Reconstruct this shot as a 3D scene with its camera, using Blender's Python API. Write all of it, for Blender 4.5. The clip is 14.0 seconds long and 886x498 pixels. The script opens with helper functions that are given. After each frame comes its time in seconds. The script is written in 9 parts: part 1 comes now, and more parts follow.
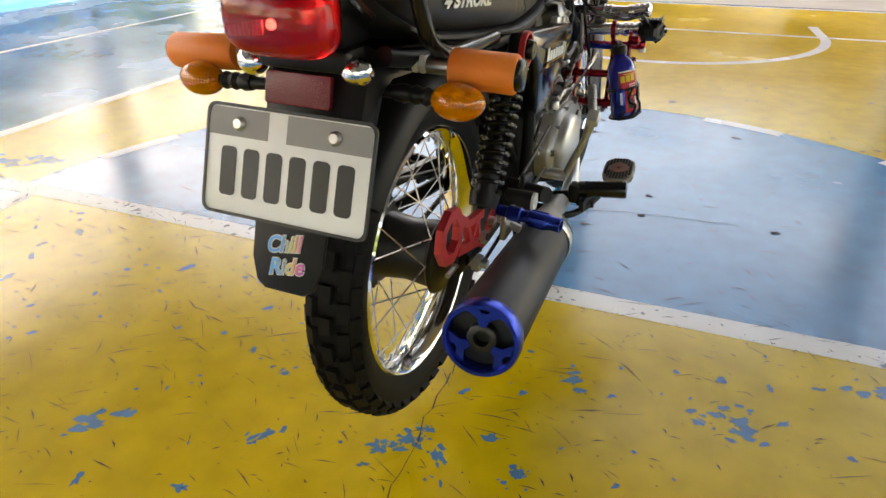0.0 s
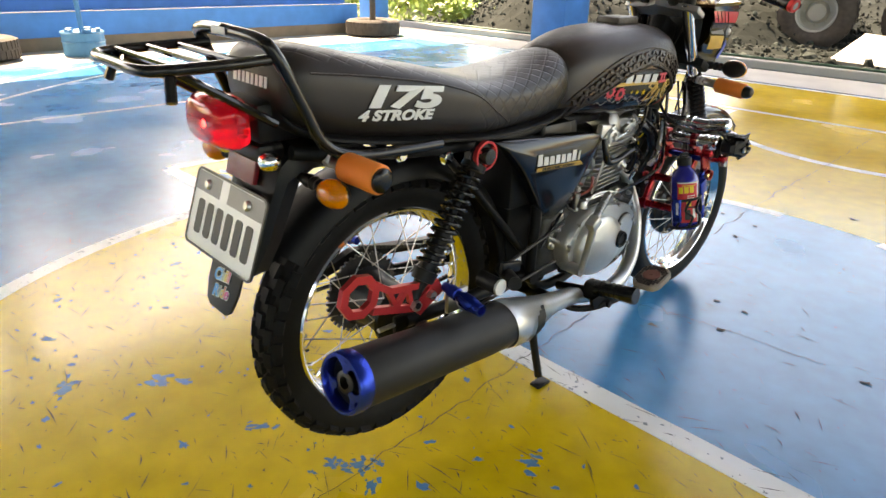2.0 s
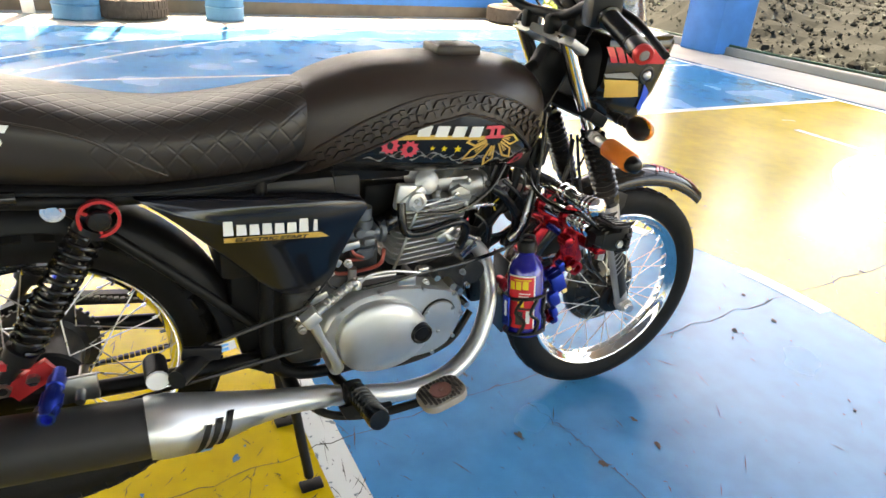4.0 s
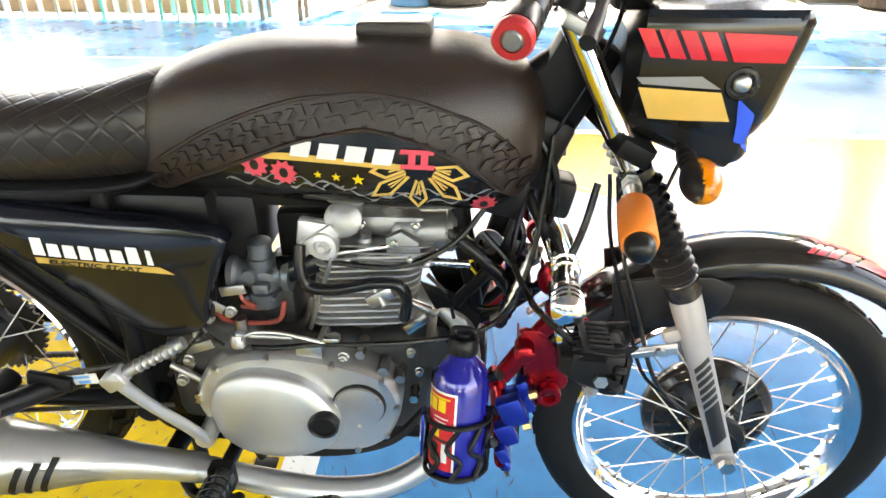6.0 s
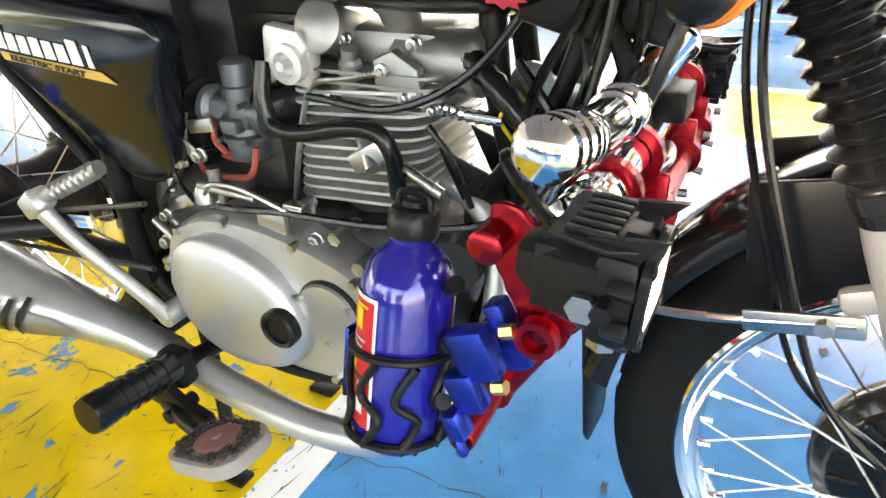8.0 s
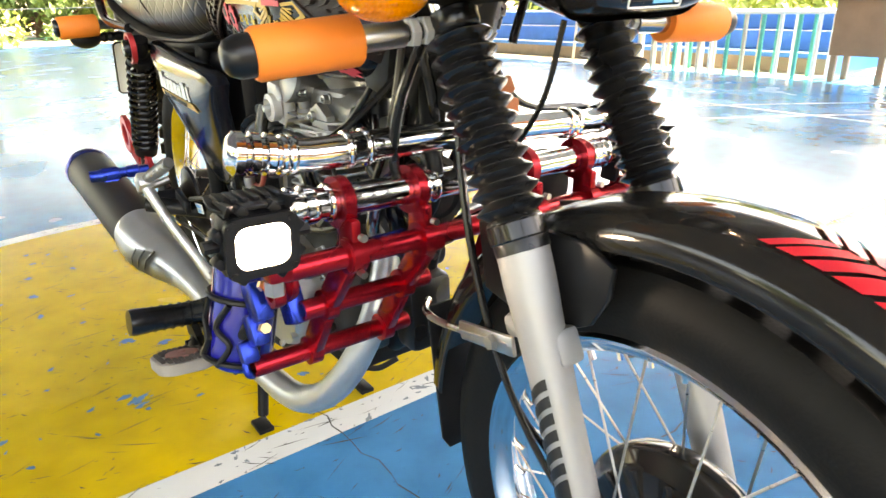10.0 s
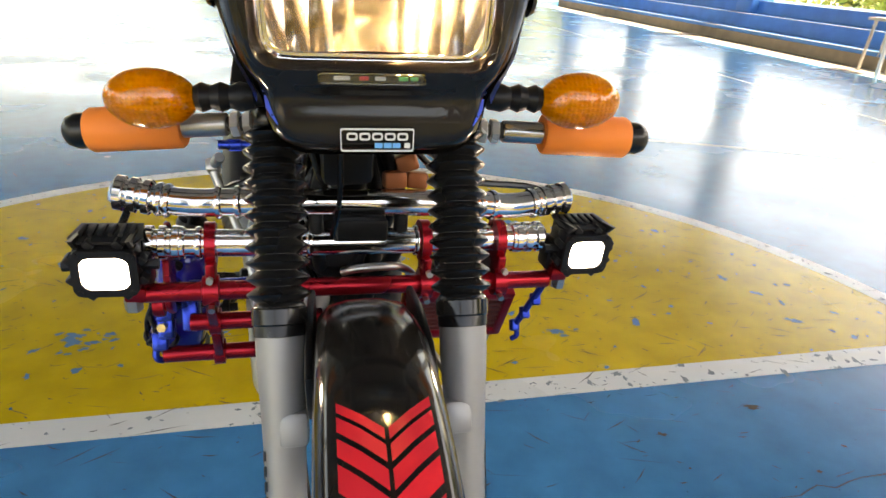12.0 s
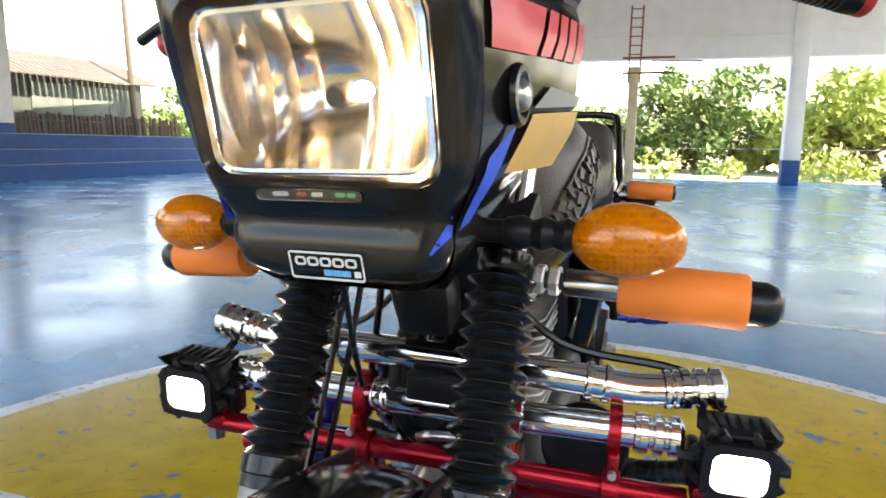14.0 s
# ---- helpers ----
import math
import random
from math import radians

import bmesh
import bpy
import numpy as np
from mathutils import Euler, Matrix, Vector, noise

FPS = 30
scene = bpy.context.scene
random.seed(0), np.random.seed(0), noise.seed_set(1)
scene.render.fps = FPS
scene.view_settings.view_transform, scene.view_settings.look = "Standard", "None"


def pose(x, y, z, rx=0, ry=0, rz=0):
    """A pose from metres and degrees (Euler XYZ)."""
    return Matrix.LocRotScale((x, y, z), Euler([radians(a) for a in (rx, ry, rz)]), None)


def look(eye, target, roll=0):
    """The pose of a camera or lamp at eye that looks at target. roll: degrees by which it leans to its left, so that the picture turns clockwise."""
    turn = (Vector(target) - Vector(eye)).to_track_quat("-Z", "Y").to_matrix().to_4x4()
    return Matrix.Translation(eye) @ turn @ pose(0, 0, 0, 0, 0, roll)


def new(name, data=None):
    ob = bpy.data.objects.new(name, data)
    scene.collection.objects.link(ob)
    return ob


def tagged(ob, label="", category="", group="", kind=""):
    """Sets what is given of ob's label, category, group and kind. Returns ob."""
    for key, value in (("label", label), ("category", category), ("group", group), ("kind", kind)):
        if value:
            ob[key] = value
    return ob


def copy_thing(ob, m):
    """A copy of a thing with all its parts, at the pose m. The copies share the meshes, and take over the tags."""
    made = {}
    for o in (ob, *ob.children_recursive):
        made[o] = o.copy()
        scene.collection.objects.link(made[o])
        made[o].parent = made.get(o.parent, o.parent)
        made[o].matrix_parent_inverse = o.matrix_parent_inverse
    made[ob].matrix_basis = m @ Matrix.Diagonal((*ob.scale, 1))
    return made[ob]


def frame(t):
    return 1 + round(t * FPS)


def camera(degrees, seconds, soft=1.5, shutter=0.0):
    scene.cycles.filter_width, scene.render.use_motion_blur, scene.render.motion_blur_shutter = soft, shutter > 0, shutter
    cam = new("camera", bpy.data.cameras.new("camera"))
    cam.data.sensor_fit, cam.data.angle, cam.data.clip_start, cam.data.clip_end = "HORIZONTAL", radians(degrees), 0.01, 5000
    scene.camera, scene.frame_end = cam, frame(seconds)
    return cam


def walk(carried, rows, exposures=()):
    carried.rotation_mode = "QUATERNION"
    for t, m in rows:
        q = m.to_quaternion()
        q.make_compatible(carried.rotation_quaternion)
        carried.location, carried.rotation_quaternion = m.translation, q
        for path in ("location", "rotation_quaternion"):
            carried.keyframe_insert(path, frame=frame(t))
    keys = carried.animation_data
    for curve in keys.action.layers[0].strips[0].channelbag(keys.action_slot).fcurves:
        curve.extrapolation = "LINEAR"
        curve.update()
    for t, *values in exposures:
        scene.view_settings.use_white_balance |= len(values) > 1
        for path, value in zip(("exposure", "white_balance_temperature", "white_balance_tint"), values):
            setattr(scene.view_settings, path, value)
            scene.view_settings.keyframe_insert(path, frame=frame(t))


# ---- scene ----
cam = camera(68.9, 14.0, shutter=0.12)
PATH = [
    (0, (0.473, -1.074, 0.971), (-0.204, 0.55, 0.019), -0.4),
    (0.5, (0.569, -1.189, 1.003), (-0.252, 0.406, 0.117), -0.3),
    (1, (0.752, -1.184, 1.05), (-0.287, 0.321, 0.239), -1.4),
    (1.5, (0.95, -1.08, 1.082), (-0.322, 0.254, 0.306), -0.4),
    (2, (1.017, -0.901, 1.091), (-0.294, 0.378, 0.287), 1.3),
    (2.5, (1.026, -0.72, 1.114), (-0.316, 0.527, 0.311), 3.4),
    (3, (1.138, -0.47, 1.142), (-0.42, 0.528, 0.384), 3.8),
    (3.5, (1.224, -0.232, 1.167), (-0.373, 0.672, 0.371), 4.5),
    (4, (1.204, 0.074, 1.168), (-0.372, 0.945, 0.298), 4.5),
    (4.2, (1.179, 0.153, 1.174), (-0.432, 0.964, 0.311), 3.8),
    (6.3, (0.882, 0.927, 1.091), (-0.831, 0.523, 0.14), 2.0),
    (6.5, (0.863, 0.989, 1.076), (-0.787, 0.367, 0.133), 3.4),
    (7, (0.768, 1.048, 0.974), (-0.844, 0.325, 0.037), 2.5),
    (7.5, (0.663, 1.035, 0.863), (-0.894, 0.277, -0.137), 0.1),
    (7.7, (0.63, 1.036, 0.828), (-0.921, 0.257, -0.165), -1.2),
    (9.8, (0.5, 1.462, 0.803), (-0.613, -0.042, 0.098), -0.9),
    (10, (0.456, 1.513, 0.815), (-0.63, -0.007, 0.101), -1.4),
    (10.5, (0.343, 1.636, 0.83), (-0.438, -0.043, 0.074), -2.9),
    (11, (0.237, 1.706, 0.891), (-0.372, -0.045, 0.141), -3.3),
    (11.5, (0.148, 1.71, 0.916), (-0.451, 0.009, 0.051), 1.5),
    (12, (0.08, 1.678, 0.948), (-0.354, -0.096, 0.133), 3.5),
    (12.5, (-0.039, 1.721, 0.951), (0.091, -0.13, 0.205), -2.2),
    (13, (-0.149, 1.674, 0.918), (-0.04, -0.238, 0.34), 0.3),
    (13.5, (-0.175, 1.593, 0.905), (0.049, -0.333, 0.415), 1.9),
    (14, (-0.181, 1.571, 0.899), (0.39, -0.319, 0.58), 0.8),
]
walk(cam, [(t, look(eye, target, roll)) for t, eye, target, roll in PATH], [(0, 3.10, 11200, 17.4), (0.5, 2.96, 10800, 17), (2, 3.2, 10200, 15.6), (3, 3.53, 10700, 17), (3.5, 3.64, 10700, 16.6), (4, 3.63, 10100, 15.6), (6.3, 4.32, 10250, 15.6), (7, 4.43, 10250, 15.6), (7.5, 4.33, 10250, 15.6), (7.7, 4.32, 10250, 15.6), (10, 4.0, 11200, 15.8), (11, 3.2, 12100, 16.6), (11.5, 3.12, 12400, 16.6), (12, 3.05, 10900, 16.0), (14, 3.08, 8800, 14.8)])

# ---- world and light ----
world = bpy.data.worlds.new("sky")
scene.world = world
world.use_nodes = True
wn = world.node_tree.nodes
sky = wn.new("ShaderNodeTexSky")
sky.sky_type = "NISHITA"
sky.sun_disc = False
SUN_ELEV, SUN_ROT = radians(52), radians(-80)
sky.sun_elevation, sky.sun_rotation = SUN_ELEV, SUN_ROT
sky.dust_density = 2.0
wn["Background"].inputs["Strength"].default_value = 0.15
world.node_tree.links.new(sky.outputs["Color"], wn["Background"].inputs["Color"])
sun_data = bpy.data.lights.new("sun", "SUN")
sun_data.energy, sun_data.angle, sun_data.color = 3.6, radians(0.6), (1.0, 0.95, 0.86)
sun = new("sun", sun_data)
sun_way = Vector((math.sin(SUN_ROT) * math.cos(SUN_ELEV), math.cos(SUN_ROT) * math.cos(SUN_ELEV), math.sin(SUN_ELEV)))
sun.matrix_world = look((0, 0, 30), Vector((0, 0, 30)) - sun_way)


# ---- materials ----
def node_mat(name):
    m = bpy.data.materials.new(name)
    m.use_nodes = True
    return m, m.node_tree, m.node_tree.nodes["Principled BSDF"]


def mat(name, color, rough=0.5, metal=0.0, vary=0.12, scale=40.0, bump=0.0, bump_scale=200.0, coat=0.0, spots=None, trans=0.0, rough_vary=0.1, ior=1.45, stretch=(1, 1, 1), spec=0.5):
    """A surface with two scales of colour change, uneven gloss and fine relief, at real size."""
    m, nt, b = node_mat(name)
    nodes, links = nt.nodes, nt.links
    tc = nodes.new("ShaderNodeTexCoord")
    mp = nodes.new("ShaderNodeMapping")
    mp.inputs["Scale"].default_value = stretch
    links.new(tc.outputs["Object"], mp.inputs["Vector"])
    n1 = nodes.new("ShaderNodeTexNoise")
    n1.inputs["Scale"].default_value, n1.inputs["Detail"].default_value = scale, 6.0
    n2 = nodes.new("ShaderNodeTexNoise")
    n2.inputs["Scale"].default_value, n2.inputs["Detail"].default_value = scale * 0.13, 3.0
    for n in (n1, n2):
        links.new(mp.outputs["Vector"], n.inputs["Vector"])
    add = nodes.new("ShaderNodeMath")
    add.operation = "ADD"
    links.new(n1.outputs["Fac"], add.inputs[0])
    links.new(n2.outputs["Fac"], add.inputs[1])
    ramp = nodes.new("ShaderNodeMapRange")
    ramp.inputs["From Min"].default_value, ramp.inputs["From Max"].default_value = 0.6, 1.4
    ramp.inputs["To Min"].default_value, ramp.inputs["To Max"].default_value = 1.0 - vary, 1.0 + vary
    links.new(add.outputs[0], ramp.inputs["Value"])
    mul = nodes.new("ShaderNodeVectorMath")
    mul.operation = "SCALE"
    mul.inputs[0].default_value = color[:3]
    links.new(ramp.outputs["Result"], mul.inputs["Scale"])
    out = mul.outputs["Vector"]
    if spots:
        sp_color, sp_scale, sp_from = spots
        n3 = nodes.new("ShaderNodeTexNoise")
        n3.inputs["Scale"].default_value, n3.inputs["Detail"].default_value, n3.inputs["Roughness"].default_value = sp_scale, 8.0, 0.65
        links.new(mp.outputs["Vector"], n3.inputs["Vector"])
        r3 = nodes.new("ShaderNodeMapRange")
        r3.inputs["From Min"].default_value, r3.inputs["From Max"].default_value = sp_from, sp_from + 0.03
        links.new(n3.outputs["Fac"], r3.inputs["Value"])
        mix = nodes.new("ShaderNodeMix")
        mix.data_type = "RGBA"
        links.new(r3.outputs["Result"], mix.inputs["Factor"])
        links.new(out, mix.inputs["A"])
        mix.inputs["B"].default_value = (*sp_color, 1)
        out = mix.outputs["Result"]
    links.new(out, b.inputs["Base Color"])
    rr = nodes.new("ShaderNodeMapRange")
    rr.inputs["From Min"].default_value, rr.inputs["From Max"].default_value = 0.3, 0.7
    rr.inputs["To Min"].default_value, rr.inputs["To Max"].default_value = max(0.02, rough - rough_vary), min(1.0, rough + rough_vary)
    links.new(n2.outputs["Fac"], rr.inputs["Value"])
    links.new(rr.outputs["Result"], b.inputs["Roughness"])
    b.inputs["Metallic"].default_value = metal
    b.inputs["Coat Weight"].default_value = coat
    b.inputs["Coat Roughness"].default_value = 0.06
    b.inputs["Transmission Weight"].default_value = trans
    b.inputs["IOR"].default_value = ior
    b.inputs["Specular IOR Level"].default_value = spec
    if bump:
        nb = nodes.new("ShaderNodeTexNoise")
        nb.inputs["Scale"].default_value, nb.inputs["Detail"].default_value = bump_scale, 4.0
        links.new(mp.outputs["Vector"], nb.inputs["Vector"])
        bp = nodes.new("ShaderNodeBump")
        bp.inputs["Strength"].default_value, bp.inputs["Distance"].default_value = bump, 0.004
        links.new(nb.outputs["Fac"], bp.inputs["Height"])
        links.new(bp.outputs["Normal"], b.inputs["Normal"])
    return m


def glow(name, color, strength, base=(0.8, 0.8, 0.8)):
    m, nt, b = node_mat(name)
    b.inputs["Base Color"].default_value = (*base, 1)
    b.inputs["Emission Color"].default_value = (*color, 1)
    b.inputs["Emission Strength"].default_value = strength
    return m


def floor_paint(name, color, rough=0.2):
    """Worn glossy court paint: fine scuffs, small chips down to the blue coat and grey dust films."""
    m = mat(name, color, rough, 0.0, 0.26, 11.0, 0.15, 20.0, spots=((0.012, 0.06, 0.11), 46.0, 0.685), rough_vary=0.085, ior=1.5)
    return m


M = {}
M["floor_blue"] = floor_paint("court_blue", (0.014, 0.188, 0.395), 0.23)
M["floor_yellow"] = mat("court_yellow", (0.58, 0.39, 0.014), 0.22, 0, 0.22, 11.0, 0.13, 18.0, spots=((0.05, 0.09, 0.08), 52.0, 0.685), rough_vary=0.07, ior=1.37)
M["floor_white"] = mat("court_white", (0.66, 0.68, 0.66), 0.28, 0, 0.12, 5.0, 0.10, 14.0, spots=((0.05, 0.10, 0.14), 26.0, 0.70), rough_vary=0.08)
M["chip"] = mat("bare_blue_coat", (0.035, 0.17, 0.33), 0.35, 0, 0.3, 30.0)
M["line_chip"] = mat("worn_grey_blue_chip", (0.16, 0.20, 0.22), 0.45, 0, 0.4, 30.0)
M["scuff"] = mat("dark_scuff", (0.022, 0.022, 0.016), 0.6, 0, 0.3, 30.0)
M["apron"] = mat("grey_concrete_apron", (0.34, 0.34, 0.32), 0.75, 0, 0.25, 2.0, 0.3, 40.0)
M["gravel"] = mat("dark_gravel", (0.010, 0.0115, 0.0122), 0.95, 0, 0.7, 6.0, 1.0, 30.0, spec=0.1)
nt = M["gravel"].node_tree
geo, tone = nt.nodes.new("ShaderNodeNewGeometry"), nt.nodes.new("ShaderNodeValToRGB")
tone.color_ramp.elements[0].color, tone.color_ramp.elements[1].color = (0.010, 0.0125, 0.0122, 1), (0.058, 0.070, 0.066, 1)
tone.color_ramp.elements[1].position = 0.97
tone.color_ramp.elements.new(0.6).color = (0.017, 0.0215, 0.0205, 1)
nt.links.new(geo.outputs["Random Per Island"], tone.inputs["Fac"])
nt.links.new(tone.outputs["Color"], nt.nodes["Principled BSDF"].inputs["Base Color"])
M["dirt"] = mat("dry_earth", (0.25, 0.21, 0.16), 0.95, 0, 0.35, 3.0, 0.8, 20.0)
M["wall_blue"] = mat("weathered_blue_paint", (0.012, 0.18, 0.52), 0.5, 0, 0.25, 4.0, 0.2, 60.0, spots=((0.20, 0.30, 0.38), 5.0, 0.70))
M["wall_navy"] = mat("navy_paint", (0.014, 0.075, 0.25), 0.5, 0, 0.25, 4.0, 0.2, 60.0, spec=0.3)
M["white_paint"] = mat("white_wall_paint", (0.78, 0.78, 0.76), 0.6, 0, 0.08, 3.0, 0.1, 60.0)
M["roof"] = mat("grey_roof_sheet", (0.26, 0.265, 0.27), 0.6, 0.2, 0.12, 1.0)
M["leaf"] = mat("leaf_green", (0.10, 0.185, 0.055), 0.5, 0, 0.5, 6.0)
M["leaf_light"] = mat("leaf_light_green", (0.25, 0.35, 0.085), 0.5, 0, 0.4, 6.0)
M["bark"] = mat("bark", (0.14, 0.10, 0.07), 0.9, 0, 0.4, 12.0, 0.8, 40.0)
M["wood"] = mat("old_wood", (0.075, 0.058, 0.045), 0.7, 0, 0.35, 9.0, 0.3, 60.0)
M["rust_roof"] = mat("rusty_roof_sheet", (0.085, 0.072, 0.064), 0.7, 0.2, 0.35, 3.0)
M["shed_wall"] = mat("grey_green_shed_wall", (0.05, 0.068, 0.062), 0.8, 0, 0.3, 2.0)
M["net"] = mat("green_net", (0.05, 0.38, 0.24), 0.7, 0, 0.2, 9.0)
M["drum"] = mat("light_blue_drum_paint", (0.05, 0.20, 0.36), 0.4, 0, 0.25, 9.0)

M["rubber"] = mat("tyre_rubber", (0.0075, 0.0073, 0.0073), 0.58, 0, 0.3, 30.0, 0.15, 300.0, spec=0.16)
M["old_rubber"] = mat("old_tyre_rubber", (0.06, 0.05, 0.045), 0.9, 0, 0.4, 14.0, 0.4, 90.0)
M["boot"] = mat("fork_boot_rubber", (0.006, 0.006, 0.0065), 0.25, 0, 0.25, 60.0, 0.05, 400.0, spec=0.45)
M["black"] = mat("satin_black_plastic", (0.009, 0.009, 0.010), 0.38, 0, 0.25, 50.0, 0.05, 500.0, spec=0.25)
M["frame_black"] = mat("black_frame_paint", (0.008, 0.008, 0.0085), 0.42, 0, 0.25, 50.0, 0.05, 500.0, spec=0.16)
M["gloss_black"] = mat("gloss_black_paint", (0.0125, 0.0115, 0.0108), 0.12, 0, 0.2, 30.0, 0, 1, coat=0.0, rough_vary=0.04, spec=0.4)
M["gloss_navy"] = mat("gloss_dark_blue_paint", (0.006, 0.007, 0.010), 0.14, 0, 0.2, 30.0, coat=0.0, rough_vary=0.04)
M["leather"] = mat("dark_brown_leather", (0.027, 0.017, 0.0135), 0.34, 0, 0.22, 25.0, 0.25, 500.0, rough_vary=0.07, spec=0.5)
M["matt_black"] = mat("matt_black_muffler_paint", (0.018, 0.0175, 0.018), 0.48, 0, 0.22, 20.0, 0.08, 600.0, spec=0.3)
M["chrome"] = mat("chrome", (0.80, 0.80, 0.80), 0.08, 1.0, 0.06, 20.0, rough_vary=0.04)
M["bowl"] = mat("bright_lamp_bowl", (0.72, 0.71, 0.69), 0.15, 1.0, 0.06, 20.0, rough_vary=0.03)
M["steel"] = mat("bare_steel", (0.48, 0.47, 0.45), 0.32, 1.0, 0.2, 60.0, rough_vary=0.1)
M["cast"] = mat("cast_aluminium", (0.31, 0.305, 0.295), 0.36, 0.85, 0.18, 50.0, 0.15, 700.0)
M["fin"] = mat("bright_cast_fins", (0.60, 0.59, 0.57), 0.36, 0.5, 0.15, 60.0, 0.1, 700.0)
M["silver"] = mat("silver_paint", (0.50, 0.50, 0.49), 0.34, 0.75, 0.10, 20.0, 0.03, 900.0)
M["fork_silver"] = mat("grey_silver_fork_paint", (0.33, 0.33, 0.33), 0.42, 0.5, 0.08, 20.0, 0.03, 900.0)
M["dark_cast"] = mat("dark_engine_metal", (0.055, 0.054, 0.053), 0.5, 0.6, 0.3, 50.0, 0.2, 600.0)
M["red_anod"] = mat("red_anodised_metal", (0.36, 0.010, 0.020), 0.26, 0.75, 0.15, 30.0)
M["red_plate"] = mat("red_painted_metal", (0.55, 0.035, 0.04), 0.36, 0.35, 0.15, 40.0)
M["blue_anod"] = mat("blue_anodised_metal", (0.010, 0.045, 0.36), 0.28, 0.8, 0.15, 30.0)
M["bottle_blue"] = mat("blue_bottle_enamel", (0.008, 0.010, 0.24), 0.12, 0.1, 0.1, 30.0, coat=0.6, rough_vary=0.04)
M["orange"] = mat("orange_foam_rubber", (0.92, 0.225, 0.036), 0.55, 0, 0.08, 30.0, 0.08, 900.0)
M["amber"] = mat("amber_lens", (0.96, 0.38, 0.003), 0.05, 0, 0.1, 60.0, 0, 1, coat=0.3, trans=0.75, rough_vary=0.02)
M["red_lens"] = mat("red_tail_lens", (0.52, 0.006, 0.016), 0.10, 0, 0.1, 60.0, 0.12, 160.0, coat=0.0, trans=0.62, rough_vary=0.03, spec=0.4)
M["reflector"] = mat("dark_red_reflector", (0.16, 0.007, 0.014), 0.16, 0, 0.1, 60.0, 0.3, 500.0, coat=0.0)
M["plate"] = mat("white_plate_paint", (0.80, 0.81, 0.78), 0.35, 0, 0.06, 20.0)
M["plate_band"] = mat("grey_plate_band", (0.27, 0.26, 0.25), 0.4, 0, 0.1, 20.0)
M["ink"] = mat("black_ink", (0.012, 0.012, 0.012), 0.4, 0, 0.1, 30.0)
M["white_ink"] = mat("white_print", (0.72, 0.72, 0.70), 0.45, 0, 0.06, 30.0)
M["gold_ink"] = mat("gold_print", (0.66, 0.40, 0.10), 0.4, 0, 0.1, 30.0)
M["yellow_ink"] = mat("yellow_print", (0.80, 0.55, 0.03), 0.4, 0, 0.1, 30.0)
M["red_ink"] = mat("red_print", (0.62, 0.02, 0.035), 0.3, 0, 0.08, 30.0, coat=0.1, spec=0.35)
M["pink_ink"] = mat("pink_red_print", (0.70, 0.07, 0.10), 0.4, 0, 0.1, 30.0)
M["blue_ink"] = mat("blue_print", (0.02, 0.09, 0.60), 0.3, 0, 0.08, 30.0, coat=0.1, spec=0.35)
M["sky_ink"] = mat("sky_blue_print", (0.10, 0.42, 0.80), 0.4, 0, 0.08, 30.0)
M["green_ink"] = mat("green_print", (0.10, 0.55, 0.22), 0.4, 0, 0.08, 30.0)
M["grey_ink"] = mat("grey_print", (0.22, 0.22, 0.22), 0.4, 0, 0.08, 30.0)


def rainbow(name):
    """A print that runs from sky blue through yellow to pink across its width."""
    m, nt, b = node_mat(name)
    tc = nt.nodes.new("ShaderNodeTexCoord")
    sep = nt.nodes.new("ShaderNodeSeparateXYZ")
    ramp = nt.nodes.new("ShaderNodeValToRGB")
    nt.links.new(tc.outputs["Generated"], sep.inputs[0])
    nt.links.new(sep.outputs["X"], ramp.inputs["Fac"])
    e = ramp.color_ramp.elements
    e[0].color, e[1].color = (0.10, 0.45, 0.85, 1), (0.10, 0.55, 0.80, 1)
    for at, c in ((0.3, (0.75, 0.62, 0.15, 1)), (0.55, (0.80, 0.12, 0.35, 1)), (0.8, (0.45, 0.15, 0.65, 1))):
        e.new(at).color = c
    nt.links.new(ramp.outputs["Color"], b.inputs["Base Color"])
    b.inputs["Roughness"].default_value = 0.35
    return m


M["rainbow"] = rainbow("rainbow_print")


def ribbed(name, axes, period, strength, distance=0.002):
    """Adds moulded ribs along the given axes to the relief of a lens."""
    nt = M[name].node_tree
    N, L = nt.nodes, nt.links
    tc = N.new("ShaderNodeTexCoord")
    out = None
    for ax in axes:
        w = N.new("ShaderNodeTexWave")
        w.wave_type, w.bands_direction = "BANDS", ax
        w.inputs["Scale"].default_value = 0.314 / period
        L.new(tc.outputs["Object"], w.inputs["Vector"])
        if out is None:
            out = w.outputs["Fac"]
        else:
            mx = N.new("ShaderNodeMath")
            mx.operation = "MULTIPLY"
            L.new(out, mx.inputs[0])
            L.new(w.outputs["Fac"], mx.inputs[1])
            out = mx.outputs[0]
    bp = N.new("ShaderNodeBump")
    bp.inputs["Strength"].default_value, bp.inputs["Distance"].default_value = strength, distance
    L.new(out, bp.inputs["Height"])
    L.new(bp.outputs["Normal"], N["Principled BSDF"].inputs["Normal"])


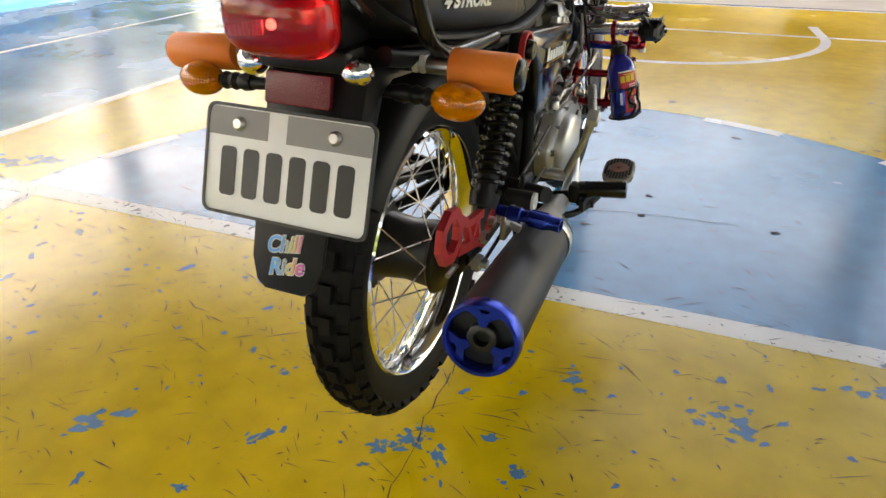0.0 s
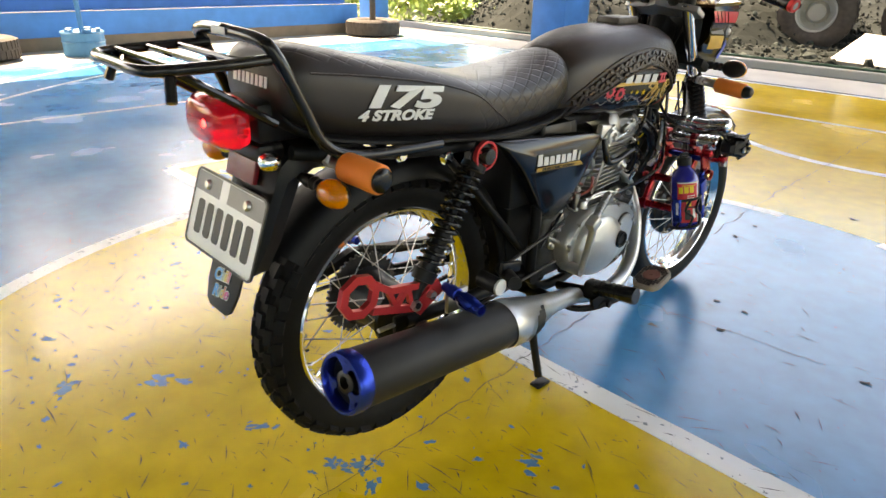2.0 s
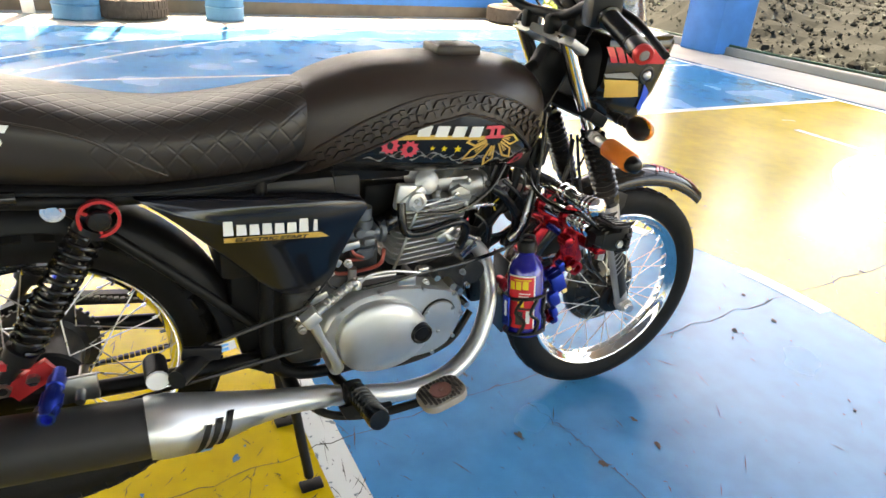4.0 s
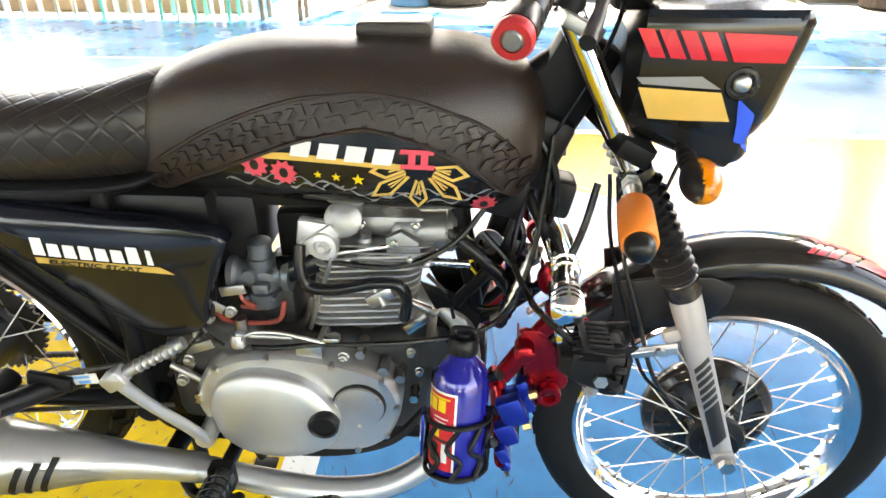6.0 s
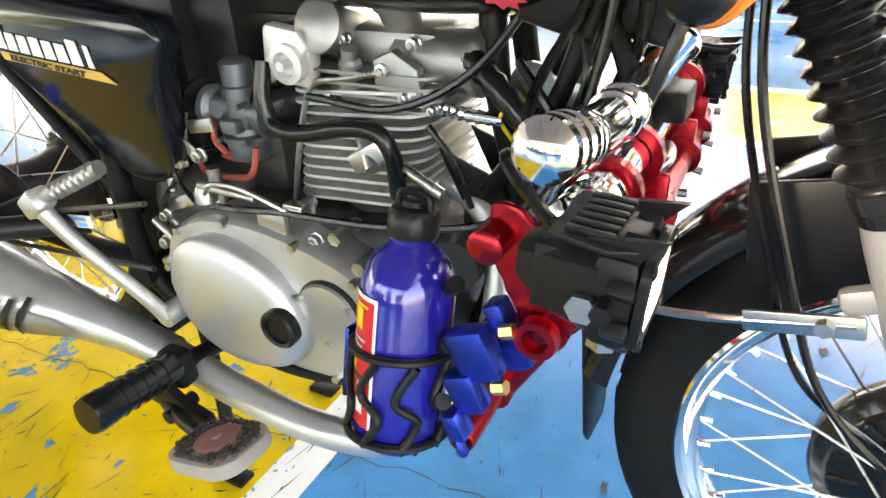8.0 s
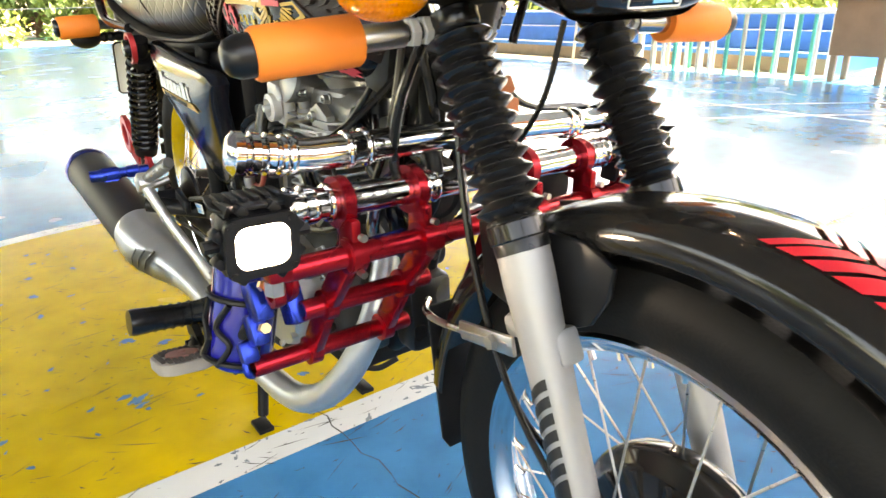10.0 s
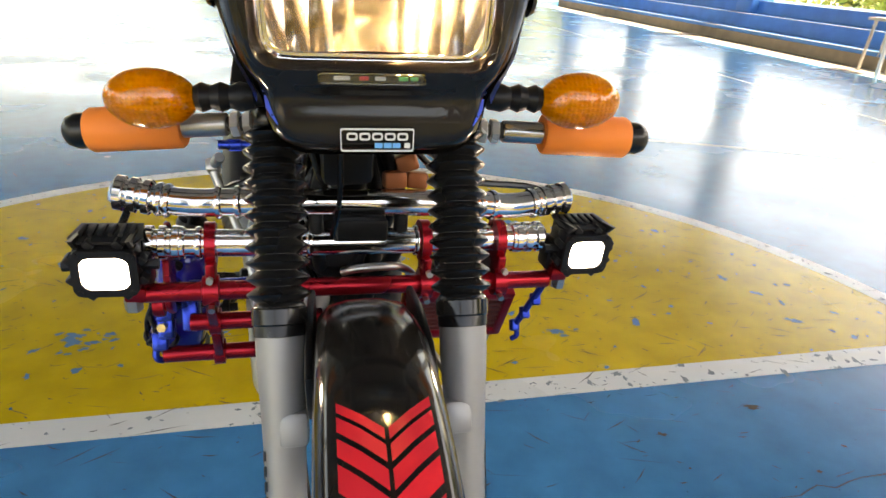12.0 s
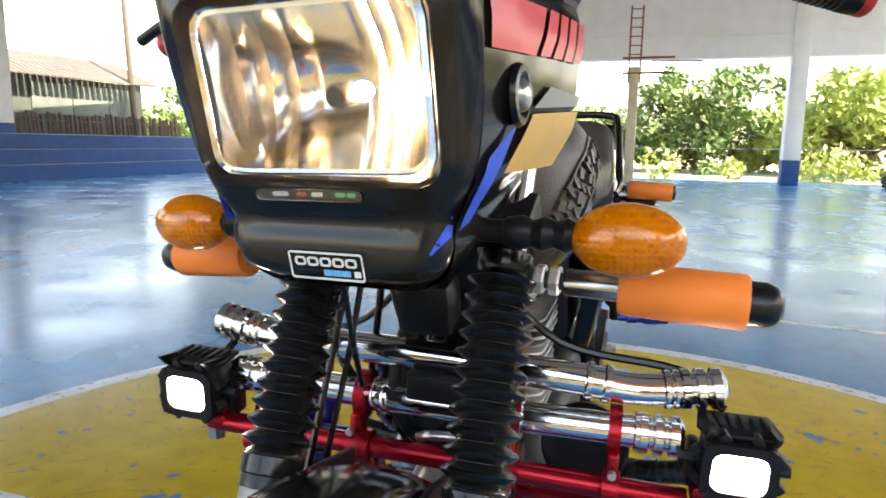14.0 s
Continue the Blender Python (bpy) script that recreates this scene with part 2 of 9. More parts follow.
ribbed("red_lens", ("Z",), 0.012, 0.07)
M["clear"] = mat("clear_plastic", (0.95, 0.95, 0.95), 0.03, 0, 0.0, 30.0, trans=1.0, rough_vary=0.01)
M["smoke"] = mat("tinted_screen", (0.42, 0.44, 0.47), 0.04, 0, 0.0, 30.0, trans=0.92, rough_vary=0.01)
M["lamp_led"] = glow("white_lamp_face", (1.0, 0.98, 0.95), 14.0)
M["bulb"] = glow("warm_bulb", (1.0, 0.72, 0.40), 110.0)
M["tail_glow"] = glow("red_bulb", (1.0, 0.30, 0.20), 4.0, (0.6, 0.02, 0.02))


# ---- mesh helpers ----
def part(name, bm, material, parent=None, label="", smooth=True, angle=40):
    """Links a bmesh as one mesh object under a thing or a part."""
    me = bpy.data.meshes.new(name)
    bmesh.ops.recalc_face_normals(bm, faces=bm.faces)
    bm.to_mesh(me)
    bm.free()
    if smooth:
        me.polygons.foreach_set("use_smooth", [True] * len(me.polygons))
        me.set_sharp_from_angle(angle=radians(angle))
    me.materials.append(M[material] if isinstance(material, str) else material)
    ob = new(name, me)
    if parent:
        ob.parent = parent
    if label:
        tagged(ob, label)
    return ob


def pieces(name, bm, material, parent=None, label="", smooth=True, angle=40):
    """Links each loose island of a bmesh as an object of its own."""
    seen, obs = set(), []
    bm.verts.index_update()
    for v in bm.verts:
        if v in seen:
            continue
        stack, isle = [v], []
        seen.add(v)
        while stack:
            w = stack.pop()
            isle.append(w)
            for e in w.link_edges:
                o = e.other_vert(w)
                if o not in seen:
                    seen.add(o)
                    stack.append(o)
        b2 = bmesh.new()
        at = {w: b2.verts.new(w.co) for w in isle}
        for f in {f for w in isle for f in w.link_faces}:
            b2.faces.new([at[w] for w in f.verts])
        obs.append(part(name, b2, material, parent, label, smooth, angle))
    bm.free()
    return obs


def stuff(ob, label):
    """Marks a joined part made of countless small bits."""
    return tagged(ob, label, kind="stuff")


def twin(ob, m, parent=None):
    """Another object on the same mesh, moved by m."""
    o = ob.copy()
    scene.collection.objects.link(o)
    o.parent = parent or ob.parent
    o.matrix_basis = m @ ob.matrix_basis
    for c in ob.children:
        twin(c, Matrix.Identity(4), o)
    return o


def B():
    return bmesh.new()


def span(a, b):
    """The pose that takes the z axis onto the way from a to b, with its origin at a."""
    a, b = Vector(a), Vector(b)
    return Matrix.Translation(a) @ (b - a).to_track_quat("Z", "Y").to_matrix().to_4x4()


def box(bm, size, m=None, bevel=0.0, seg=2):
    r = bmesh.ops.create_cube(bm, size=1.0, matrix=(m or Matrix.Identity(4)) @ Matrix.Diagonal((*size, 1)))
    if bevel:
        es = list({e for v in r["verts"] for e in v.link_edges})
        bmesh.ops.bevel(bm, geom=es, offset=bevel, segments=seg, profile=0.5, affect="EDGES")
    return bm


def lathe(bm, prof, m=None, seg=32, close=False):
    """Turns a profile of (radius, height) about z."""
    m = m or Matrix.Identity(4)
    rings = []
    for r, z in prof:
        if r < 1e-6:
            rings.append([bm.verts.new(m @ Vector((0, 0, z)))])
        else:
            rings.append([bm.verts.new(m @ Vector((r * math.cos(a), r * math.sin(a), z))) for a in (2 * math.pi * i / seg for i in range(seg))])
    pairs = list(zip(rings, rings[1:])) + ([(rings[-1], rings[0])] if close else [])
    for p, q in pairs:
        for i in range(seg):
            j = (i + 1) % seg
            if len(p) == 1 and len(q) == 1:
                break
            if len(p) == 1:
                bm.faces.new((p[0], q[i], q[j]))
            elif len(q) == 1:
                bm.faces.new((p[i], q[0], p[j]))
            else:
                bm.faces.new((p[i], q[i], q[j], p[j]))
    return bm


def rod(bm, a, b, r, r2=None, seg=12):
    """A closed round bar from a to b."""
    n = (Vector(b) - Vector(a)).length
    return lathe(bm, [(0, 0), (r, 0), (r2 or r, n), (0, n)], span(a, b), seg)


def smooth_path(pts, k=6):
    """A Catmull-Rom line through the points."""
    P = [Vector(p) for p in pts]
    P = [P[0] * 2 - P[1]] + P + [P[-1] * 2 - P[-2]]
    out = []
    for i in range(1, len(P) - 2):
        for s in range(k):
            t = s / k
            a, b, c, d = P[i - 1:i + 3]
            out.append(0.5 * (2 * b + (c - a) * t + (2 * a - 5 * b + 4 * c - d) * t * t + (3 * b - a - 3 * c + d) * t ** 3))
    return out + [P[-2]]


def tube(bm, pts, r, seg=10, k=6, closed=False, caps=True):
    """A round tube along a smooth line; r may be a list along the given points."""
    path = smooth_path(pts, k) if k > 1 else [Vector(p) for p in pts]
    rs = [r] * len(path) if not isinstance(r, (list, tuple)) else [float(np.interp(i / max(1, len(path) - 1) * (len(r) - 1), range(len(r)), r)) for i in range(len(path))]
    up = Vector((0.13, 0.31, 0.94)).normalized()
    rings, side = [], None
    for i, p in enumerate(path):
        q0, q1 = path[max(0, i - 1)], path[min(len(path) - 1, i + 1)]
        d = (q1 - q0).normalized()
        side = (d.cross(up) if side is None else side - d * side.dot(d))
        if side.length < 1e-4:
            side = d.orthogonal()
        side.normalize()
        o = d.cross(side)
        rings.append([bm.verts.new(p + (side * math.cos(a) + o * math.sin(a)) * rs[i]) for a in (2 * math.pi * n / seg for n in range(seg))])
    for p, q in zip(rings, rings[1:]):
        for i in range(seg):
            j = (i + 1) % seg
            bm.faces.new((p[i], p[j], q[j], q[i]))
    if caps:
        bm.faces.new(rings[0])
        bm.faces.new(list(reversed(rings[-1])))
    return bm


def prism(bm, outline, depth, m=None, bevel=0.0, holes=()):
    """A plate of the given outline (x, y), from z = 0 to z = depth."""
    m = m or Matrix.Identity(4)
    lo = [bm.verts.new(m @ Vector((x, y, 0))) for x, y in outline]
    hi = [bm.verts.new(m @ Vector((x, y, depth))) for x, y in outline]
    faces = [bm.faces.new(list(reversed(lo))), bm.faces.new(hi)]
    n = len(outline)
    for i in range(n):
        faces.append(bm.faces.new((lo[i], lo[(i + 1) % n], hi[(i + 1) % n], hi[i])))
    if bevel:
        es = list({e for f in faces[:2] for e in f.edges})
        bmesh.ops.bevel(bm, geom=es, offset=bevel, segments=2, profile=0.5, affect="EDGES")
    return bm


def ring_plate(bm, outer, inner, depth, m=None):
    """A plate with one hole; both outlines have the same number of points."""
    m = m or Matrix.Identity(4)
    n = len(outer)
    v = [[bm.verts.new(m @ Vector((x, y, z))) for x, y in o] for z in (0, depth) for o in (outer, inner)]
    for i in range(n):
        j = (i + 1) % n
        bm.faces.new((v[0][i], v[1][i], v[1][j], v[0][j]))
        bm.faces.new((v[2][i], v[2][j], v[3][j], v[3][i]))
        bm.faces.new((v[0][i], v[0][j], v[2][j], v[2][i]))
        bm.faces.new((v[1][i], v[3][i], v[3][j], v[1][j]))
    return bm


def loft(bm, secs, n=28, p=2.6, caps=True):
    """A skin over sections along y: (y, half width, low z, high z, [shape], [x middle])."""
    rings = []
    for s in secs:
        y, w, z0, z1 = s[:4]
        e = s[4] if len(s) > 4 else p
        x0 = s[5] if len(s) > 5 else 0.0
        zc, h = (z0 + z1) / 2, (z1 - z0) / 2
        ring = []
        for i in range(n):
            a = 2 * math.pi * (i + 0.5) / n
            c, q = math.cos(a), math.sin(a)
            ring.append(bm.verts.new((x0 + w * math.copysign(abs(c) ** (2 / e), c), y, zc + h * math.copysign(abs(q) ** (2 / e), q))))
        rings.append(ring)
    for a, b in zip(rings, rings[1:]):
        for i in range(n):
            j = (i + 1) % n
            bm.faces.new((a[i], a[j], b[j], b[i]))
    if caps:
        bm.faces.new(rings[0])
        bm.faces.new(list(reversed(rings[-1])))
    return bm


def resample(secs, k=5):
    """More sections, smoothly between the given ones."""
    n = max(len(s) for s in secs)
    return [tuple(v) for v in smooth_nd([list(s) for s in secs], k)] if n else secs


def smooth_nd(rows, k):
    P = [np.array(r, float) for r in rows]
    P = [P[0] * 2 - P[1]] + P + [P[-1] * 2 - P[-2]]
    out = []
    for i in range(1, len(P) - 2):
        for s in range(k):
            t = s / k
            a, b, c, d = P[i - 1:i + 3]
            out.append(0.5 * (2 * b + (c - a) * t + (2 * a - 5 * b + 4 * c - d) * t * t + (3 * b - a - 3 * c + d) * t ** 3))
    return out + [P[-2]]


def letters(name, text, size, m, material, parent, depth=0.0008, width=None, shear=0.0, bold=0.0):
    """Raised print in the built-in font, as a mesh; the pose m has x along the line and z out of the surface."""
    cu = bpy.data.curves.new(name, "FONT")
    cu.body, cu.size, cu.extrude, cu.shear, cu.offset = text, size, depth, shear, bold
    cu.align_x, cu.align_y = "CENTER", "CENTER"
    tmp = bpy.data.objects.new("tmp", cu)
    me = bpy.data.meshes.new_from_object(tmp)
    bpy.data.objects.remove(tmp)
    bpy.data.curves.remove(cu)
    me.name = name
    xs = [v.co.x for v in me.vertices]
    k = width / (max(xs) - min(xs)) if width else 1.0
    me.transform(m @ Matrix.Diagonal((k, 1, 1, 1)))
    me.materials.append(M[material])
    ob = new(name, me)
    ob.parent = parent
    return ob


def side_pose(x, y, z, tilt=0.0, lean=0.0):
    """On the right flank: x runs forwards along the bike, y up, z outwards."""
    return Matrix.Translation((x, y, z)) @ Matrix(((0, 0, 1, 0), (1, 0, 0, 0), (0, 1, 0, 0), (0, 0, 0, 1))) @ pose(0, 0, 0, lean, 0, tilt)


def back_pose(x, y, z, tilt=0.0):
    """Facing rearwards (towards -y): x runs to the bike's right, y up, z out. tilt: degrees by which the top leans forwards."""
    return Matrix.Translation((x, y, z)) @ pose(0, 0, 0, 90 - tilt, 0, 0)


def front_pose(x, y, z, tilt=0.0):
    """Facing forwards (towards +y): x runs to the bike's left, y up, z out."""
    return Matrix.Translation((x, y, z)) @ pose(0, 0, 0, 90 - tilt, 0, 180)


def mirror_x(ob, parent=None):
    """The same part on the other flank, as a mesh of its own."""
    me = ob.data.copy()
    me.transform(Matrix.Diagonal((-1, 1, 1, 1)))
    me.flip_normals()
    o = new(ob.name.split(".")[0], me)
    o.parent = parent or ob.parent
    o.matrix_basis = ob.matrix_basis
    return o


def rounded(w, h, r, n=5):
    """A rectangle with rounded corners, about the origin."""
    out = []
    for cx, cy, a0 in ((w / 2 - r, h / 2 - r, 0), (-w / 2 + r, h / 2 - r, 90), (-w / 2 + r, -h / 2 + r, 180), (w / 2 - r, -h / 2 + r, 270)):
        for i in range(n + 1):
            a = radians(a0 + 90 * i / n)
            out.append((cx + r * math.cos(a), cy + r * math.sin(a)))
    return out


def circle(r, n=24, cx=0.0, cy=0.0, start=0.0):
    return [(cx + r * math.cos(start + 2 * math.pi * i / n), cy + r * math.sin(start + 2 * math.pi * i / n)) for i in range(n)]


# ---- the covered court ----
COURT = Matrix.Translation((0.0, 0.455, 0)) @ pose(0, 0, 0, 0, 0, 0.3)


def structure(name, bm, material, label, category, smooth=False, angle=40):
    return tagged(part(name, bm, material, None, "", smooth, angle), label, category, kind="structure")


# earth outside, one sheet to the horizon
bm = B()
N = 60
R_OUT = 900.0
gv = {}
for i in range(N + 1):
    for j in range(N + 1):
        u, v = 2 * i / N - 1, 2 * j / N - 1
        x, y = math.copysign(abs(u) ** 3, u) * R_OUT, math.copysign(abs(v) ** 3, v) * R_OUT
        far = max(0.0, max(abs(x) - 14, abs(y + 4) - 17))
        gv[i, j] = bm.verts.new((x, y, -0.16 + min(1.0, far / 30) * 0.5 * noise.noise((x * 0.08, y * 0.08, 0))))
for i in range(N):
    for j in range(N):
        bm.faces.new((gv[i, j], gv[i + 1, j], gv[i + 1, j + 1], gv[i, j + 1]))
structure("ground", bm, "dirt", "bare dry earth around the covered court", "ground", True)

bm = B()
box(bm, (23.0, 25.85, 0.2), pose(2.2, -5.325, -0.1))
structure("floor", bm, "floor_blue", "glossy worn blue painted concrete court floor", "floor")
bm = B()
box(bm, (24, 1.0, 0.2), pose(1.6, 7.05, -0.096))
structure("apron", bm, "apron", "pale grey concrete strip at the court's end", "floor")
bm = B()
box(bm, (1.25, 7.9, 0.02), pose(-7.86, 2.3, -0.0085))
box(bm, (0.60, 13.9, 0.02), pose(-6.66, -8.75, -0.0085))
structure("edge_strip", bm, "apron", "bare pale concrete strip along the seating", "floor")


def flat(name, pts, z, material, label, category="floor marking"):
    bm = B()
    prism(bm, pts, 0.0004, COURT @ Matrix.Translation((0, 0, z * 0.35)))
    return structure(name, bm, material, label, category)


def band(name, centre, r, w, a0, a1, z, material, label, n=48):
    c = [(centre[0] + q * math.cos(radians(a)), centre[1] + q * math.sin(radians(a))) for q, rng in ((r + w / 2, 1), (r - w / 2, -1)) for a in [a0 + (a1 - a0) * i / n for i in range(n + 1)][::rng]]
    return flat(name, c, z, material, label)


arc = lambda r, a0, a1, n=48: [(r * math.cos(radians(a0 + (a1 - a0) * i / n)), r * math.sin(radians(a0 + (a1 - a0) * i / n))) for i in range(n + 1)]
flat("half_circle_paint", arc(1.82, 180, 360), 0.0006, "floor_yellow", "chipped yellow half circle painted behind the line")
flat("lane_paint", [(-2.6, 0.0), (-1.95, 0.0)] + arc(1.95, 180, 0)[1:-1] + [(1.95, 0.0), (2.55, 0.0), (2.55, 6.0), (-2.6, 6.0)], 0.0006, "floor_yellow", "yellow painted lane beyond the blue half circle")
band("half_circle_line", (0, 0), 1.845, 0.075, 180, 360, 0.0024, "floor_white", "worn white curved line round the yellow half circle")
flat("free_throw_line", [(-2.6, -0.04), (2.55, -0.04), (2.55, 0.04), (-2.6, 0.04)], 0.003, "floor_white", "worn white straight line under the motorcycle")
for k, a in enumerate((22, 46, 70, 94, 118, 142, 164)):
    band("dash_line", (0, 0), 1.925, 0.07, a - 5.5, a + 5.5, 0.0024, "floor_white", "short white dash of the broken half circle", 8)
flat("lane_line_west", [(-2.65, 0), (-2.57, 0), (-2.57, 5.95), (-2.65, 5.95)], 0.0034, "floor_white", "white side line of the lane")
flat("lane_line_east", [(2.52, 0), (2.60, 0), (2.60, 5.95), (2.52, 5.95)], 0.0034, "floor_white", "white side line of the lane")
band("charge_arc", (0.0, 4.35), 1.25, 0.07, 180, 360, 0.0024, "floor_white", "white half circle under the basket")
flat("charge_arc_end", [(1.215, 4.35), (1.285, 4.35), (1.25, 4.95), (1.17, 4.95)], 0.0030, "floor_white", "white end of the half circle")
flat("board_line", [(-1.9, 4.40), (3.4, 4.40), (3.4, 4.46), (-1.9, 4.46)], 0.0036, "floor_white", "white line below the backboard")
flat("base_line", [(-7.5, 5.98), (7, 5.98), (7, 6.05), (-7.5, 6.05)], 0.0024, "floor_white", "white base line")
flat("side_line", [(-4.42, -17), (-4.37, -17), (-4.37, 5.95), (-4.42, 5.95)], 0.0024, "floor_white", "thin white court line")
band("three_point_line", (0.1, 4.75), 7.40, 0.05, 185, 262, 0.003, "floor_white", "thin white curved court line", 64)
band("outer_arc_line", (0.1, 4.75), 7.95, 0.04, 185, 240, 0.003, "floor_white", "thin white curved court line", 64)

# paint flaked off down to the blue coat, and dark scuffs
rnd = random.Random(5)
bm = B()


layer = 0


def flake(bm, x, y, r, stretch=1.0, turn=0.0, z=0.00066):
    global layer
    layer += 1
    z += layer * 1e-6
    n = rnd.randint(11, 16)
    c, s = math.cos(turn), math.sin(turn)
    pts = []
    for i in range(n):
        a = 2 * math.pi * (i + rnd.uniform(-0.3, 0.3)) / n
        q = r * rnd.choice((0.45, 0.62, 0.8, 0.9, 1.05, 1.15)) * rnd.uniform(0.9, 1.1)
        u, v = q * math.cos(a) * stretch, q * math.sin(a)
        pts.append((x + c * u - s * v, y + s * u + c * v))
    prism(bm, pts, 0.0001, Matrix.Translation((0, 0, z)))


for x, y, r, st, tn in ((0.30, 0.112, 0.024, 1.1, 0.6), (0.024, -0.20, 0.022, 1.5, 0.7), (0.06, -0.16, 0.016, 1.7, 0.2), (-0.02, -0.25, 0.02, 1.8, 1.0), (0.10, -0.22, 0.018, 1.5, 2.3),
                        (-0.606, -0.41, 0.028, 1.3, 0.5), (-0.75, -0.62, 0.026, 2.0, -0.5), (0.66, 0.09, 0.026, 2.0, -0.5), (0.26, -0.205, 0.02, 1.3, 1.0), (-0.25, -0.30, 0.02, 1.6, 1.1),
                        (0.652, 0.106, 0.03, 2.0, 0.3), (-0.624, 0.209, 0.02, 2.0, 0.2), (-0.33, -0.12, 0.016, 1.3, 0.8), (0.95, 0.33, 0.03, 2.2, 0.4), (-2.25, 0.62, 0.06, 2.0, 0.4), (-2.1, 0.7, 0.05, 1.6, 0.2)):
    flake(bm, x, y, r * 0.6, min(st, 1.5), tn)
    for k in range(9):
        u, v = rnd.gauss(0, r * 0.9 * st), rnd.gauss(0, r * 0.7)
        flake(bm, x + math.cos(tn) * u - math.sin(tn) * v, y + math.sin(tn) * u + math.cos(tn) * v, r * rnd.uniform(0.10, 0.42), rnd.uniform(1, 2.4), tn + rnd.gauss(0, 0.5))
k = 0
while k < 260:
    x, y = rnd.uniform(-2.1, 1.7), rnd.uniform(-1.5, 0.4)
    if math.hypot(x, y - 0.45) < 1.76:
        flake(bm, x, y, rnd.choice((0.003, 0.003, 0.004, 0.004, 0.005, 0.006, 0.008, 0.012)), rnd.uniform(1, 2.4), rnd.uniform(0, 3.1))
        k += 1
tagged(part("paint_flakes", bm, "chip", None, "", False), "flaked spots where yellow paint is gone", "paint flakes", kind="stuff")
bm = B()
for k in range(420):
    if k % 2:
        a = radians(rnd.uniform(180, 360))
        q = 1.845 + rnd.uniform(-0.036, 0.036)
        x, y = q * math.cos(a), 0.455 + q * math.sin(a)
    else:
        x, y = rnd.uniform(-2.3, 2.4), 0.455 + rnd.uniform(-0.04, 0.04)
    flake(bm, x, y, rnd.choice((0.002, 0.002, 0.003, 0.003, 0.004, 0.006, 0.009)), rnd.uniform(1, 2.6), rnd.uniform(0, 3.1), 0.00172)
tagged(part("line_chips", bm, "line_chip", None, "", False), "grey chips worn out of the white lines", "paint flakes", kind="stuff")
bm = B()
for k in range(3400):
    x, y = rnd.gauss(-0.2, 1.15), rnd.gauss(0.35, 1.05)
    if y > 0.55 and rnd.random() < 0.65:
        continue
    n, a, w = rnd.uniform(0.004, 0.065) * rnd.random() ** 2 + 0.003, rnd.uniform(-1.1, 0.8), rnd.uniform(0.0005, 0.0019)
    c, s = math.cos(a), math.sin(a)
    b = rnd.uniform(-0.05, 0.05) * n
    pts = [(x - c * n, y - s * n), (x - s * b, y + c * b), (x + c * n, y + s * n), (x - s * (b + w * 2), y + c * (b + w * 2))]
    prism(bm, pts, 0.0001, Matrix.Translation((0, 0, 0.0019)))
for k in range(150):
    x, y = rnd.uniform(-1.2, 2.6), rnd.uniform(0.6, 3.2)
    flake(bm, x, y, rnd.choice((0.003, 0.004, 0.005, 0.007, 0.010)), rnd.uniform(1.2, 2.6), rnd.uniform(-0.9, 0.6), 0.0018)
for x0, y0, x1, y1 in ((0.09, -0.9, 0.03, 0.02), (0.03, 0.02, -0.04, 0.98), (-0.04, 0.98, -0.12, 2.8), (-1.4, 0.84, -0.5, 0.9), (0.05, 1.02, 0.34, 1.08), (0.34, 1.08, 0.62, 1.10), (-0.12, 2.8, -0.14, 4.6)):
    P = [Vector((x0, y0)).lerp(Vector((x1, y1)), i / 24) + Vector((rnd.gauss(0, 0.006), rnd.gauss(0, 0.004))) for i in range(25)]
    for a, b in zip(P, P[1:]):
        d = (b - a).orthogonal().normalized() * rnd.uniform(0.0005, 0.0017)
        prism(bm, [a - d, b - d, b + d, a + d], 0.0001, Matrix.Translation((0, 0, 0.0021)))
tagged(part("floor_scuffs", bm, "scuff", None, "", False), "dark scuffs and hairline cracks in the floor", "scuffs", kind="stuff")

# ---- walls, bleachers, pillars and roof ----


def bleacher(name, x, away, y0, y1, rises, material, label, deep=0.36):
    """Concrete seating steps along a side; away is the way in x in which they climb."""
    bm = B()
    out, z = [(0, 0)], 0.0
    tops = []
    for i, r in enumerate(rises):
        z += r
        tops.append(z)
        out += [(i * deep, z), ((i + 1) * deep, z)]
    out += [(len(rises) * deep + 0.12, z + 0.02), (len(rises) * deep + 0.12, 0)]
    m = Matrix(((away, 0, 0, x), (0, 0, 1, y0), (0, 1, 0, 0), (0, 0, 0, 1)))
    prism(bm, out, y1 - y0, m)
    ob = structure(name, bm, material, label, "bleachers")
    for i, z in enumerate(tops):
        bm = B()
        box(bm, (0.030, y1 - y0 - 0.02, 0.010), pose(x + away * (i * deep + 0.006), (y0 + y1) / 2, z + 0.002))
        part("step_edge", bm, "apron", ob, "pale worn step edge", False)
    bm = B()
    box(bm, (0.02, y1 - y0, 0.16), pose(x - away * 0.008, (y0 + y1) / 2, 0.08))
    part("base_band", bm, "old_wood_band" if away < 0 else "wall_navy", ob, "bare band along the foot", False)
    return ob


M["old_wood_band"] = mat("bare_brown_concrete_band", (0.20, 0.16, 0.12), 0.8, 0, 0.3, 5.0, 0.3, 40.0)
bleacher("bleachers_west", -8.5, -1, -1.6, 6.2, (0.46, 0.30, 0.30, 0.30), "wall_blue", "bright blue painted concrete seating steps")
bleacher("bleachers_west_far", -6.95, -1, -15.7, -1.8, (0.21, 0.21, 0.20), "wall_blue", "blue painted seating steps behind a row of tables")
bleacher("bleachers_east", 12.5, 1, -18.2, 5.0, (0.34, 0.33, 0.34), "wall_navy", "navy painted concrete seating steps")


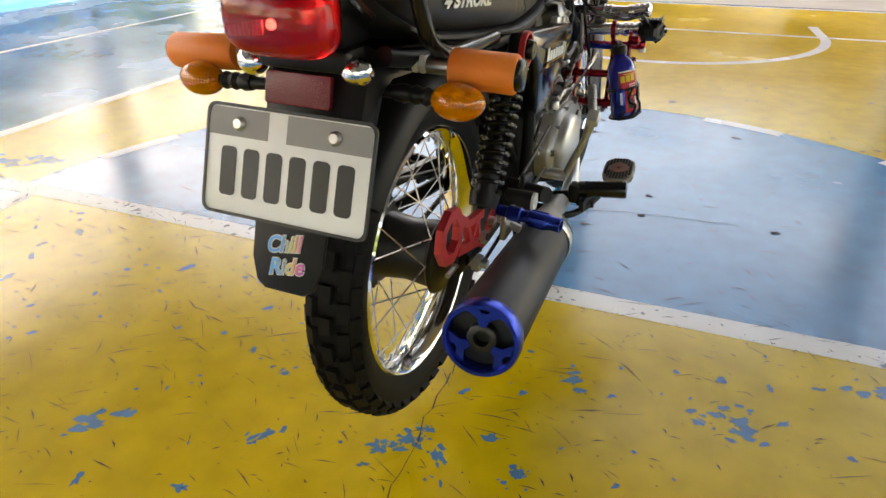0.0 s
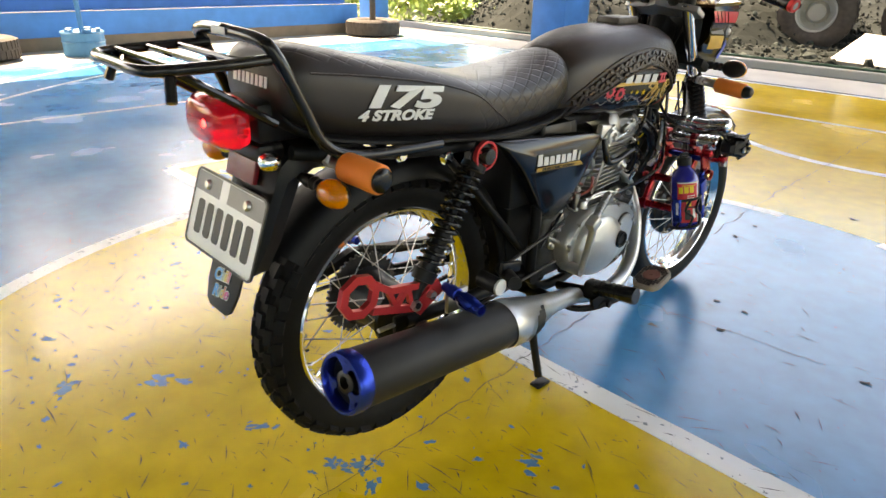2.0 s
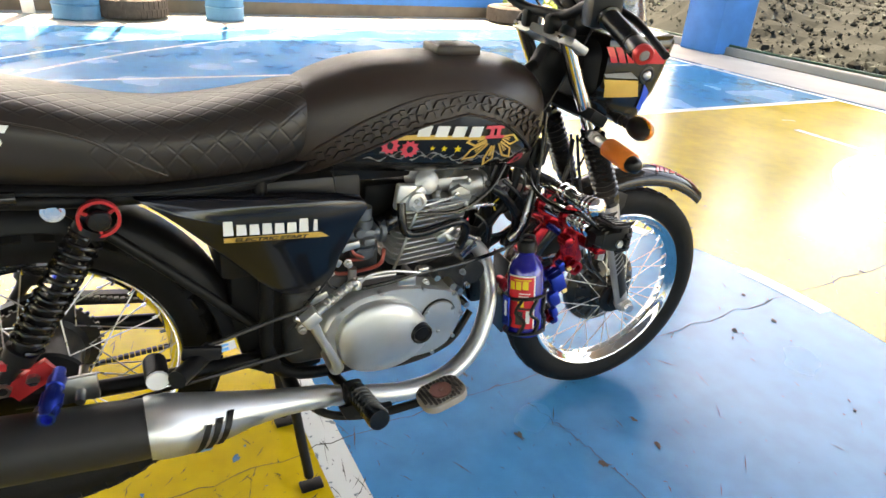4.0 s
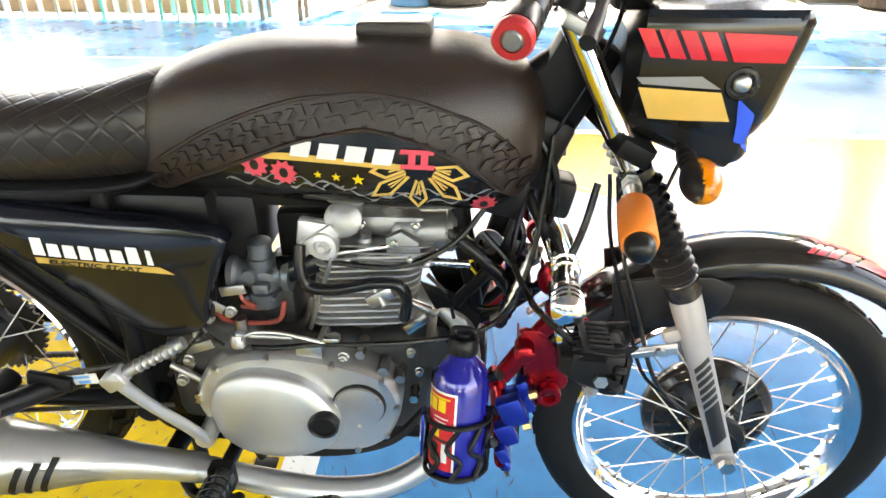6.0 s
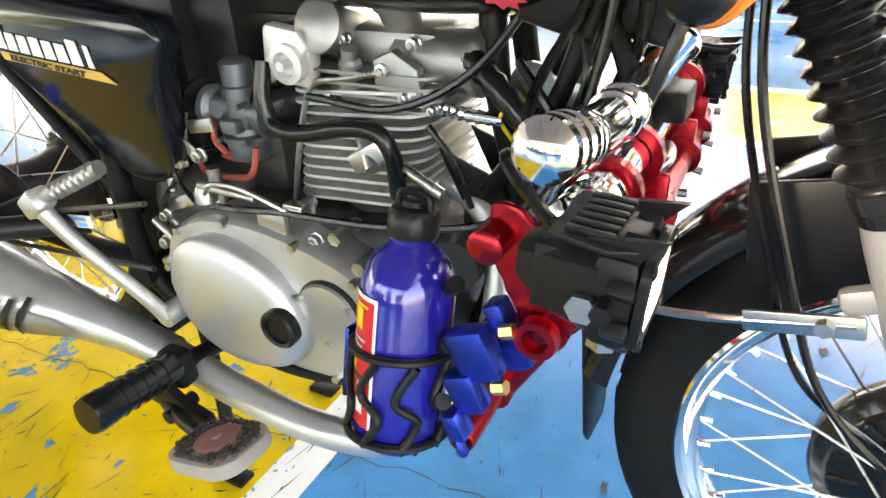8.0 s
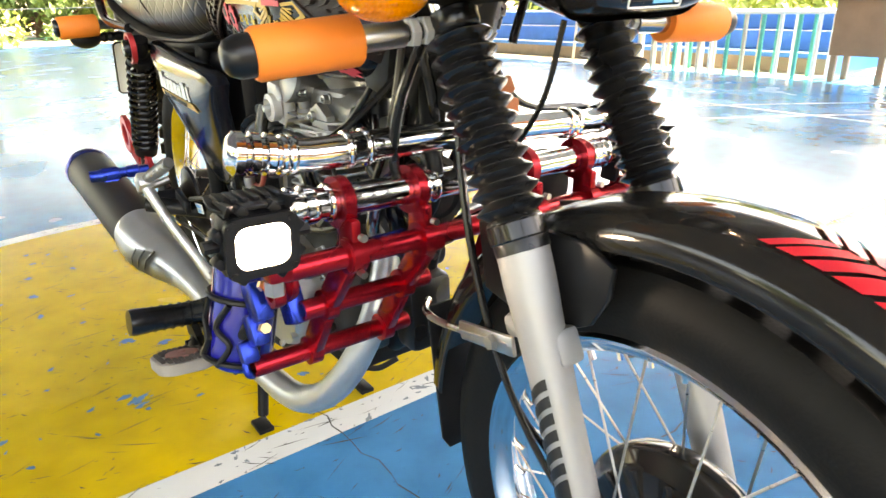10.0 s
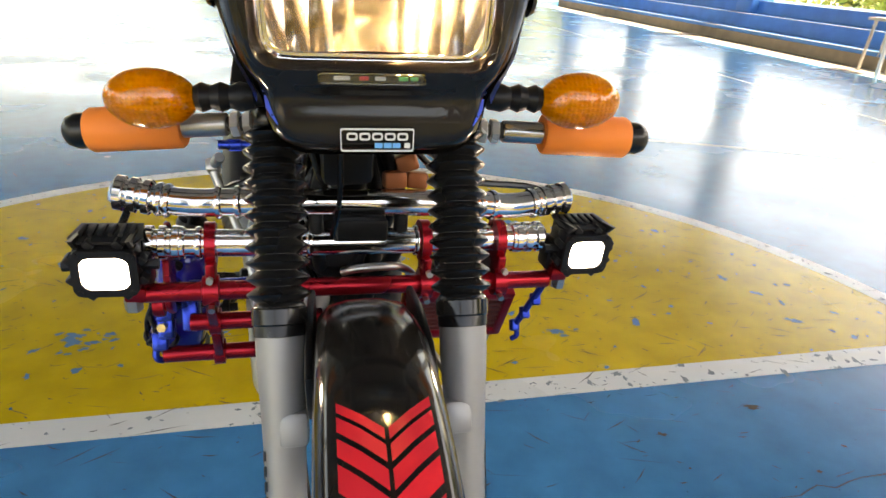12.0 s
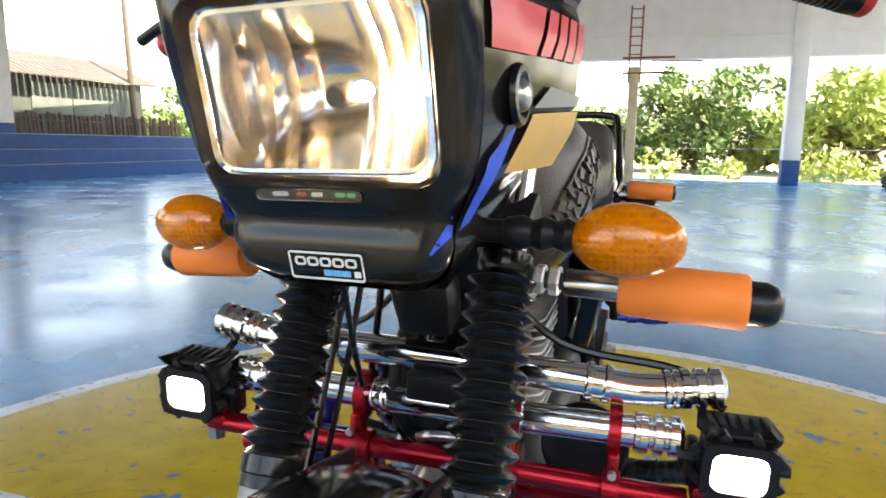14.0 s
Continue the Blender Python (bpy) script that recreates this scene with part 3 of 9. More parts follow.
def pillar(x, y, w=0.42, low="wall_blue", h=5.45, base=0.85):
    root = new("pillar")
    root.matrix_world = pose(x, y, 0)
    tagged(root, "square concrete pillar, blue below and white above", "pillar", "pillars round the court", "structure")
    bm = B()
    box(bm, (w, w, base), pose(0, 0, base / 2), 0.02)
    part("pillar_base", bm, low, root)
    bm = B()
    box(bm, (w - 0.01, w - 0.01, h - base), pose(0, 0, (h + base) / 2), 0.02)
    part("pillar_shaft", bm, "white_paint", root)
    return root


pillar(-5.35, 7.72, 0.62, base=2.2)
for x, y in ((-3.78, -16.8), (10.7, -17.0)):
    pillar(x, y, 0.41, "wall_navy", base=0.63)
for y in (-9.7, -2.2, 5.2):
    pillar(13.75, y, 0.46, "wall_navy", base=1.25)
for x, y in ((-7.35, -15.6), (-7.6, -12.3), (-7.75, -8.8), (-9.95, 0.4), (-9.95, 7.7)):
    pillar(x, y, base=0.98)
pillar(2.6, 7.72, 0.5, base=2.2)

bm = B()
box(bm, (25, 0.35, 0.56), pose(2.0, -16.8, 3.44), 0.02)
box(bm, (25, 0.35, 0.40), pose(2.0, 7.72, 5.6), 0.02)
for x in (-9.9, 13.8):
    box(bm, (0.35, 24.0, 0.4), pose(x, -4.5, 5.6), 0.02)
structure("beams", bm, "white_paint", "white painted concrete roof beams", "beam")
bm = B()
prism(bm, [(-12.4, 0), (12.4, 0), (12.4, 2.0), (0, 5.6), (-12.4, 2.0)], 0.2, Matrix.Translation((2.0, -16.7, 3.72)) @ pose(0, 0, 0, 90, 0, 0))
structure("gable_wall", bm, "white_paint", "white gable wall over the far beam", "wall")
bm = B()
for s in (-1, 1):
    m = Matrix.Translation((2.0 + s * 6.25, -4.5, 7.55)) @ pose(0, 0, 0, 0, s * 16.2, 0)
    box(bm, (13.3, 26.5, 0.06), m)
    for k in range(24):
        box(bm, (13.2, 0.05, 0.05), m @ Matrix.Translation((0, -13.0 + k * 1.13, -0.055)))
structure("ceiling", bm, "roof", "grey sheet metal roof over the court", "roof")
bm = B()
for k in range(6):
    y = -15.0 + 4.3 * k
    box(bm, (23.6, 0.08, 0.10), pose(2.0, y, 5.75))
    for s in (-1, 1):
        for q in range(5):
            rod(bm, (2.0 + s * 2.3 * q, y, 5.77), (2.0 + s * 2.3 * (q + 0.5), y, 9.25 - 0.29 * 2.3 * (q + 0.5)), 0.035, seg=8)
structure("roof_trusses", bm, "steel", "steel roof trusses", "truss", True)

# a row of narrow tables before the far seating
M["teal_paint"] = mat("teal_paint", (0.03, 0.40, 0.34), 0.5, 0, 0.2, 9.0)
M["beige_paint"] = mat("beige_paint", (0.52, 0.47, 0.40), 0.6, 0, 0.2, 9.0)
M["brown_board"] = mat("brown_hardboard", (0.30, 0.17, 0.11), 0.6, 0, 0.2, 7.0)


def side_table(y0, y1, colours, label):
    root = new("side_table")
    root.matrix_world = pose(-6.52, 0, 0, 0, 0, 0)
    tagged(root, label, "table", "tables along the seating")
    bm = B()
    box(bm, (0.40, y1 - y0, 0.03), pose(0, (y0 + y1) / 2, 0.64), 0.006)
    part("tabletop", bm, "white_paint", root)
    n = len(colours)
    for k, c in enumerate(colours):
        y = y0 + 0.06 + (y1 - y0 - 0.12) * k / (n - 1)
        for x in (-0.15, 0.16):
            bm = B()
            box(bm, (0.035, 0.035, 0.63), Matrix.Translation((x, y, 0.313)) @ pose(0, 0, 0, 0, 0, 0), 0.006)
            part("leg", bm, c, root)
    return root


W, T, E = "white_paint", "teal_paint", "beige_paint"
side_table(-4.62, -3.72, (W, W, E, W, E), "narrow white table on many thin legs")
side_table(-3.64, -2.75, (E, W, T, W, E, W), "narrow white table on white and teal legs")
side_table(-2.68, -1.62, (T, E, T, W, T, W), "narrow white table on white and teal legs")
desk = tagged(new("desk"), "brown wooden desk with a plain front board", "desk")
desk.matrix_world = pose(-6.55, 0, 0)
bm = B()
box(bm, (0.03, 0.50, 0.50), pose(0.16, -1.31, 0.50), 0.004)
part("front_board", bm, "brown_board", desk)
bm = B()
box(bm, (0.46, 0.58, 0.03), pose(0, -1.31, 0.765), 0.004)
part("desktop", bm, "brown_board", desk)
for x in (-0.17, 0.17):
    for y in (-1.52, -1.10):
        bm = B()
        box(bm, (0.05, 0.05, 0.75), pose(x * 0.8, y, 0.375), 0.005)
        part("leg", bm, "brown_board", desk)
bench = tagged(new("bench"), "grey wooden bench with splayed legs", "bench")
bench.matrix_world = pose(-6.85, -5.0, 0)
bm = B()
box(bm, (0.32, 0.50, 0.035), pose(0, 0, 0.60), 0.006)
part("seat", bm, "beige_paint", bench)
for x in (-0.11, 0.11):
    for y in (-0.17, 0.17):
        bm = B()
        rod(bm, (x * 1.1, y * 1.25, 0), (x, y, 0.585), 0.02, seg=8)
        part("leg", bm, "beige_paint", bench)

# net and cable fence at the far end
fence = new("net_fence")
tagged(fence, "low green net and wires across the far end", "net fence", kind="structure")
bm = B()
for k in range(110):
    x = -10 + k * 0.17
    rod(bm, (x, -18.0, 0.0), (x + 0.02, -18.0, 0.24 + 0.05 * math.sin(k * 0.7)), 0.006, seg=5)
for z in (0.03, 0.09, 0.15, 0.21):
    tube(bm, [(-10 + k * 0.9, -18.0, z + 0.02 * math.sin(k)) for k in range(21)], 0.006, 5, 2)
stuff(part("net", bm, "net", fence), "thin green netting")
bm = B()
rod(bm, (-10, -18.05, 0.92), (8, -18.05, 0.86), 0.012, seg=6)
part("wire", bm, "steel", fence)

# end kerb with a pipe lying on it, towards the gravel
bm = B()
box(bm, (22, 0.14, 0.10), pose(1.0, 7.68, 0.05), 0.015)
structure("kerb", bm, "apron", "low concrete kerb at the edge of the court", "kerb")
bm = B()
tube(bm, [(-9 + k * 1.4, 7.72 + 0.05 * math.sin(k * 1.7), 0.117) for k in range(13)], 0.016, 8, 4)
tagged(part("water_pipe", bm, mat("dark_green_hose", (0.02, 0.075, 0.05), 0.5, 0, 0.2, 9.0)), "long thin dark green hose lying on the kerb", "hose")


def heap(name, cx, cy, rx, ry, h, seed, material, label, category, stones=5000):
    bm = B()
    n = 56
    g = {}
    for i in range(n + 1):
        for j in range(n + 1):
            u, v = 2 * i / n - 1, 2 * j / n - 1
            q = max(0.0, 1 - math.hypot(u, v) ** 1.6)
            z = h * q * (0.75 + 0.5 * noise.noise((u * 2 + seed, v * 2, 0.3))) + 0.10 * q ** 0.5 * noise.noise((u * 14, v * 14, seed)) + 0.05 * q ** 0.5 * noise.noise((u * 37, v * 37, seed))
            g[i, j] = bm.verts.new((cx + u * rx, cy + v * ry, z - 0.17))
    for i in range(n):
        for j in range(n):
            bm.faces.new((g[i, j], g[i + 1, j], g[i + 1, j + 1], g[i, j + 1]))
    rng = random.Random(seed)
    for k in range(stones):
        u, v = rng.uniform(-0.9, 0.9), rng.uniform(-0.95, 0.35)
        if math.hypot(u, v) > 0.95:
            continue
        i, j = int((u + 1) / 2 * n), int((v + 1) / 2 * n)
        c = g[i, j].co.lerp(g[i + 1, j + 1].co, rng.random())
        r = rng.choice((0.012, 0.015, 0.018, 0.022, 0.03, 0.05))
        m = Matrix.Translation(c + Vector((rng.uniform(-0.08, 0.08), rng.uniform(-0.08, 0.08), 0.01))) @ pose(0, 0, 0, rng.uniform(0, 90), rng.uniform(0, 90), 0) @ Matrix.Diagonal((r * 1.3, r, r * 0.8, 1))
        p = [bm.verts.new(m @ Vector(q)) for q in ((1, 0, 0), (0, 1, 0), (-1, 0, 0), (0, -1, 0), (0, 0, 1), (0, 0, -1))]
        for e in range(4):
            bm.faces.new((p[e], p[(e + 1) % 4], p[4]))
            bm.faces.new((p[(e + 1) % 4], p[e], p[5]))
    return tagged(part(name, bm, material, None, "", False), label, category, kind="stuff")


heap("gravel_heap", -7.0, 12.8, 5.0, 4.6, 2.4, 1, "gravel", "large heap of dark crushed gravel", "gravel")
heap("gravel_heap", 0.2, 17.0, 6.5, 4.0, 1.9, 4, "gravel", "large heap of dark crushed gravel", "gravel")
heap("gravel_bed", -1.5, 11.0, 11.0, 3.2, 0.35, 7, "gravel", "flat spread of dark gravel beside the court", "gravel")
rs = random.Random(9)
bm = B()
for k in range(520):
    x, y = rs.uniform(-9, 5), rs.uniform(8.0, 12.0)
    s = rs.choice((0.03, 0.04, 0.06, 0.09))
    bmesh.ops.create_icosphere(bm, subdivisions=1, radius=s, matrix=Matrix.Translation((x, y, 0.0 + s * 0.2)) @ pose(0, 0, 0, rs.uniform(0, 90), rs.uniform(0, 90), 0) @ Matrix.Diagonal((1.3, 0.9, 0.7, 1)))
tagged(part("loose_stones", bm, "gravel", None, "", False), "loose grey stones along the kerb", "stones", kind="stuff")


# ---- trees, shed, far things ----
def leaf_cloud(bm, centre, r, n, size, rng):
    for k in range(n):
        d = Vector((rng.gauss(0, 1), rng.gauss(0, 1), rng.gauss(0, 1))).normalized()
        p = Vector(centre) + Vector((d.x * r, d.y * r, d.z * r * 0.8)) * rng.uniform(0.55, 1.05)
        m = Matrix.Translation(p) @ pose(0, 0, 0, rng.uniform(-70, 70), rng.uniform(-70, 70), rng.uniform(0, 360))
        s = size * rng.uniform(0.6, 1.4)
        v = [bm.verts.new(m @ Vector(q)) for q in ((-s, 0, 0), (0, -s * 0.45, 0.06 * s), (s, 0, -0.1 * s), (0, s * 0.45, 0.06 * s))]
        bm.faces.new(v)


def tree(seed, h, spread, material):
    rng = random.Random(seed)
    root = new("tree")
    bm = B()
    tube(bm, [(0, 0, -0.3), (0.1, 0.05, h * 0.25), (-0.05, 0.1, h * 0.5), (0.1, 0, h * 0.75)], [0.2, 0.16, 0.11, 0.04], 9, 4)
    tips = []
    for k in range(9):
        a, z = k * 2.4, h * rng.uniform(0.3, 0.62)
        e = Vector((math.cos(a) * spread * rng.uniform(0.5, 0.9), math.sin(a) * spread * rng.uniform(0.5, 0.9), z + h * rng.uniform(0.1, 0.32)))
        tube(bm, [(0, 0, z), e * 0.5 + Vector((0, 0, z * 0.4)), e], [0.07, 0.05, 0.015], 6, 3)
        tips.append(e)
    part("trunk", bm, "bark", root)
    bm = B()
    for e in tips:
        for q in range(5):
            leaf_cloud(bm, e + Vector((rng.gauss(0, spread * 0.22), rng.gauss(0, spread * 0.22), rng.gauss(0.1, h * 0.09))), spread * rng.uniform(0.16, 0.34), 120, 0.17, rng)
    for q in range(24):
        leaf_cloud(bm, (rng.gauss(0, spread * 0.4), rng.gauss(0, spread * 0.4), h * rng.uniform(0.12, 0.95)), spread * rng.uniform(0.2, 0.34), 130, 0.17, rng)
    part("crown", bm, material, root, "", False)
    return root


t1 = tagged(tree(1, 6.0, 2.8, "leaf"), "leafy green broadleaf tree outside the court", "tree", "trees outside")
t1.matrix_world = pose(-2.5, -29, -1.6)
t2 = tagged(tree(2, 5.0, 2.6, "leaf_light"), "light green broadleaf tree outside the court", "tree", "trees outside")
t2.matrix_world = pose(-8.5, -27, -1.4)
for x, y, s, r, src in ((2.5, -29, 1.15, 40, t1), (-5.2, -29, 0.9, 90, t2), (-12.5, -27, 1.1, 200, t1), (-16, -24, 1.2, 20, t2), (6.5, -27, 0.9, 130, t2), (16.2, -27, 1.5, 210, t1), (20.6, -27.5, 1.6, 320, t1), (22, -24, 1.1, 70, t1), (-19, -17, 1.2, 300, t1),
                        (-20, -8, 1.2, 250, t2), (-20, 3, 1.3, 10, t1), (-19, 10, 1.2, 100, t2), (26, -19, 1.1, 160, t2), (25, -6, 1.2, 220, t1), (-15.5, 13, 0.9, 60, t2), (24, 5, 1.3, 20, t2), (6, 24, 1.2, 50, t1), (-5, 26, 1.3, 140, t2), (-14, 21, 1.2, 30, t1)):
    o = copy_thing(src, pose(x, y, -0.8 if y < -15 else -0.3, 0, 0, r))
    k = s * (0.52 if y < -15 else 1.0)
    o.scale = (k, k, k)

rs = random.Random(3)
bm = B()
for k in range(34):
    x = rs.uniform(-24, 14)
    leaf_cloud(bm, (x, -21.5 - rs.uniform(0, 2.5), rs.uniform(0.1, 0.5)), rs.uniform(0.4, 0.8), 130, 0.12, rs)
for k in range(26):
    leaf_cloud(bm, (-11.8 - rs.uniform(0, 2), rs.uniform(-18, 12), rs.uniform(0.2, 1.0)), rs.uniform(0.5, 1.0), 130, 0.12, rs)
for k in range(12):
    leaf_cloud(bm, (rs.uniform(-11.5, -8.0), rs.uniform(8.4, 11.5), rs.uniform(0.1, 0.5)), rs.uniform(0.3, 0.6), 130, 0.09, rs)
tagged(part("shrubs", bm, "leaf_light", None, "", False), "dense sunlit green shrubs round the court", "shrubs", kind="stuff")

shed = new("shed")
shed.matrix_world = pose(19.4, -13.9, 0.93, 0, 0, -5)
tagged(shed, "long low shed with a rusty sheet roof", "shed")
bm = B()
box(bm, (3.4, 9.0, 2.0), pose(0, 0, 0.9), 0.02)
part("wall", bm, "shed_wall", shed)
bm = B()
for k in range(45):
    y = -4.9 + k * 0.22
    prism(bm, [(-2.2, 1.85), (0, 2.75), (2.2, 1.85), (2.2, 1.89), (0, 2.80), (-2.2, 1.89)], 0.19, Matrix.Translation((0, y + 0.19, 0)) @ pose(0, 0, 0, 90, 0, 0))
pieces("roof_sheet", bm, "rust_roof", shed, "", False)
bm = B()
for k in range(6):
    if k != 3:
        box(bm, (0.05, 1.37, 0.95), pose(-1.72, -3.75 + k * 1.40, 1.22), 0.01)
pieces("wall_panel", bm, mat("pale_grey_green_board", (0.115, 0.15, 0.14), 0.8, 0, 0.3, 3.0), shed, "pale grey-green wall board")
bm = B()
for k in range(76):
    rod(bm, (-3.2, -4.7 + k * 0.125, -1.05), (-3.2 + rs.gauss(0, 0.03), -4.6 + k * 0.125 + rs.gauss(0, 0.05), 0.70 + rs.gauss(0, 0.05)), 0.05, seg=6)
for z in (-0.2, 0.5):
    rod(bm, (-3.2, -4.8, z), (-3.2, 4.8, z), 0.03, seg=6)
tagged(part("slat_fence", bm, "wood", None), "low fence of dark wooden sticks", "fence")
bpy.data.objects["slat_fence"].matrix_world = shed.matrix_world.copy()

bm = B()
rod(bm, (17.0, -17.55, -0.2), (17.0, -17.1, 9.5), 0.11, 0.07)
tagged(part("utility_pole", bm, "wood"), "tall thin wooden pole outside", "pole")

tower = new("basket_stand")
tower.matrix_world = pose(0.12, -16.0, 0)
tagged(tower, "pale yellow basketball stand with a rusty ladder top", "basketball stand")
bm = B()
box(bm, (0.24, 0.24, 2.9), pose(0, 0, 1.45), 0.02)
part("post", bm, mat("cream_paint", (0.62, 0.52, 0.32), 0.5, 0, 0.2, 5.0), tower)
bm = B()
for s in (-0.14, 0.14):
    rod(bm, (s, 0.05, 2.5), (s, 0.05, 4.4), 0.022, seg=6)
for k in range(9):
    rod(bm, (-0.14, 0.05, 2.55 + 0.22 * k), (0.14, 0.05, 2.55 + 0.22 * k), 0.016, seg=6)
rod(bm, (-0.4, 0.1, 3.05), (-1.6, 0.2, 3.0), 0.018, seg=6)
for z in (2.75, 3.12):
    rod(bm, (-0.95, 0.1, z), (0.3, 0.1, z), 0.03, seg=6)
part("ladder", bm, mat("rusty_steel", (0.30, 0.11, 0.06), 0.7, 0.3, 0.3, 12.0), tower, "rusty steel ladder frame")

bm = B()
for k in range(7):
    tube(bm, [(math.cos(a) * 0.38 * (1 + 0.1 * math.sin(3 * a + k)), math.sin(a) * 0.38, 0.08 + 0.035 * k + 0.05 * math.sin(2 * a + k)) for a in [i * 0.7 for i in range(10)]], 0.025, 7, 3)
net_heap = tagged(part("rope_coil", bm, "old_rubber"), "heap of coiled dark hose on the floor", "hose coil")
net_heap.matrix_world = pose(-6.05, -16.1, 0)


# ---- posts standing in tyres and drums ----
def tyre_mesh(R, w, rim, lugs=40, lug=0.012):
    bm = B()
    r0 = (R + rim) / 2
    prof = [(rim, -w * 0.36), (rim + 0.2 * (R - rim), -w * 0.47), (r0, -w * 0.5), (R - 0.16 * (R - rim), -w * 0.44), (R, -w * 0.33), (R, w * 0.33), (R - 0.16 * (R - rim), w * 0.44), (r0, w * 0.5), (rim + 0.2 * (R - rim), w * 0.47), (rim, w * 0.36)]
    lathe(bm, prof, None, 48, True)
    lugs_bm = B()
    for k in range(lugs):
        a = 2 * math.pi * k / lugs
        for s in (-1, 1):
            box(lugs_bm, (lug * 1.2, 2 * math.pi * R / lugs * 0.62, w * 0.34), Matrix.Rotation(a + s * 0.04, 4, "Z") @ Matrix.Translation((R, 0, s * w * 0.2)))
    return bm, lugs_bm


def old_tyre(dims, parent, label, m):
    body, lugs_bm = tyre_mesh(*dims)
    t = part("tyre", body, "old_rubber", parent, label)
    t.matrix_basis = m
    stuff(part("tread", lugs_bm, "old_rubber", t), "worn tread lugs")
    return t


def post_in_tyre(x, y, label, colour, h=2.6, r=0.05):
    root = new("net_post")
    root.matrix_world = pose(x, y, 0)
    tagged(root, label, "net post", "posts by the wall")
    old_tyre((0.44, 0.26, 0.25), root, "worn old tyre used as a foot", pose(0, 0, 0.13))
    bm = B()
    lathe(bm, [(0, 0.01), (0.26, 0.01), (0.26, 0.17), (0, 0.2)], None, 24)
    part("concrete_fill", bm, "apron", root)
    bm = B()
    rod(bm, (0, 0, 0.15), (0.02, 0, h), r)
    part("post", bm, colour, root)
    return root


def post_in_drum(x, y, label, h=2.6, k=0.8):
    root = new("drum_post")
    root.matrix_world = pose(x, y, 0) @ Matrix.Diagonal((k, k, 1, 1))
    tagged(root, label, "net post", "posts by the wall")
    bm = B()
    lathe(bm, [(0, 0), (0.33, 0), (0.345, 0.015), (0.335, 0.04), (0.335, 0.15), (0.35, 0.165), (0.335, 0.18), (0.335, 0.25), (0.352, 0.265), (0.335, 0.28), (0.30, 0.27), (0, 0.26)], None, 36)
    for k in range(5):
        box(bm, (0.08, 0.14, 0.05), pose(0.25 * math.cos(k * 1.26), 0.25 * math.sin(k * 1.26), 0.285, 0, 0, k * 72), 0.012)
    part("drum", bm, "drum", root)
    bm = B()
    rod(bm, (0, 0, 0.24), (-0.06, -0.02, h), 0.04)
    part("post", bm, "drum", root)
    return root


post_in_drum(-7.90, 1.63, "blue cut drum holding a blue post", 2.6, 0.70)
post_in_tyre(-7.95, 6.1, "rusty post standing in an old tyre", "wood")
post_in_tyre(-8.03, 0.52, "rusty post standing in an old tyre", "wood", 2.6, 0.03)
post_in_drum(-7.88, -0.03, "blue cut drum holding a post", 2.6, 0.82)
bm = B()
rod(bm, (-8.25, -0.56, 0), (-8.32, -0.66, 3.0), 0.07)
tagged(part("wall_post", bm, "white_paint"), "white steel post by the seating", "post")

# parked lorry beyond the gravel, of which wheels and chassis show
truck = new("lorry")
truck.matrix_world = pose(-2.75, 11.0, -0.02, 0, 0, 10)
tagged(truck, "parked heavy lorry with muddy tyres on gravel", "lorry")
t = old_tyre((0.56, 0.32, 0.30, 36, 0.02), truck, "muddy grey lorry tyre", pose(0, 0, 0.55, 90, 0, 0))
bm = B()
lathe(bm, [(0.30, -0.13), (0.27, -0.12), (0.25, -0.03), (0.17, 0.02), (0.13, -0.06), (0, -0.07)], None, 32)
for k in range(8):
    rod(bm, (0.19 * math.cos(k * 0.785), 0.19 * math.sin(k * 0.785), -0.04), (0.19 * math.cos(k * 0.785), 0.19 * math.sin(k * 0.785), 0.04), 0.018, seg=6)
rim = part("rim", bm, "apron", t, "dusty steel rim")
rim.matrix_basis = pose(0, 0, 0.0, 180, 0, 0)
twin(t, pose(1.45, 0.1, 0))
twin(t, pose(5.0, 0.1, 0))
bm = B()
box(bm, (8.0, 0.25, 0.3), pose(3.0, 0.8, 0.95), 0.02)
part("chassis", bm, "rust_roof", truck)
bm = B()
box(bm, (8.2, 2.3, 1.2), pose(3.0, 1.2, 1.9), 0.04)
part("body", bm, mat("faded_red_paint", (0.35, 0.09, 0.06), 0.6, 0, 0.25, 4.0), truck)
bm = B()
prism(bm, [(-1.0, -0.6), (1.0, -0.5), (1.1, 0.5), (-0.8, 0.6)], 0.09)
slab = tagged(part("concrete_slab", bm, "apron"), "broken grey concrete slab leaning on gravel", "slab")
slab.matrix_world = pose(-0.9, 9.6, 0.05, 14, 4, 8)

# ---- the motorcycle: its own frame has x to its right, y forwards, z up ----
bike = new("motorcycle")
bike.matrix_world = pose(-0.004, 0, 0, 0, 1.0, -0.1) @ Matrix.Diagonal((1, 1, 0.988, 1))
tagged(bike, "black and chrome customised commuter motorcycle on its centre stand", "motorcycle")


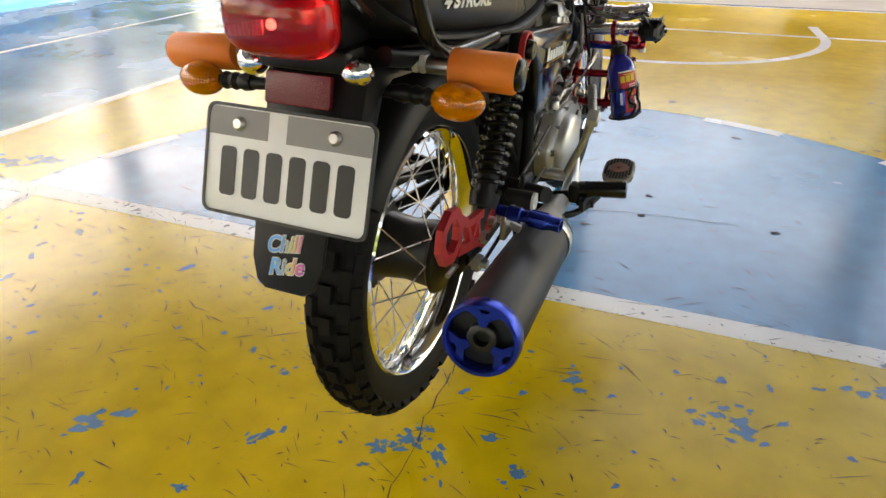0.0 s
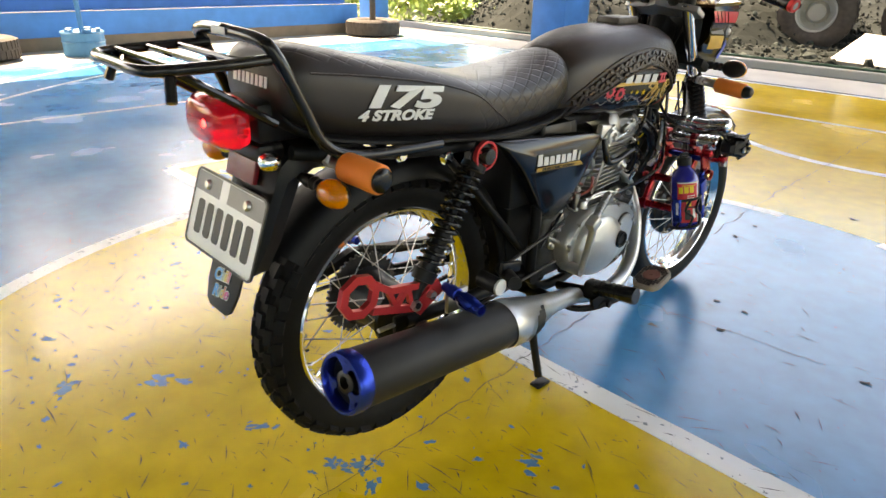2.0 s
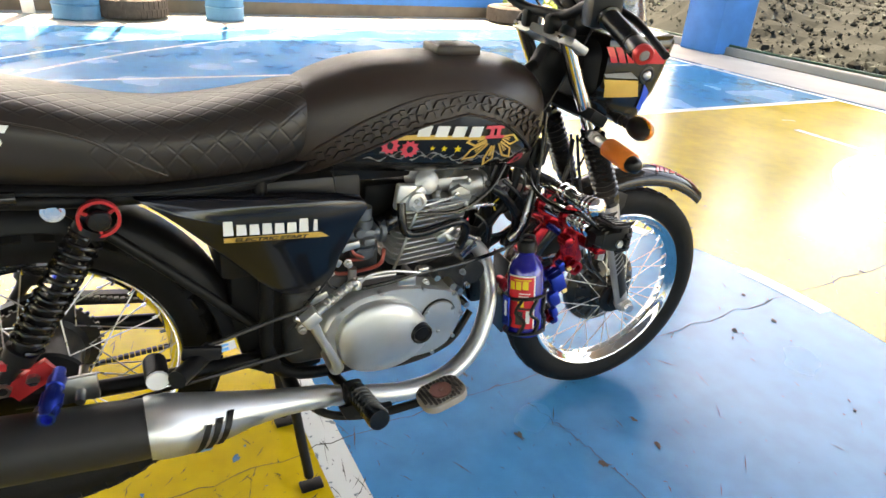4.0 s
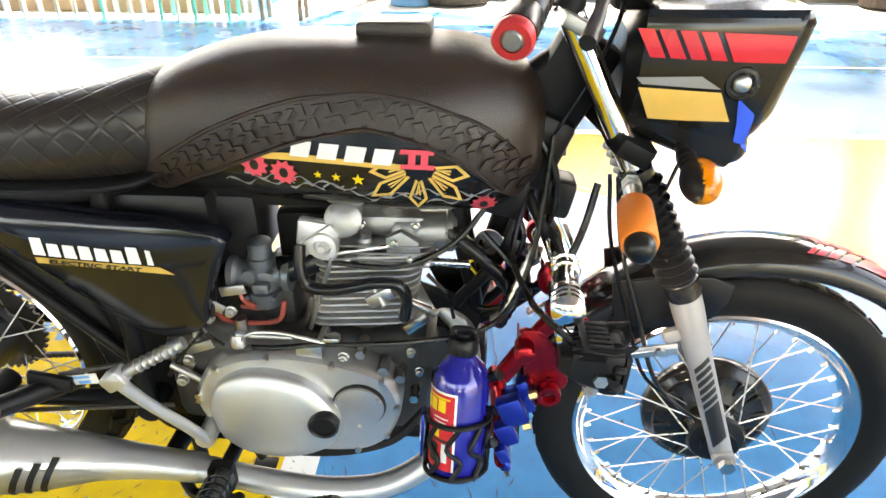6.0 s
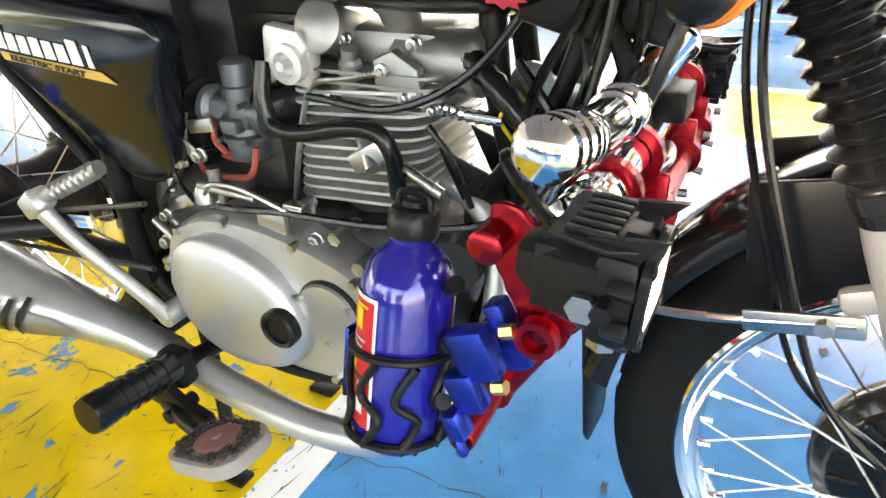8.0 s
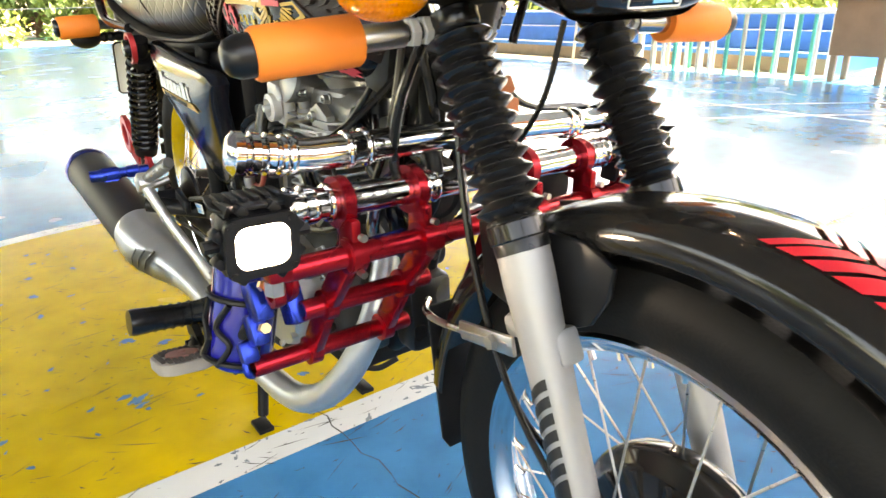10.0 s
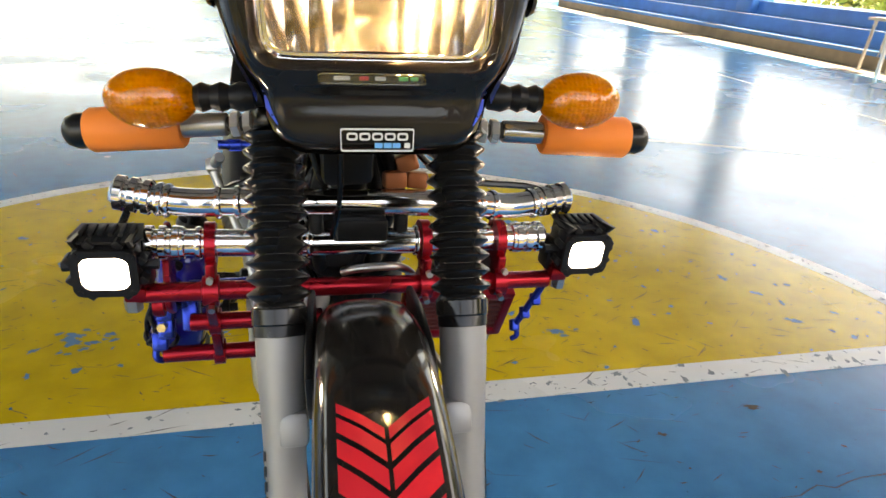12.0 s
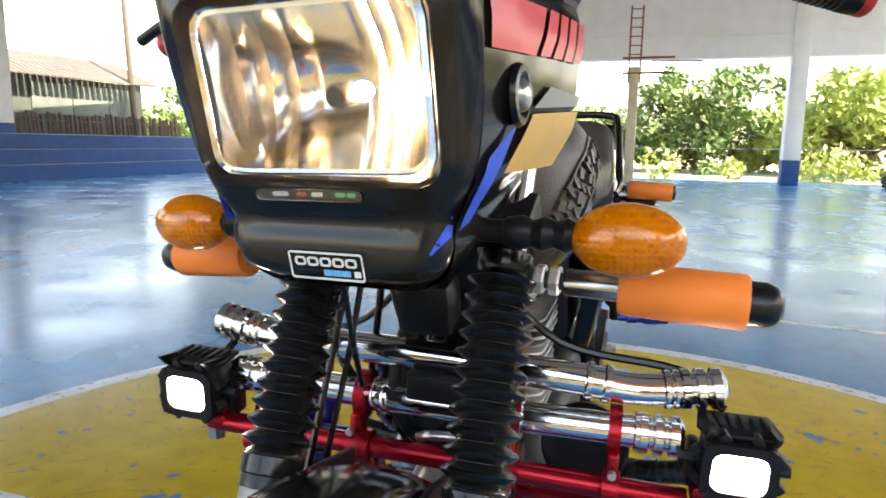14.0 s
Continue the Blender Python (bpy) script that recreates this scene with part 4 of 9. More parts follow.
def wheel(name, y, z, R, rim, w, hub_r, hub_w, spokes, blocks, label, rows=5):
    """Chrome rim with its tyre, hub and wire spokes, about the x axis."""
    m = Matrix.Translation((0, y, z)) @ pose(0, 0, 0, 0, 90, 0)
    bm = B()
    lathe(bm, [(rim, -w * 0.36), (rim - 0.004, -w * 0.40), (rim - 0.010, -w * 0.36), (rim - 0.014, -w * 0.24), (rim - 0.024, -w * 0.14), (rim - 0.026, 0), (rim - 0.024, w * 0.14), (rim - 0.014, w * 0.24), (rim - 0.010, w * 0.36), (rim - 0.004, w * 0.40), (rim, w * 0.36)], m, 72, True)
    ob = part(name, bm, "chrome", bike, label)
    bm = B()
    d = R - rim
    crown, low = (0.87, 0.011) if rows > 1 else (0.93, 0.003)
    lathe(bm, [(rim - 0.004, -w * 0.34), (rim + 0.25 * d, -w * 0.47), (rim + 0.5 * d, -w * 0.5), (rim + 0.75 * d, -w * 0.45), (rim + crown * d, -w * 0.30), (R - low, 0), (rim + crown * d, w * 0.30), (rim + 0.75 * d, w * 0.45), (rim + 0.5 * d, w * 0.5), (rim + 0.25 * d, w * 0.47), (rim - 0.004, w * 0.34)], m, 96, True)
    tread = B()
    for k in range(blocks):
        a = 2 * math.pi * k / blocks
        for q, (off, sx, sy, tilt) in enumerate(((0.0, 0.0, 0.55, 0.0), (0.5, 0.29, 0.62, 26), (0.5, -0.29, 0.62, -26), (0.0, 0.44, 0.55, 48), (0.0, -0.44, 0.55, -48))[:rows]):
            aa = a + off * 2 * math.pi / blocks
            rr = R - (0.0045 if rows == 1 else 0.009) if sx == 0 else (R - 0.0125 if abs(sx) < 0.4 else rim + 0.68 * d)
            mm = m @ Matrix.Rotation(aa, 4, "Z") @ Matrix.Translation((rr, 0, sx * w)) @ pose(0, 0, 0, 0, -tilt, 0)
            box(tread, (0.008 if rows == 1 else 0.017, 2 * math.pi * R / blocks * sy, w * (0.22 if sx == 0 else 0.2)), mm)
    t = part("tyre", bm, "rubber", ob, "black road tyre with block tread", True, 30)
    stuff(part("tread", tread, "rubber", t, "", False), "raised tread blocks")
    bm = B()
    lathe(bm, [(0, -hub_w / 2 - 0.012), (0.022, -hub_w / 2 - 0.012), (0.024, -hub_w / 2), (hub_r, -hub_w / 2), (hub_r + 0.004, -hub_w / 2 + 0.006), (hub_r - 0.006, -hub_w / 2 + 0.014), (hub_r - 0.012, 0), (hub_r - 0.006, hub_w / 2 - 0.014), (hub_r + 0.004, hub_w / 2 - 0.006), (hub_r, hub_w / 2), (hub_r * 0.62, hub_w / 2 + 0.004), (0.03, hub_w / 2 + 0.016), (0, hub_w / 2 + 0.016)], m, 40)
    part("hub", bm, "black", ob, "black painted drum brake hub")
    bm = B()
    rod(bm, (0, 0, 0), (0, 0, 1), 0.0013, seg=6)
    first = None
    for k in range(spokes):
        side = 1 if k % 2 else -1
        a = 2 * math.pi * k / spokes
        b = a + (0.62 if (k // 2) % 2 else -0.62)
        p0 = m @ Vector((hub_r * 0.96 * math.cos(b), hub_r * 0.96 * math.sin(b), side * (hub_w / 2 - 0.004)))
        p1 = m @ Vector(((rim - 0.022) * math.cos(a), (rim - 0.022) * math.sin(a), side * 0.003))
        n = (p1 - p0).length
        if first is None:
            first = part("spoke", bm, "steel", ob)
            s = first
        else:
            s = first.copy()
            scene.collection.objects.link(s)
        s.matrix_basis = span(p0, p1) @ Matrix.Diagonal((1, 1, n, 1))
    bm = B()
    for k in range(spokes):
        a = 2 * math.pi * k / spokes
        c = Vector((math.cos(a), math.sin(a), 0))
        rod(bm, m @ (c * (rim - 0.036)), m @ (c * (rim - 0.02)), 0.003, seg=6)
    stuff(part("spoke_ends", bm, "chrome", ob), "chrome spoke nipples along the rim")
    return ob


RW, FW = (-0.093, 0.389), (1.257, 0.320)
wheel("rear_wheel", *RW, 0.319, 0.242, 0.088, 0.072, 0.13, 36, 38, "chrome wire-spoked rear wheel raised off the floor")
front = wheel("front_wheel", *FW, 0.309, 0.240, 0.074, 0.045, 0.11, 36, 40, "chrome wire-spoked front wheel in a black tyre", 1)
bm = B()
DM = Matrix.Translation((0, *FW)) @ pose(0, 0, 0, 0, 90, 0)
lathe(bm, [(0, -0.066), (0.03, -0.066), (0.05, -0.058), (0.092, -0.050), (0.106, -0.042), (0.112, -0.032), (0.113, -0.014), (0.109, -0.008), (0.098, -0.004), (0.094, 0.002), (0.070, 0.006), (0.050, 0.014), (0.044, 0.040)], DM, 48)
drum = part("brake_drum", bm, "gloss_black", front, "large black front brake drum")
bm = B()
for k in range(14):
    box(bm, (0.030, 0.009, 0.006), DM @ Matrix.Rotation(2 * math.pi * k / 14, 4, "Z") @ Matrix.Translation((0.080, 0, 0.005)), 0.002)
pieces("drum_rib", bm, "gloss_black", drum)


def sheet(name, y0, z0, r, a0, a1, w, drop, material, label, n=40, thick=0.003, parent=None):
    """A mudguard: an arched strip round an axle, with a crowned section."""
    bm = B()
    prof = [(-w, -drop), (-w * 0.93, -drop * 0.45), (-w * 0.72, -drop * 0.14), (-w * 0.35, -drop * 0.02), (0, 0), (w * 0.35, -drop * 0.02), (w * 0.72, -drop * 0.14), (w * 0.93, -drop * 0.45), (w, -drop)]
    prof = prof + [(x * 0.97, d - thick) for x, d in reversed(prof)]
    rings = []
    for i in range(n + 1):
        a = radians(a0 + (a1 - a0) * i / n)
        rings.append([bm.verts.new((x, y0 + (r + d) * math.cos(a), z0 + (r + d) * math.sin(a))) for x, d in prof])
    for p, q in zip(rings, rings[1:]):
        for i in range(len(prof)):
            j = (i + 1) % len(prof)
            bm.faces.new((p[i], p[j], q[j], q[i]))
    bm.faces.new(rings[0])
    bm.faces.new(rings[-1])
    return part(name, bm, material, parent or bike, label)


# ---- frame, swing arm and stands ----
bm = B()
tube(bm, [(0, 0.945, 0.93), (0, 0.90, 0.80), (0, 0.83, 0.55), (0, 0.77, 0.36), (0, 0.70, 0.31)], 0.018)
tube(bm, [(0, 0.94, 0.94), (0, 0.80, 0.86), (0, 0.45, 0.80), (0, 0.32, 0.77)], 0.022)
for s in (-1, 1):
    tube(bm, [(s * 0.02, 0.40, 0.79), (s * 0.095, 0.28, 0.765), (s * 0.10, 0.0, 0.765), (s * 0.10, -0.28, 0.80), (s * 0.09, -0.36, 0.815)], 0.013)
    tube(bm, [(s * 0.09, 0.30, 0.765), (s * 0.105, 0.30, 0.55), (s * 0.10, 0.31, 0.36), (s * 0.08, 0.45, 0.30), (s * 0.04, 0.72, 0.30)], 0.014)
    tube(bm, [(s * 0.09, -0.02, 0.765), (s * 0.085, 0.14, 0.60), (s * 0.08, 0.28, 0.45)], 0.010)
    tube(bm, [(s * 0.03, 0.90, 0.76), (s * 0.05, 0.87, 0.66), (s * 0.04, 0.80, 0.56)], 0.010)
    tube(bm, [(s * 0.030, 0.800, 0.76), (s * 0.038, 0.812, 0.66), (s * 0.030, 0.832, 0.55), (s * 0.012, 0.815, 0.45)], 0.013)
box(bm, (0.05, 0.09, 0.16), pose(0, 0.945, 0.90, -27), 0.015)
part("frame", bm, "frame_black", bike, "black tubular steel frame")
bm = B()
for s in (-1, 1):
    tube(bm, [(s * 0.085, 0.30, 0.375), (s * 0.10, 0.15, 0.385), (s * 0.112, -0.02, 0.402), (s * 0.112, -0.13, 0.412)], 0.016)
    box(bm, (0.012, 0.09, 0.042), pose(s * 0.114, -0.115, 0.41), 0.004)
rod(bm, (-0.12, 0.30, 0.375), (0.12, 0.30, 0.375), 0.02)
part("swing_arm", bm, "frame_black", bike)
bm = B()
rod(bm, (-0.15, *RW), (0.15, *RW), 0.009)
for s in (-1, 1):
    rod(bm, (s * 0.122, *RW), (s * 0.138, *RW), 0.016, seg=6)
    rod(bm, (s * 0.114, -0.20, 0.415), (s * 0.114, -0.10, 0.412), 0.005, seg=8)
part("rear_axle", bm, "steel", bike)
bm = B()
for s in (-1, 1):
    tube(bm, [(s * 0.075, 0.345, 0.30), (s * 0.09, 0.36, 0.16), (s * 0.112, 0.375, 0.03)], 0.011)
    box(bm, (0.032, 0.052, 0.010), pose(s * 0.118, 0.378, 0.0075 if s > 0 else 0.0032, 0, -1, 0), 0.003)
rod(bm, (-0.08, 0.345, 0.30), (0.08, 0.345, 0.30), 0.012)
tube(bm, [(-0.112, 0.375, 0.06), (-0.15, 0.40, 0.05), (-0.19, 0.42, 0.07)], 0.007)
part("centre_stand", bm, "frame_black", bike, "worn black centre stand with two feet")
sheet("rear_mudguard", *RW, 0.360, 6, 141, 0.068, 0.045, "frame_black", "black rear mudguard over the wheel")

bm = B()
box(bm, (0.0012, 0.062, 0.020), pose(0.1225, 0.203, 0.4435, 8), 0.0004)
stay_label = part("stay_sticker", bm, "white_ink", bike, "small white and blue sticker on the swing arm")
bm = B()
for k, (w, h, z) in enumerate(((0.044, 0.005, 0.004), (0.020, 0.006, -0.004))):
    box(bm, (0.0008, w, h), pose(0.1232, 0.199 + 0.012 * k, 0.4435 + z, 8))
pieces("sticker_bar", bm, "sky_ink", stay_label, "", False)

# added black boxes that darken the frame ahead of the rear wheel and behind the cylinder
bm = B()
SIDE = Matrix(((0, 0, 1, 0), (1, 0, 0, 0), (0, 1, 0, 0), (0, 0, 0, 1)))
prism(bm, [(0.238, 0.62), (0.36, 0.62), (0.42, 0.57), (0.42, 0.31), (0.34, 0.29), (0.262, 0.335), (0.240, 0.46)], 0.13, Matrix.Translation((-0.065, 0, 0)) @ SIDE, 0.008)
part("battery_box", bm, "rubber", bike, "dull black filler box that darkens the frame")
bm = B()
box(bm, (0.09, 0.115, 0.13), pose(-0.015, 0.580, 0.645), 0.015)
part("intake_box", bm, "rubber", bike, "dull black filler box behind the cylinder")
bm = B()
box(bm, (0.12, 0.17, 0.19), pose(0, 0.375, 0.665), 0.02)
part("air_box", bm, "rubber", bike, "dull black air box between the side panels")

# chain and guard on the left flank
bm = B()
prism(bm, [(0.28, 0.43), (-0.10, 0.49), (-0.19, 0.46), (-0.19, 0.44), (-0.09, 0.465), (0.28, 0.405)], 0.02, Matrix.Translation((-0.125, 0, 0)) @ Matrix(((0, 0, 1, 0), (1, 0, 0, 0), (0, 1, 0, 0), (0, 0, 0, 1))))
part("chain_guard", bm, "black", bike)
bm = B()
lathe(bm, [(0.045, 0), (0.095, 0), (0.095, 0.006), (0.045, 0.006)], Matrix.Translation((-0.085, *RW)) @ pose(0, 0, 0, 0, 90, 0), 48, True)
for k in range(40):
    a = 2 * math.pi * k / 40
    box(bm, (0.006, 0.008, 0.006), Matrix.Translation((-0.082, RW[0] + 0.097 * math.cos(a), RW[1] + 0.097 * math.sin(a))) @ pose(0, 0, 0, math.degrees(a), 0, 0))
part("sprocket", bm, "dark_cast", bike)
bm = B()
for z0, z1 in ((0.505, 0.405), (0.315, 0.345)):
    for k in range(34):
        t = k / 33
        box(bm, (0.010, 0.0095, 0.009), pose(-0.082, RW[0] + 0.37 * t, z0 + (z1 - z0) * t), 0.001)
stuff(part("chain", bm, "dark_cast", bike), "dark roller chain links")

# ---- seat ----
SEAT = [(-0.372, 0.085, 0.872, 0.955, 2.6), (-0.350, 0.112, 0.848, 0.982, 2.9), (-0.28, 0.118, 0.822, 0.976, 3.3), (-0.15, 0.126, 0.800, 0.949, 3.4), (0.0, 0.132, 0.782, 0.916, 3.4), (0.09, 0.130, 0.772, 0.896, 3.2),
        (0.18, 0.122, 0.768, 0.892, 3.0), (0.28, 0.114, 0.768, 0.904, 2.8), (0.36, 0.104, 0.776, 0.920, 2.6), (0.40, 0.086, 0.79, 0.926, 2.4)]
TANK = [(0.36, 0.068, 0.748, 0.88, 2.6), (0.392, 0.092, 0.748, 0.918, 2.6), (0.45, 0.106, 0.75, 0.944, 2.6), (0.53, 0.117, 0.742, 0.962, 2.6), (0.62, 0.128, 0.736, 0.968, 2.6), (0.72, 0.136, 0.732, 0.968, 2.6), (0.8, 0.13, 0.732, 0.964, 2.6), (0.862, 0.112, 0.736, 0.95, 2.5), (0.9, 0.085, 0.765, 0.925, 2.4), (0.918, 0.05, 0.78, 0.895, 2.3)]


def flank(secs):
    """How far out the skin of a lofted body lies at (y, z)."""
    ys = [s[0] for s in secs]

    def at(y, z):
        w, z0, z1, e = (float(np.interp(y, ys, [s[i] for s in secs])) for i in (1, 2, 3, 4))
        q = min(0.985, abs((z - (z0 + z1) / 2) / ((z1 - z0) / 2)))
        return w * (1 - q ** e) ** (1 / e)
    return at


seat_x, tank_x = flank(resample(SEAT, 6)), flank(resample(TANK, 6))


def on_flank(bm, pts, surf, off, side=1, thick=0.0012):
    """A flat print of the outline (y, z) laid onto a curved flank."""
    lo = [bm.verts.new((side * (surf(y, z) + off - thick), y, z)) for y, z in pts]
    hi = [bm.verts.new((side * (surf(y, z) + off), y, z)) for y, z in pts]
    bm.faces.new(hi)
    for i in range(len(pts)):
        j = (i + 1) % len(pts)
        bm.faces.new((lo[i], lo[j], hi[j], hi[i]))
    return bm


def letters_on(name, text, size, y, z, tilt, surf, material, parent, width=None, shear=0.0, bold=0.0, off=0.0012):
    """Print in the built-in font bent onto the right flank."""
    ob = letters(name, text, size, Matrix.Identity(4), material, parent, 0.0005, width, shear, bold)
    c, s = math.cos(radians(tilt)), math.sin(radians(tilt))
    for v in ob.data.vertices:
        u, w, d = v.co
        yy, zz = y + c * u - s * w, z + s * u + c * w
        v.co = (surf(yy, zz) + off + d, yy, zz)
    return ob


def quilt_material():
    """Dark leather with stitched diamonds on the top and front, smooth at the back of the flanks."""
    m = mat("quilted_dark_leather", (0.021, 0.0165, 0.0145), 0.36, 0, 0.2, 25.0, 0, 500.0, rough_vary=0.07, spec=0.38)
    nt = m.node_tree
    N, L = nt.nodes, nt.links
    b = N["Principled BSDF"]
    tc = N.new("ShaderNodeTexCoord")
    sep = N.new("ShaderNodeSeparateXYZ")
    L.new(tc.outputs["Object"], sep.inputs[0])

    def mth(op, a, b2=None):
        n = N.new("ShaderNodeMath")
        n.operation = op
        for i, v in enumerate((a, b2)):
            if v is None:
                continue
            if isinstance(v, (int, float)):
                n.inputs[i].default_value = v
            else:
                L.new(v, n.inputs[i])
        return n.outputs[0]
    X, Y, Z = sep.outputs
    s = mth("SUBTRACT", mth("ABSOLUTE", X), mth("MULTIPLY", Z, 0.9))
    lines = []
    for sign in (1, -1):
        u = mth("ADD", Y, mth("MULTIPLY", s, sign))
        f = mth("ABSOLUTE", mth("SUBTRACT", mth("FRACT", mth("DIVIDE", u, 0.042)), 0.5))
        lines.append(mth("MINIMUM", mth("MULTIPLY", mth("SUBTRACT", 0.5, f), 9.0), 1.0))
    h = mth("MULTIPLY", lines[0], lines[1])
    # where the quilting lies: the top, and the flanks ahead of the print
    ztop = mth("SUBTRACT", mth("ADD", Z, mth("MULTIPLY", Y, 0.2)), 0.899)
    top = mth("MINIMUM", mth("MAXIMUM", mth("MULTIPLY", ztop, 200.0), 0.0), 1.0)
    front = mth("MINIMUM", mth("MAXIMUM", mth("MULTIPLY", mth("SUBTRACT", mth("ADD", Y, mth("MULTIPLY", Z, 0.6)), 0.55), 120.0), 0.0), 1.0)
    mask = mth("MAXIMUM", top, front)
    hh = mth("ADD", mth("MULTIPLY", h, mask), mth("SUBTRACT", 1.0, mask))
    nb = N.new("ShaderNodeTexNoise")
    nb.inputs["Scale"].default_value = 420.0
    L.new(tc.outputs["Object"], nb.inputs["Vector"])
    tot = mth("ADD", hh, mth("MULTIPLY", nb.outputs["Fac"], 0.12))
    bp = N.new("ShaderNodeBump")
    bp.inputs["Strength"].default_value, bp.inputs["Distance"].default_value = 0.22, 0.004
    L.new(tot, bp.inputs["Height"])
    L.new(bp.outputs["Normal"], b.inputs["Normal"])
    return m


M["quilt"] = quilt_material()
bm = B()
loft(bm, resample(SEAT, 6), 56)
seat = part("seat", bm, "quilt", bike, "dark quilted leather seat", True, 60)
bm = B()
loft(bm, [(y, w + 0.001, z0 - 0.004, z0 + 0.016, 3.0) for y, w, z0, z1, e in resample(SEAT, 3)], 28)
part("seat_base", bm, "black", seat, "", True, 50)
bm = B()
for s in (-1, 1):
    tube(bm, [(s * (seat_x(y, z) + 0.0005), y, z) for y, z in ((-0.33, 0.945), (-0.2, 0.928), (-0.06, 0.903), (0.04, 0.872), (0.10, 0.832), (0.15, 0.800))], 0.0018, 6)
part("piping", bm, "leather", seat, "stitched seam along the flank")
letters_on("number_print", "175", 0.050, -0.152, 0.888, -6.5, seat_x, "white_ink", seat, 0.172, 0.22, 0.0028, 0.003)
letters_on("stroke_print", "4 STROKE", 0.025, -0.165, 0.858, -5.5, seat_x, "white_ink", seat, 0.168, 0.22, 0.0012, 0.003)
bm = B()
for k in range(8):
    w = 0.008 if k % 3 else 0.011
    prism(bm, [(-w / 2, -0.009), (w / 2, -0.009), (w / 2, 0.009), (-w / 2, 0.009)], 0.001, back_pose(-0.052 + k * 0.0145, -0.3735, 0.925, 8))
pieces("print_block", bm, "white_ink", seat, "small white print block")

# ---- tank ----
bm = B()
loft(bm, resample(TANK, 6), 56)
tank = part("fuel_tank", bm, "gloss_black", bike, "gloss black fuel tank under a leather cover", True, 60)
LOW = [(0.358, 0.75), (0.45, 0.795), (0.53, 0.83), (0.601, 0.86), (0.691, 0.88), (0.743, 0.868), (0.794, 0.844), (0.846, 0.806), (0.894, 0.752), (0.93, 0.71)]
HIGH = [(0.358, 0.775), (0.4, 0.818), (0.468, 0.86), (0.53, 0.889), (0.602, 0.912), (0.7, 0.922), (0.77, 0.909), (0.829, 0.885), (0.88, 0.846), (0.908, 0.802), (0.93, 0.75)]
low_z = lambda y: float(np.interp(y, [p[0] for p in LOW], [p[1] for p in LOW]))
high_z = lambda y: float(np.interp(y, [p[0] for p in HIGH], [p[1] for p in HIGH]))
bm = B()
loft(bm, [(y, w + 0.004, z0 - 0.004, z1 + 0.004, e) for y, w, z0, z1, e in resample(TANK, 14)], 150, caps=False)
bmesh.ops.delete(bm, geom=[f for f in bm.faces if f.calc_center_median().z < low_z(f.calc_center_median().y) + 0.002], context="FACES")
cover = part("leather_cover", bm, "leather", tank, "fitted dark brown leather tank cover", True, 60)
bm = B()
for s in (-1, 1):
    for curve in (low_z, high_z):
        tube(bm, [(s * (tank_x(y, curve(y)) + 0.0045), y, curve(y)) for y in np.linspace(0.366, 0.90, 16)], 0.003, 6, 3)
part("cover_trim", bm, "leather", cover, "stitched leather edging")
# tread-like strip of leather blocks along the flank
rt = random.Random(11)
bm = B()
for s in (-1, 1):
    for k in range(32):
        y = 0.370 + k * 0.0166
        z0, z1 = low_z(y) + 0.011, high_z(y) - 0.004
        n = max(2, int((z1 - z0) / 0.013))
        for q in range(n):
            za, zb = z0 + (z1 - z0) * q / n + 0.001, z0 + (z1 - z0) * (q + 1) / n - 0.001
            d = 0.0035 * (1 if (q + k) % 2 else -1)
            pts = [(y + d, za), (y + 0.010 + d, za + 0.002), (y + 0.012 - d, zb), (y + 0.001 - d, zb - 0.002)]
            on_flank(bm, pts, tank_x, 0.008 + rt.uniform(0, 0.004), s, 0.006)
stuff(part("tread_strip", bm, "leather", cover, "", False), "raised strip of moulded leather blocks")

PRINT = Vector((-0.004, -0.021))
plain_flank = on_flank


def on_flank(bm, pts, surf, off, side=1, thick=0.0012):
    """A print on the tank, a little below and behind the drawing's own lines."""
    return plain_flank(bm, [(y + PRINT.x, z + PRINT.y) for y, z in pts], surf, off, side, thick)


bm = B()
on_flank(bm, [(0.530, 0.853), (0.600, 0.853), (0.670, 0.851), (0.735, 0.846), (0.735, 0.851), (0.670, 0.858), (0.600, 0.863), (0.564, 0.862)], tank_x, 0.0022)
part("gold_stripe", bm, "gold_ink", tank, "gold stripe print")
bm = B()
for k in range(4):
    y, z, w = 0.608 + k * 0.0355, 0.8705 - k * 0.0018, 0.0135
    on_flank(bm, [(y - w - 0.002, z - 0.0105), (y + w - 0.004, z - 0.0115), (y + w + 0.002, z + 0.0095), (y - w + 0.004, z + 0.0105)], tank_x, 0.0034)
pieces("name_block", bm, "white_ink", tank, "white slanted print block")
bm = B()
for z in (0.8725, 0.8525):
    on_flank(bm, [(0.735, z - 0.0025), (0.778, z - 0.0045), (0.780, z + 0.0015), (0.737, z + 0.0035)], tank_x, 0.0046)
for y in (0.745, 0.761):
    on_flank(bm, [(y, 0.852), (y + 0.009, 0.850), (y + 0.011, 0.873), (y + 0.002, 0.875)], tank_x, 0.0042)
part("mark_print", bm, "pink_ink", tank, "red double bar print")
cy, cz = 0.760, 0.852
bm = B()
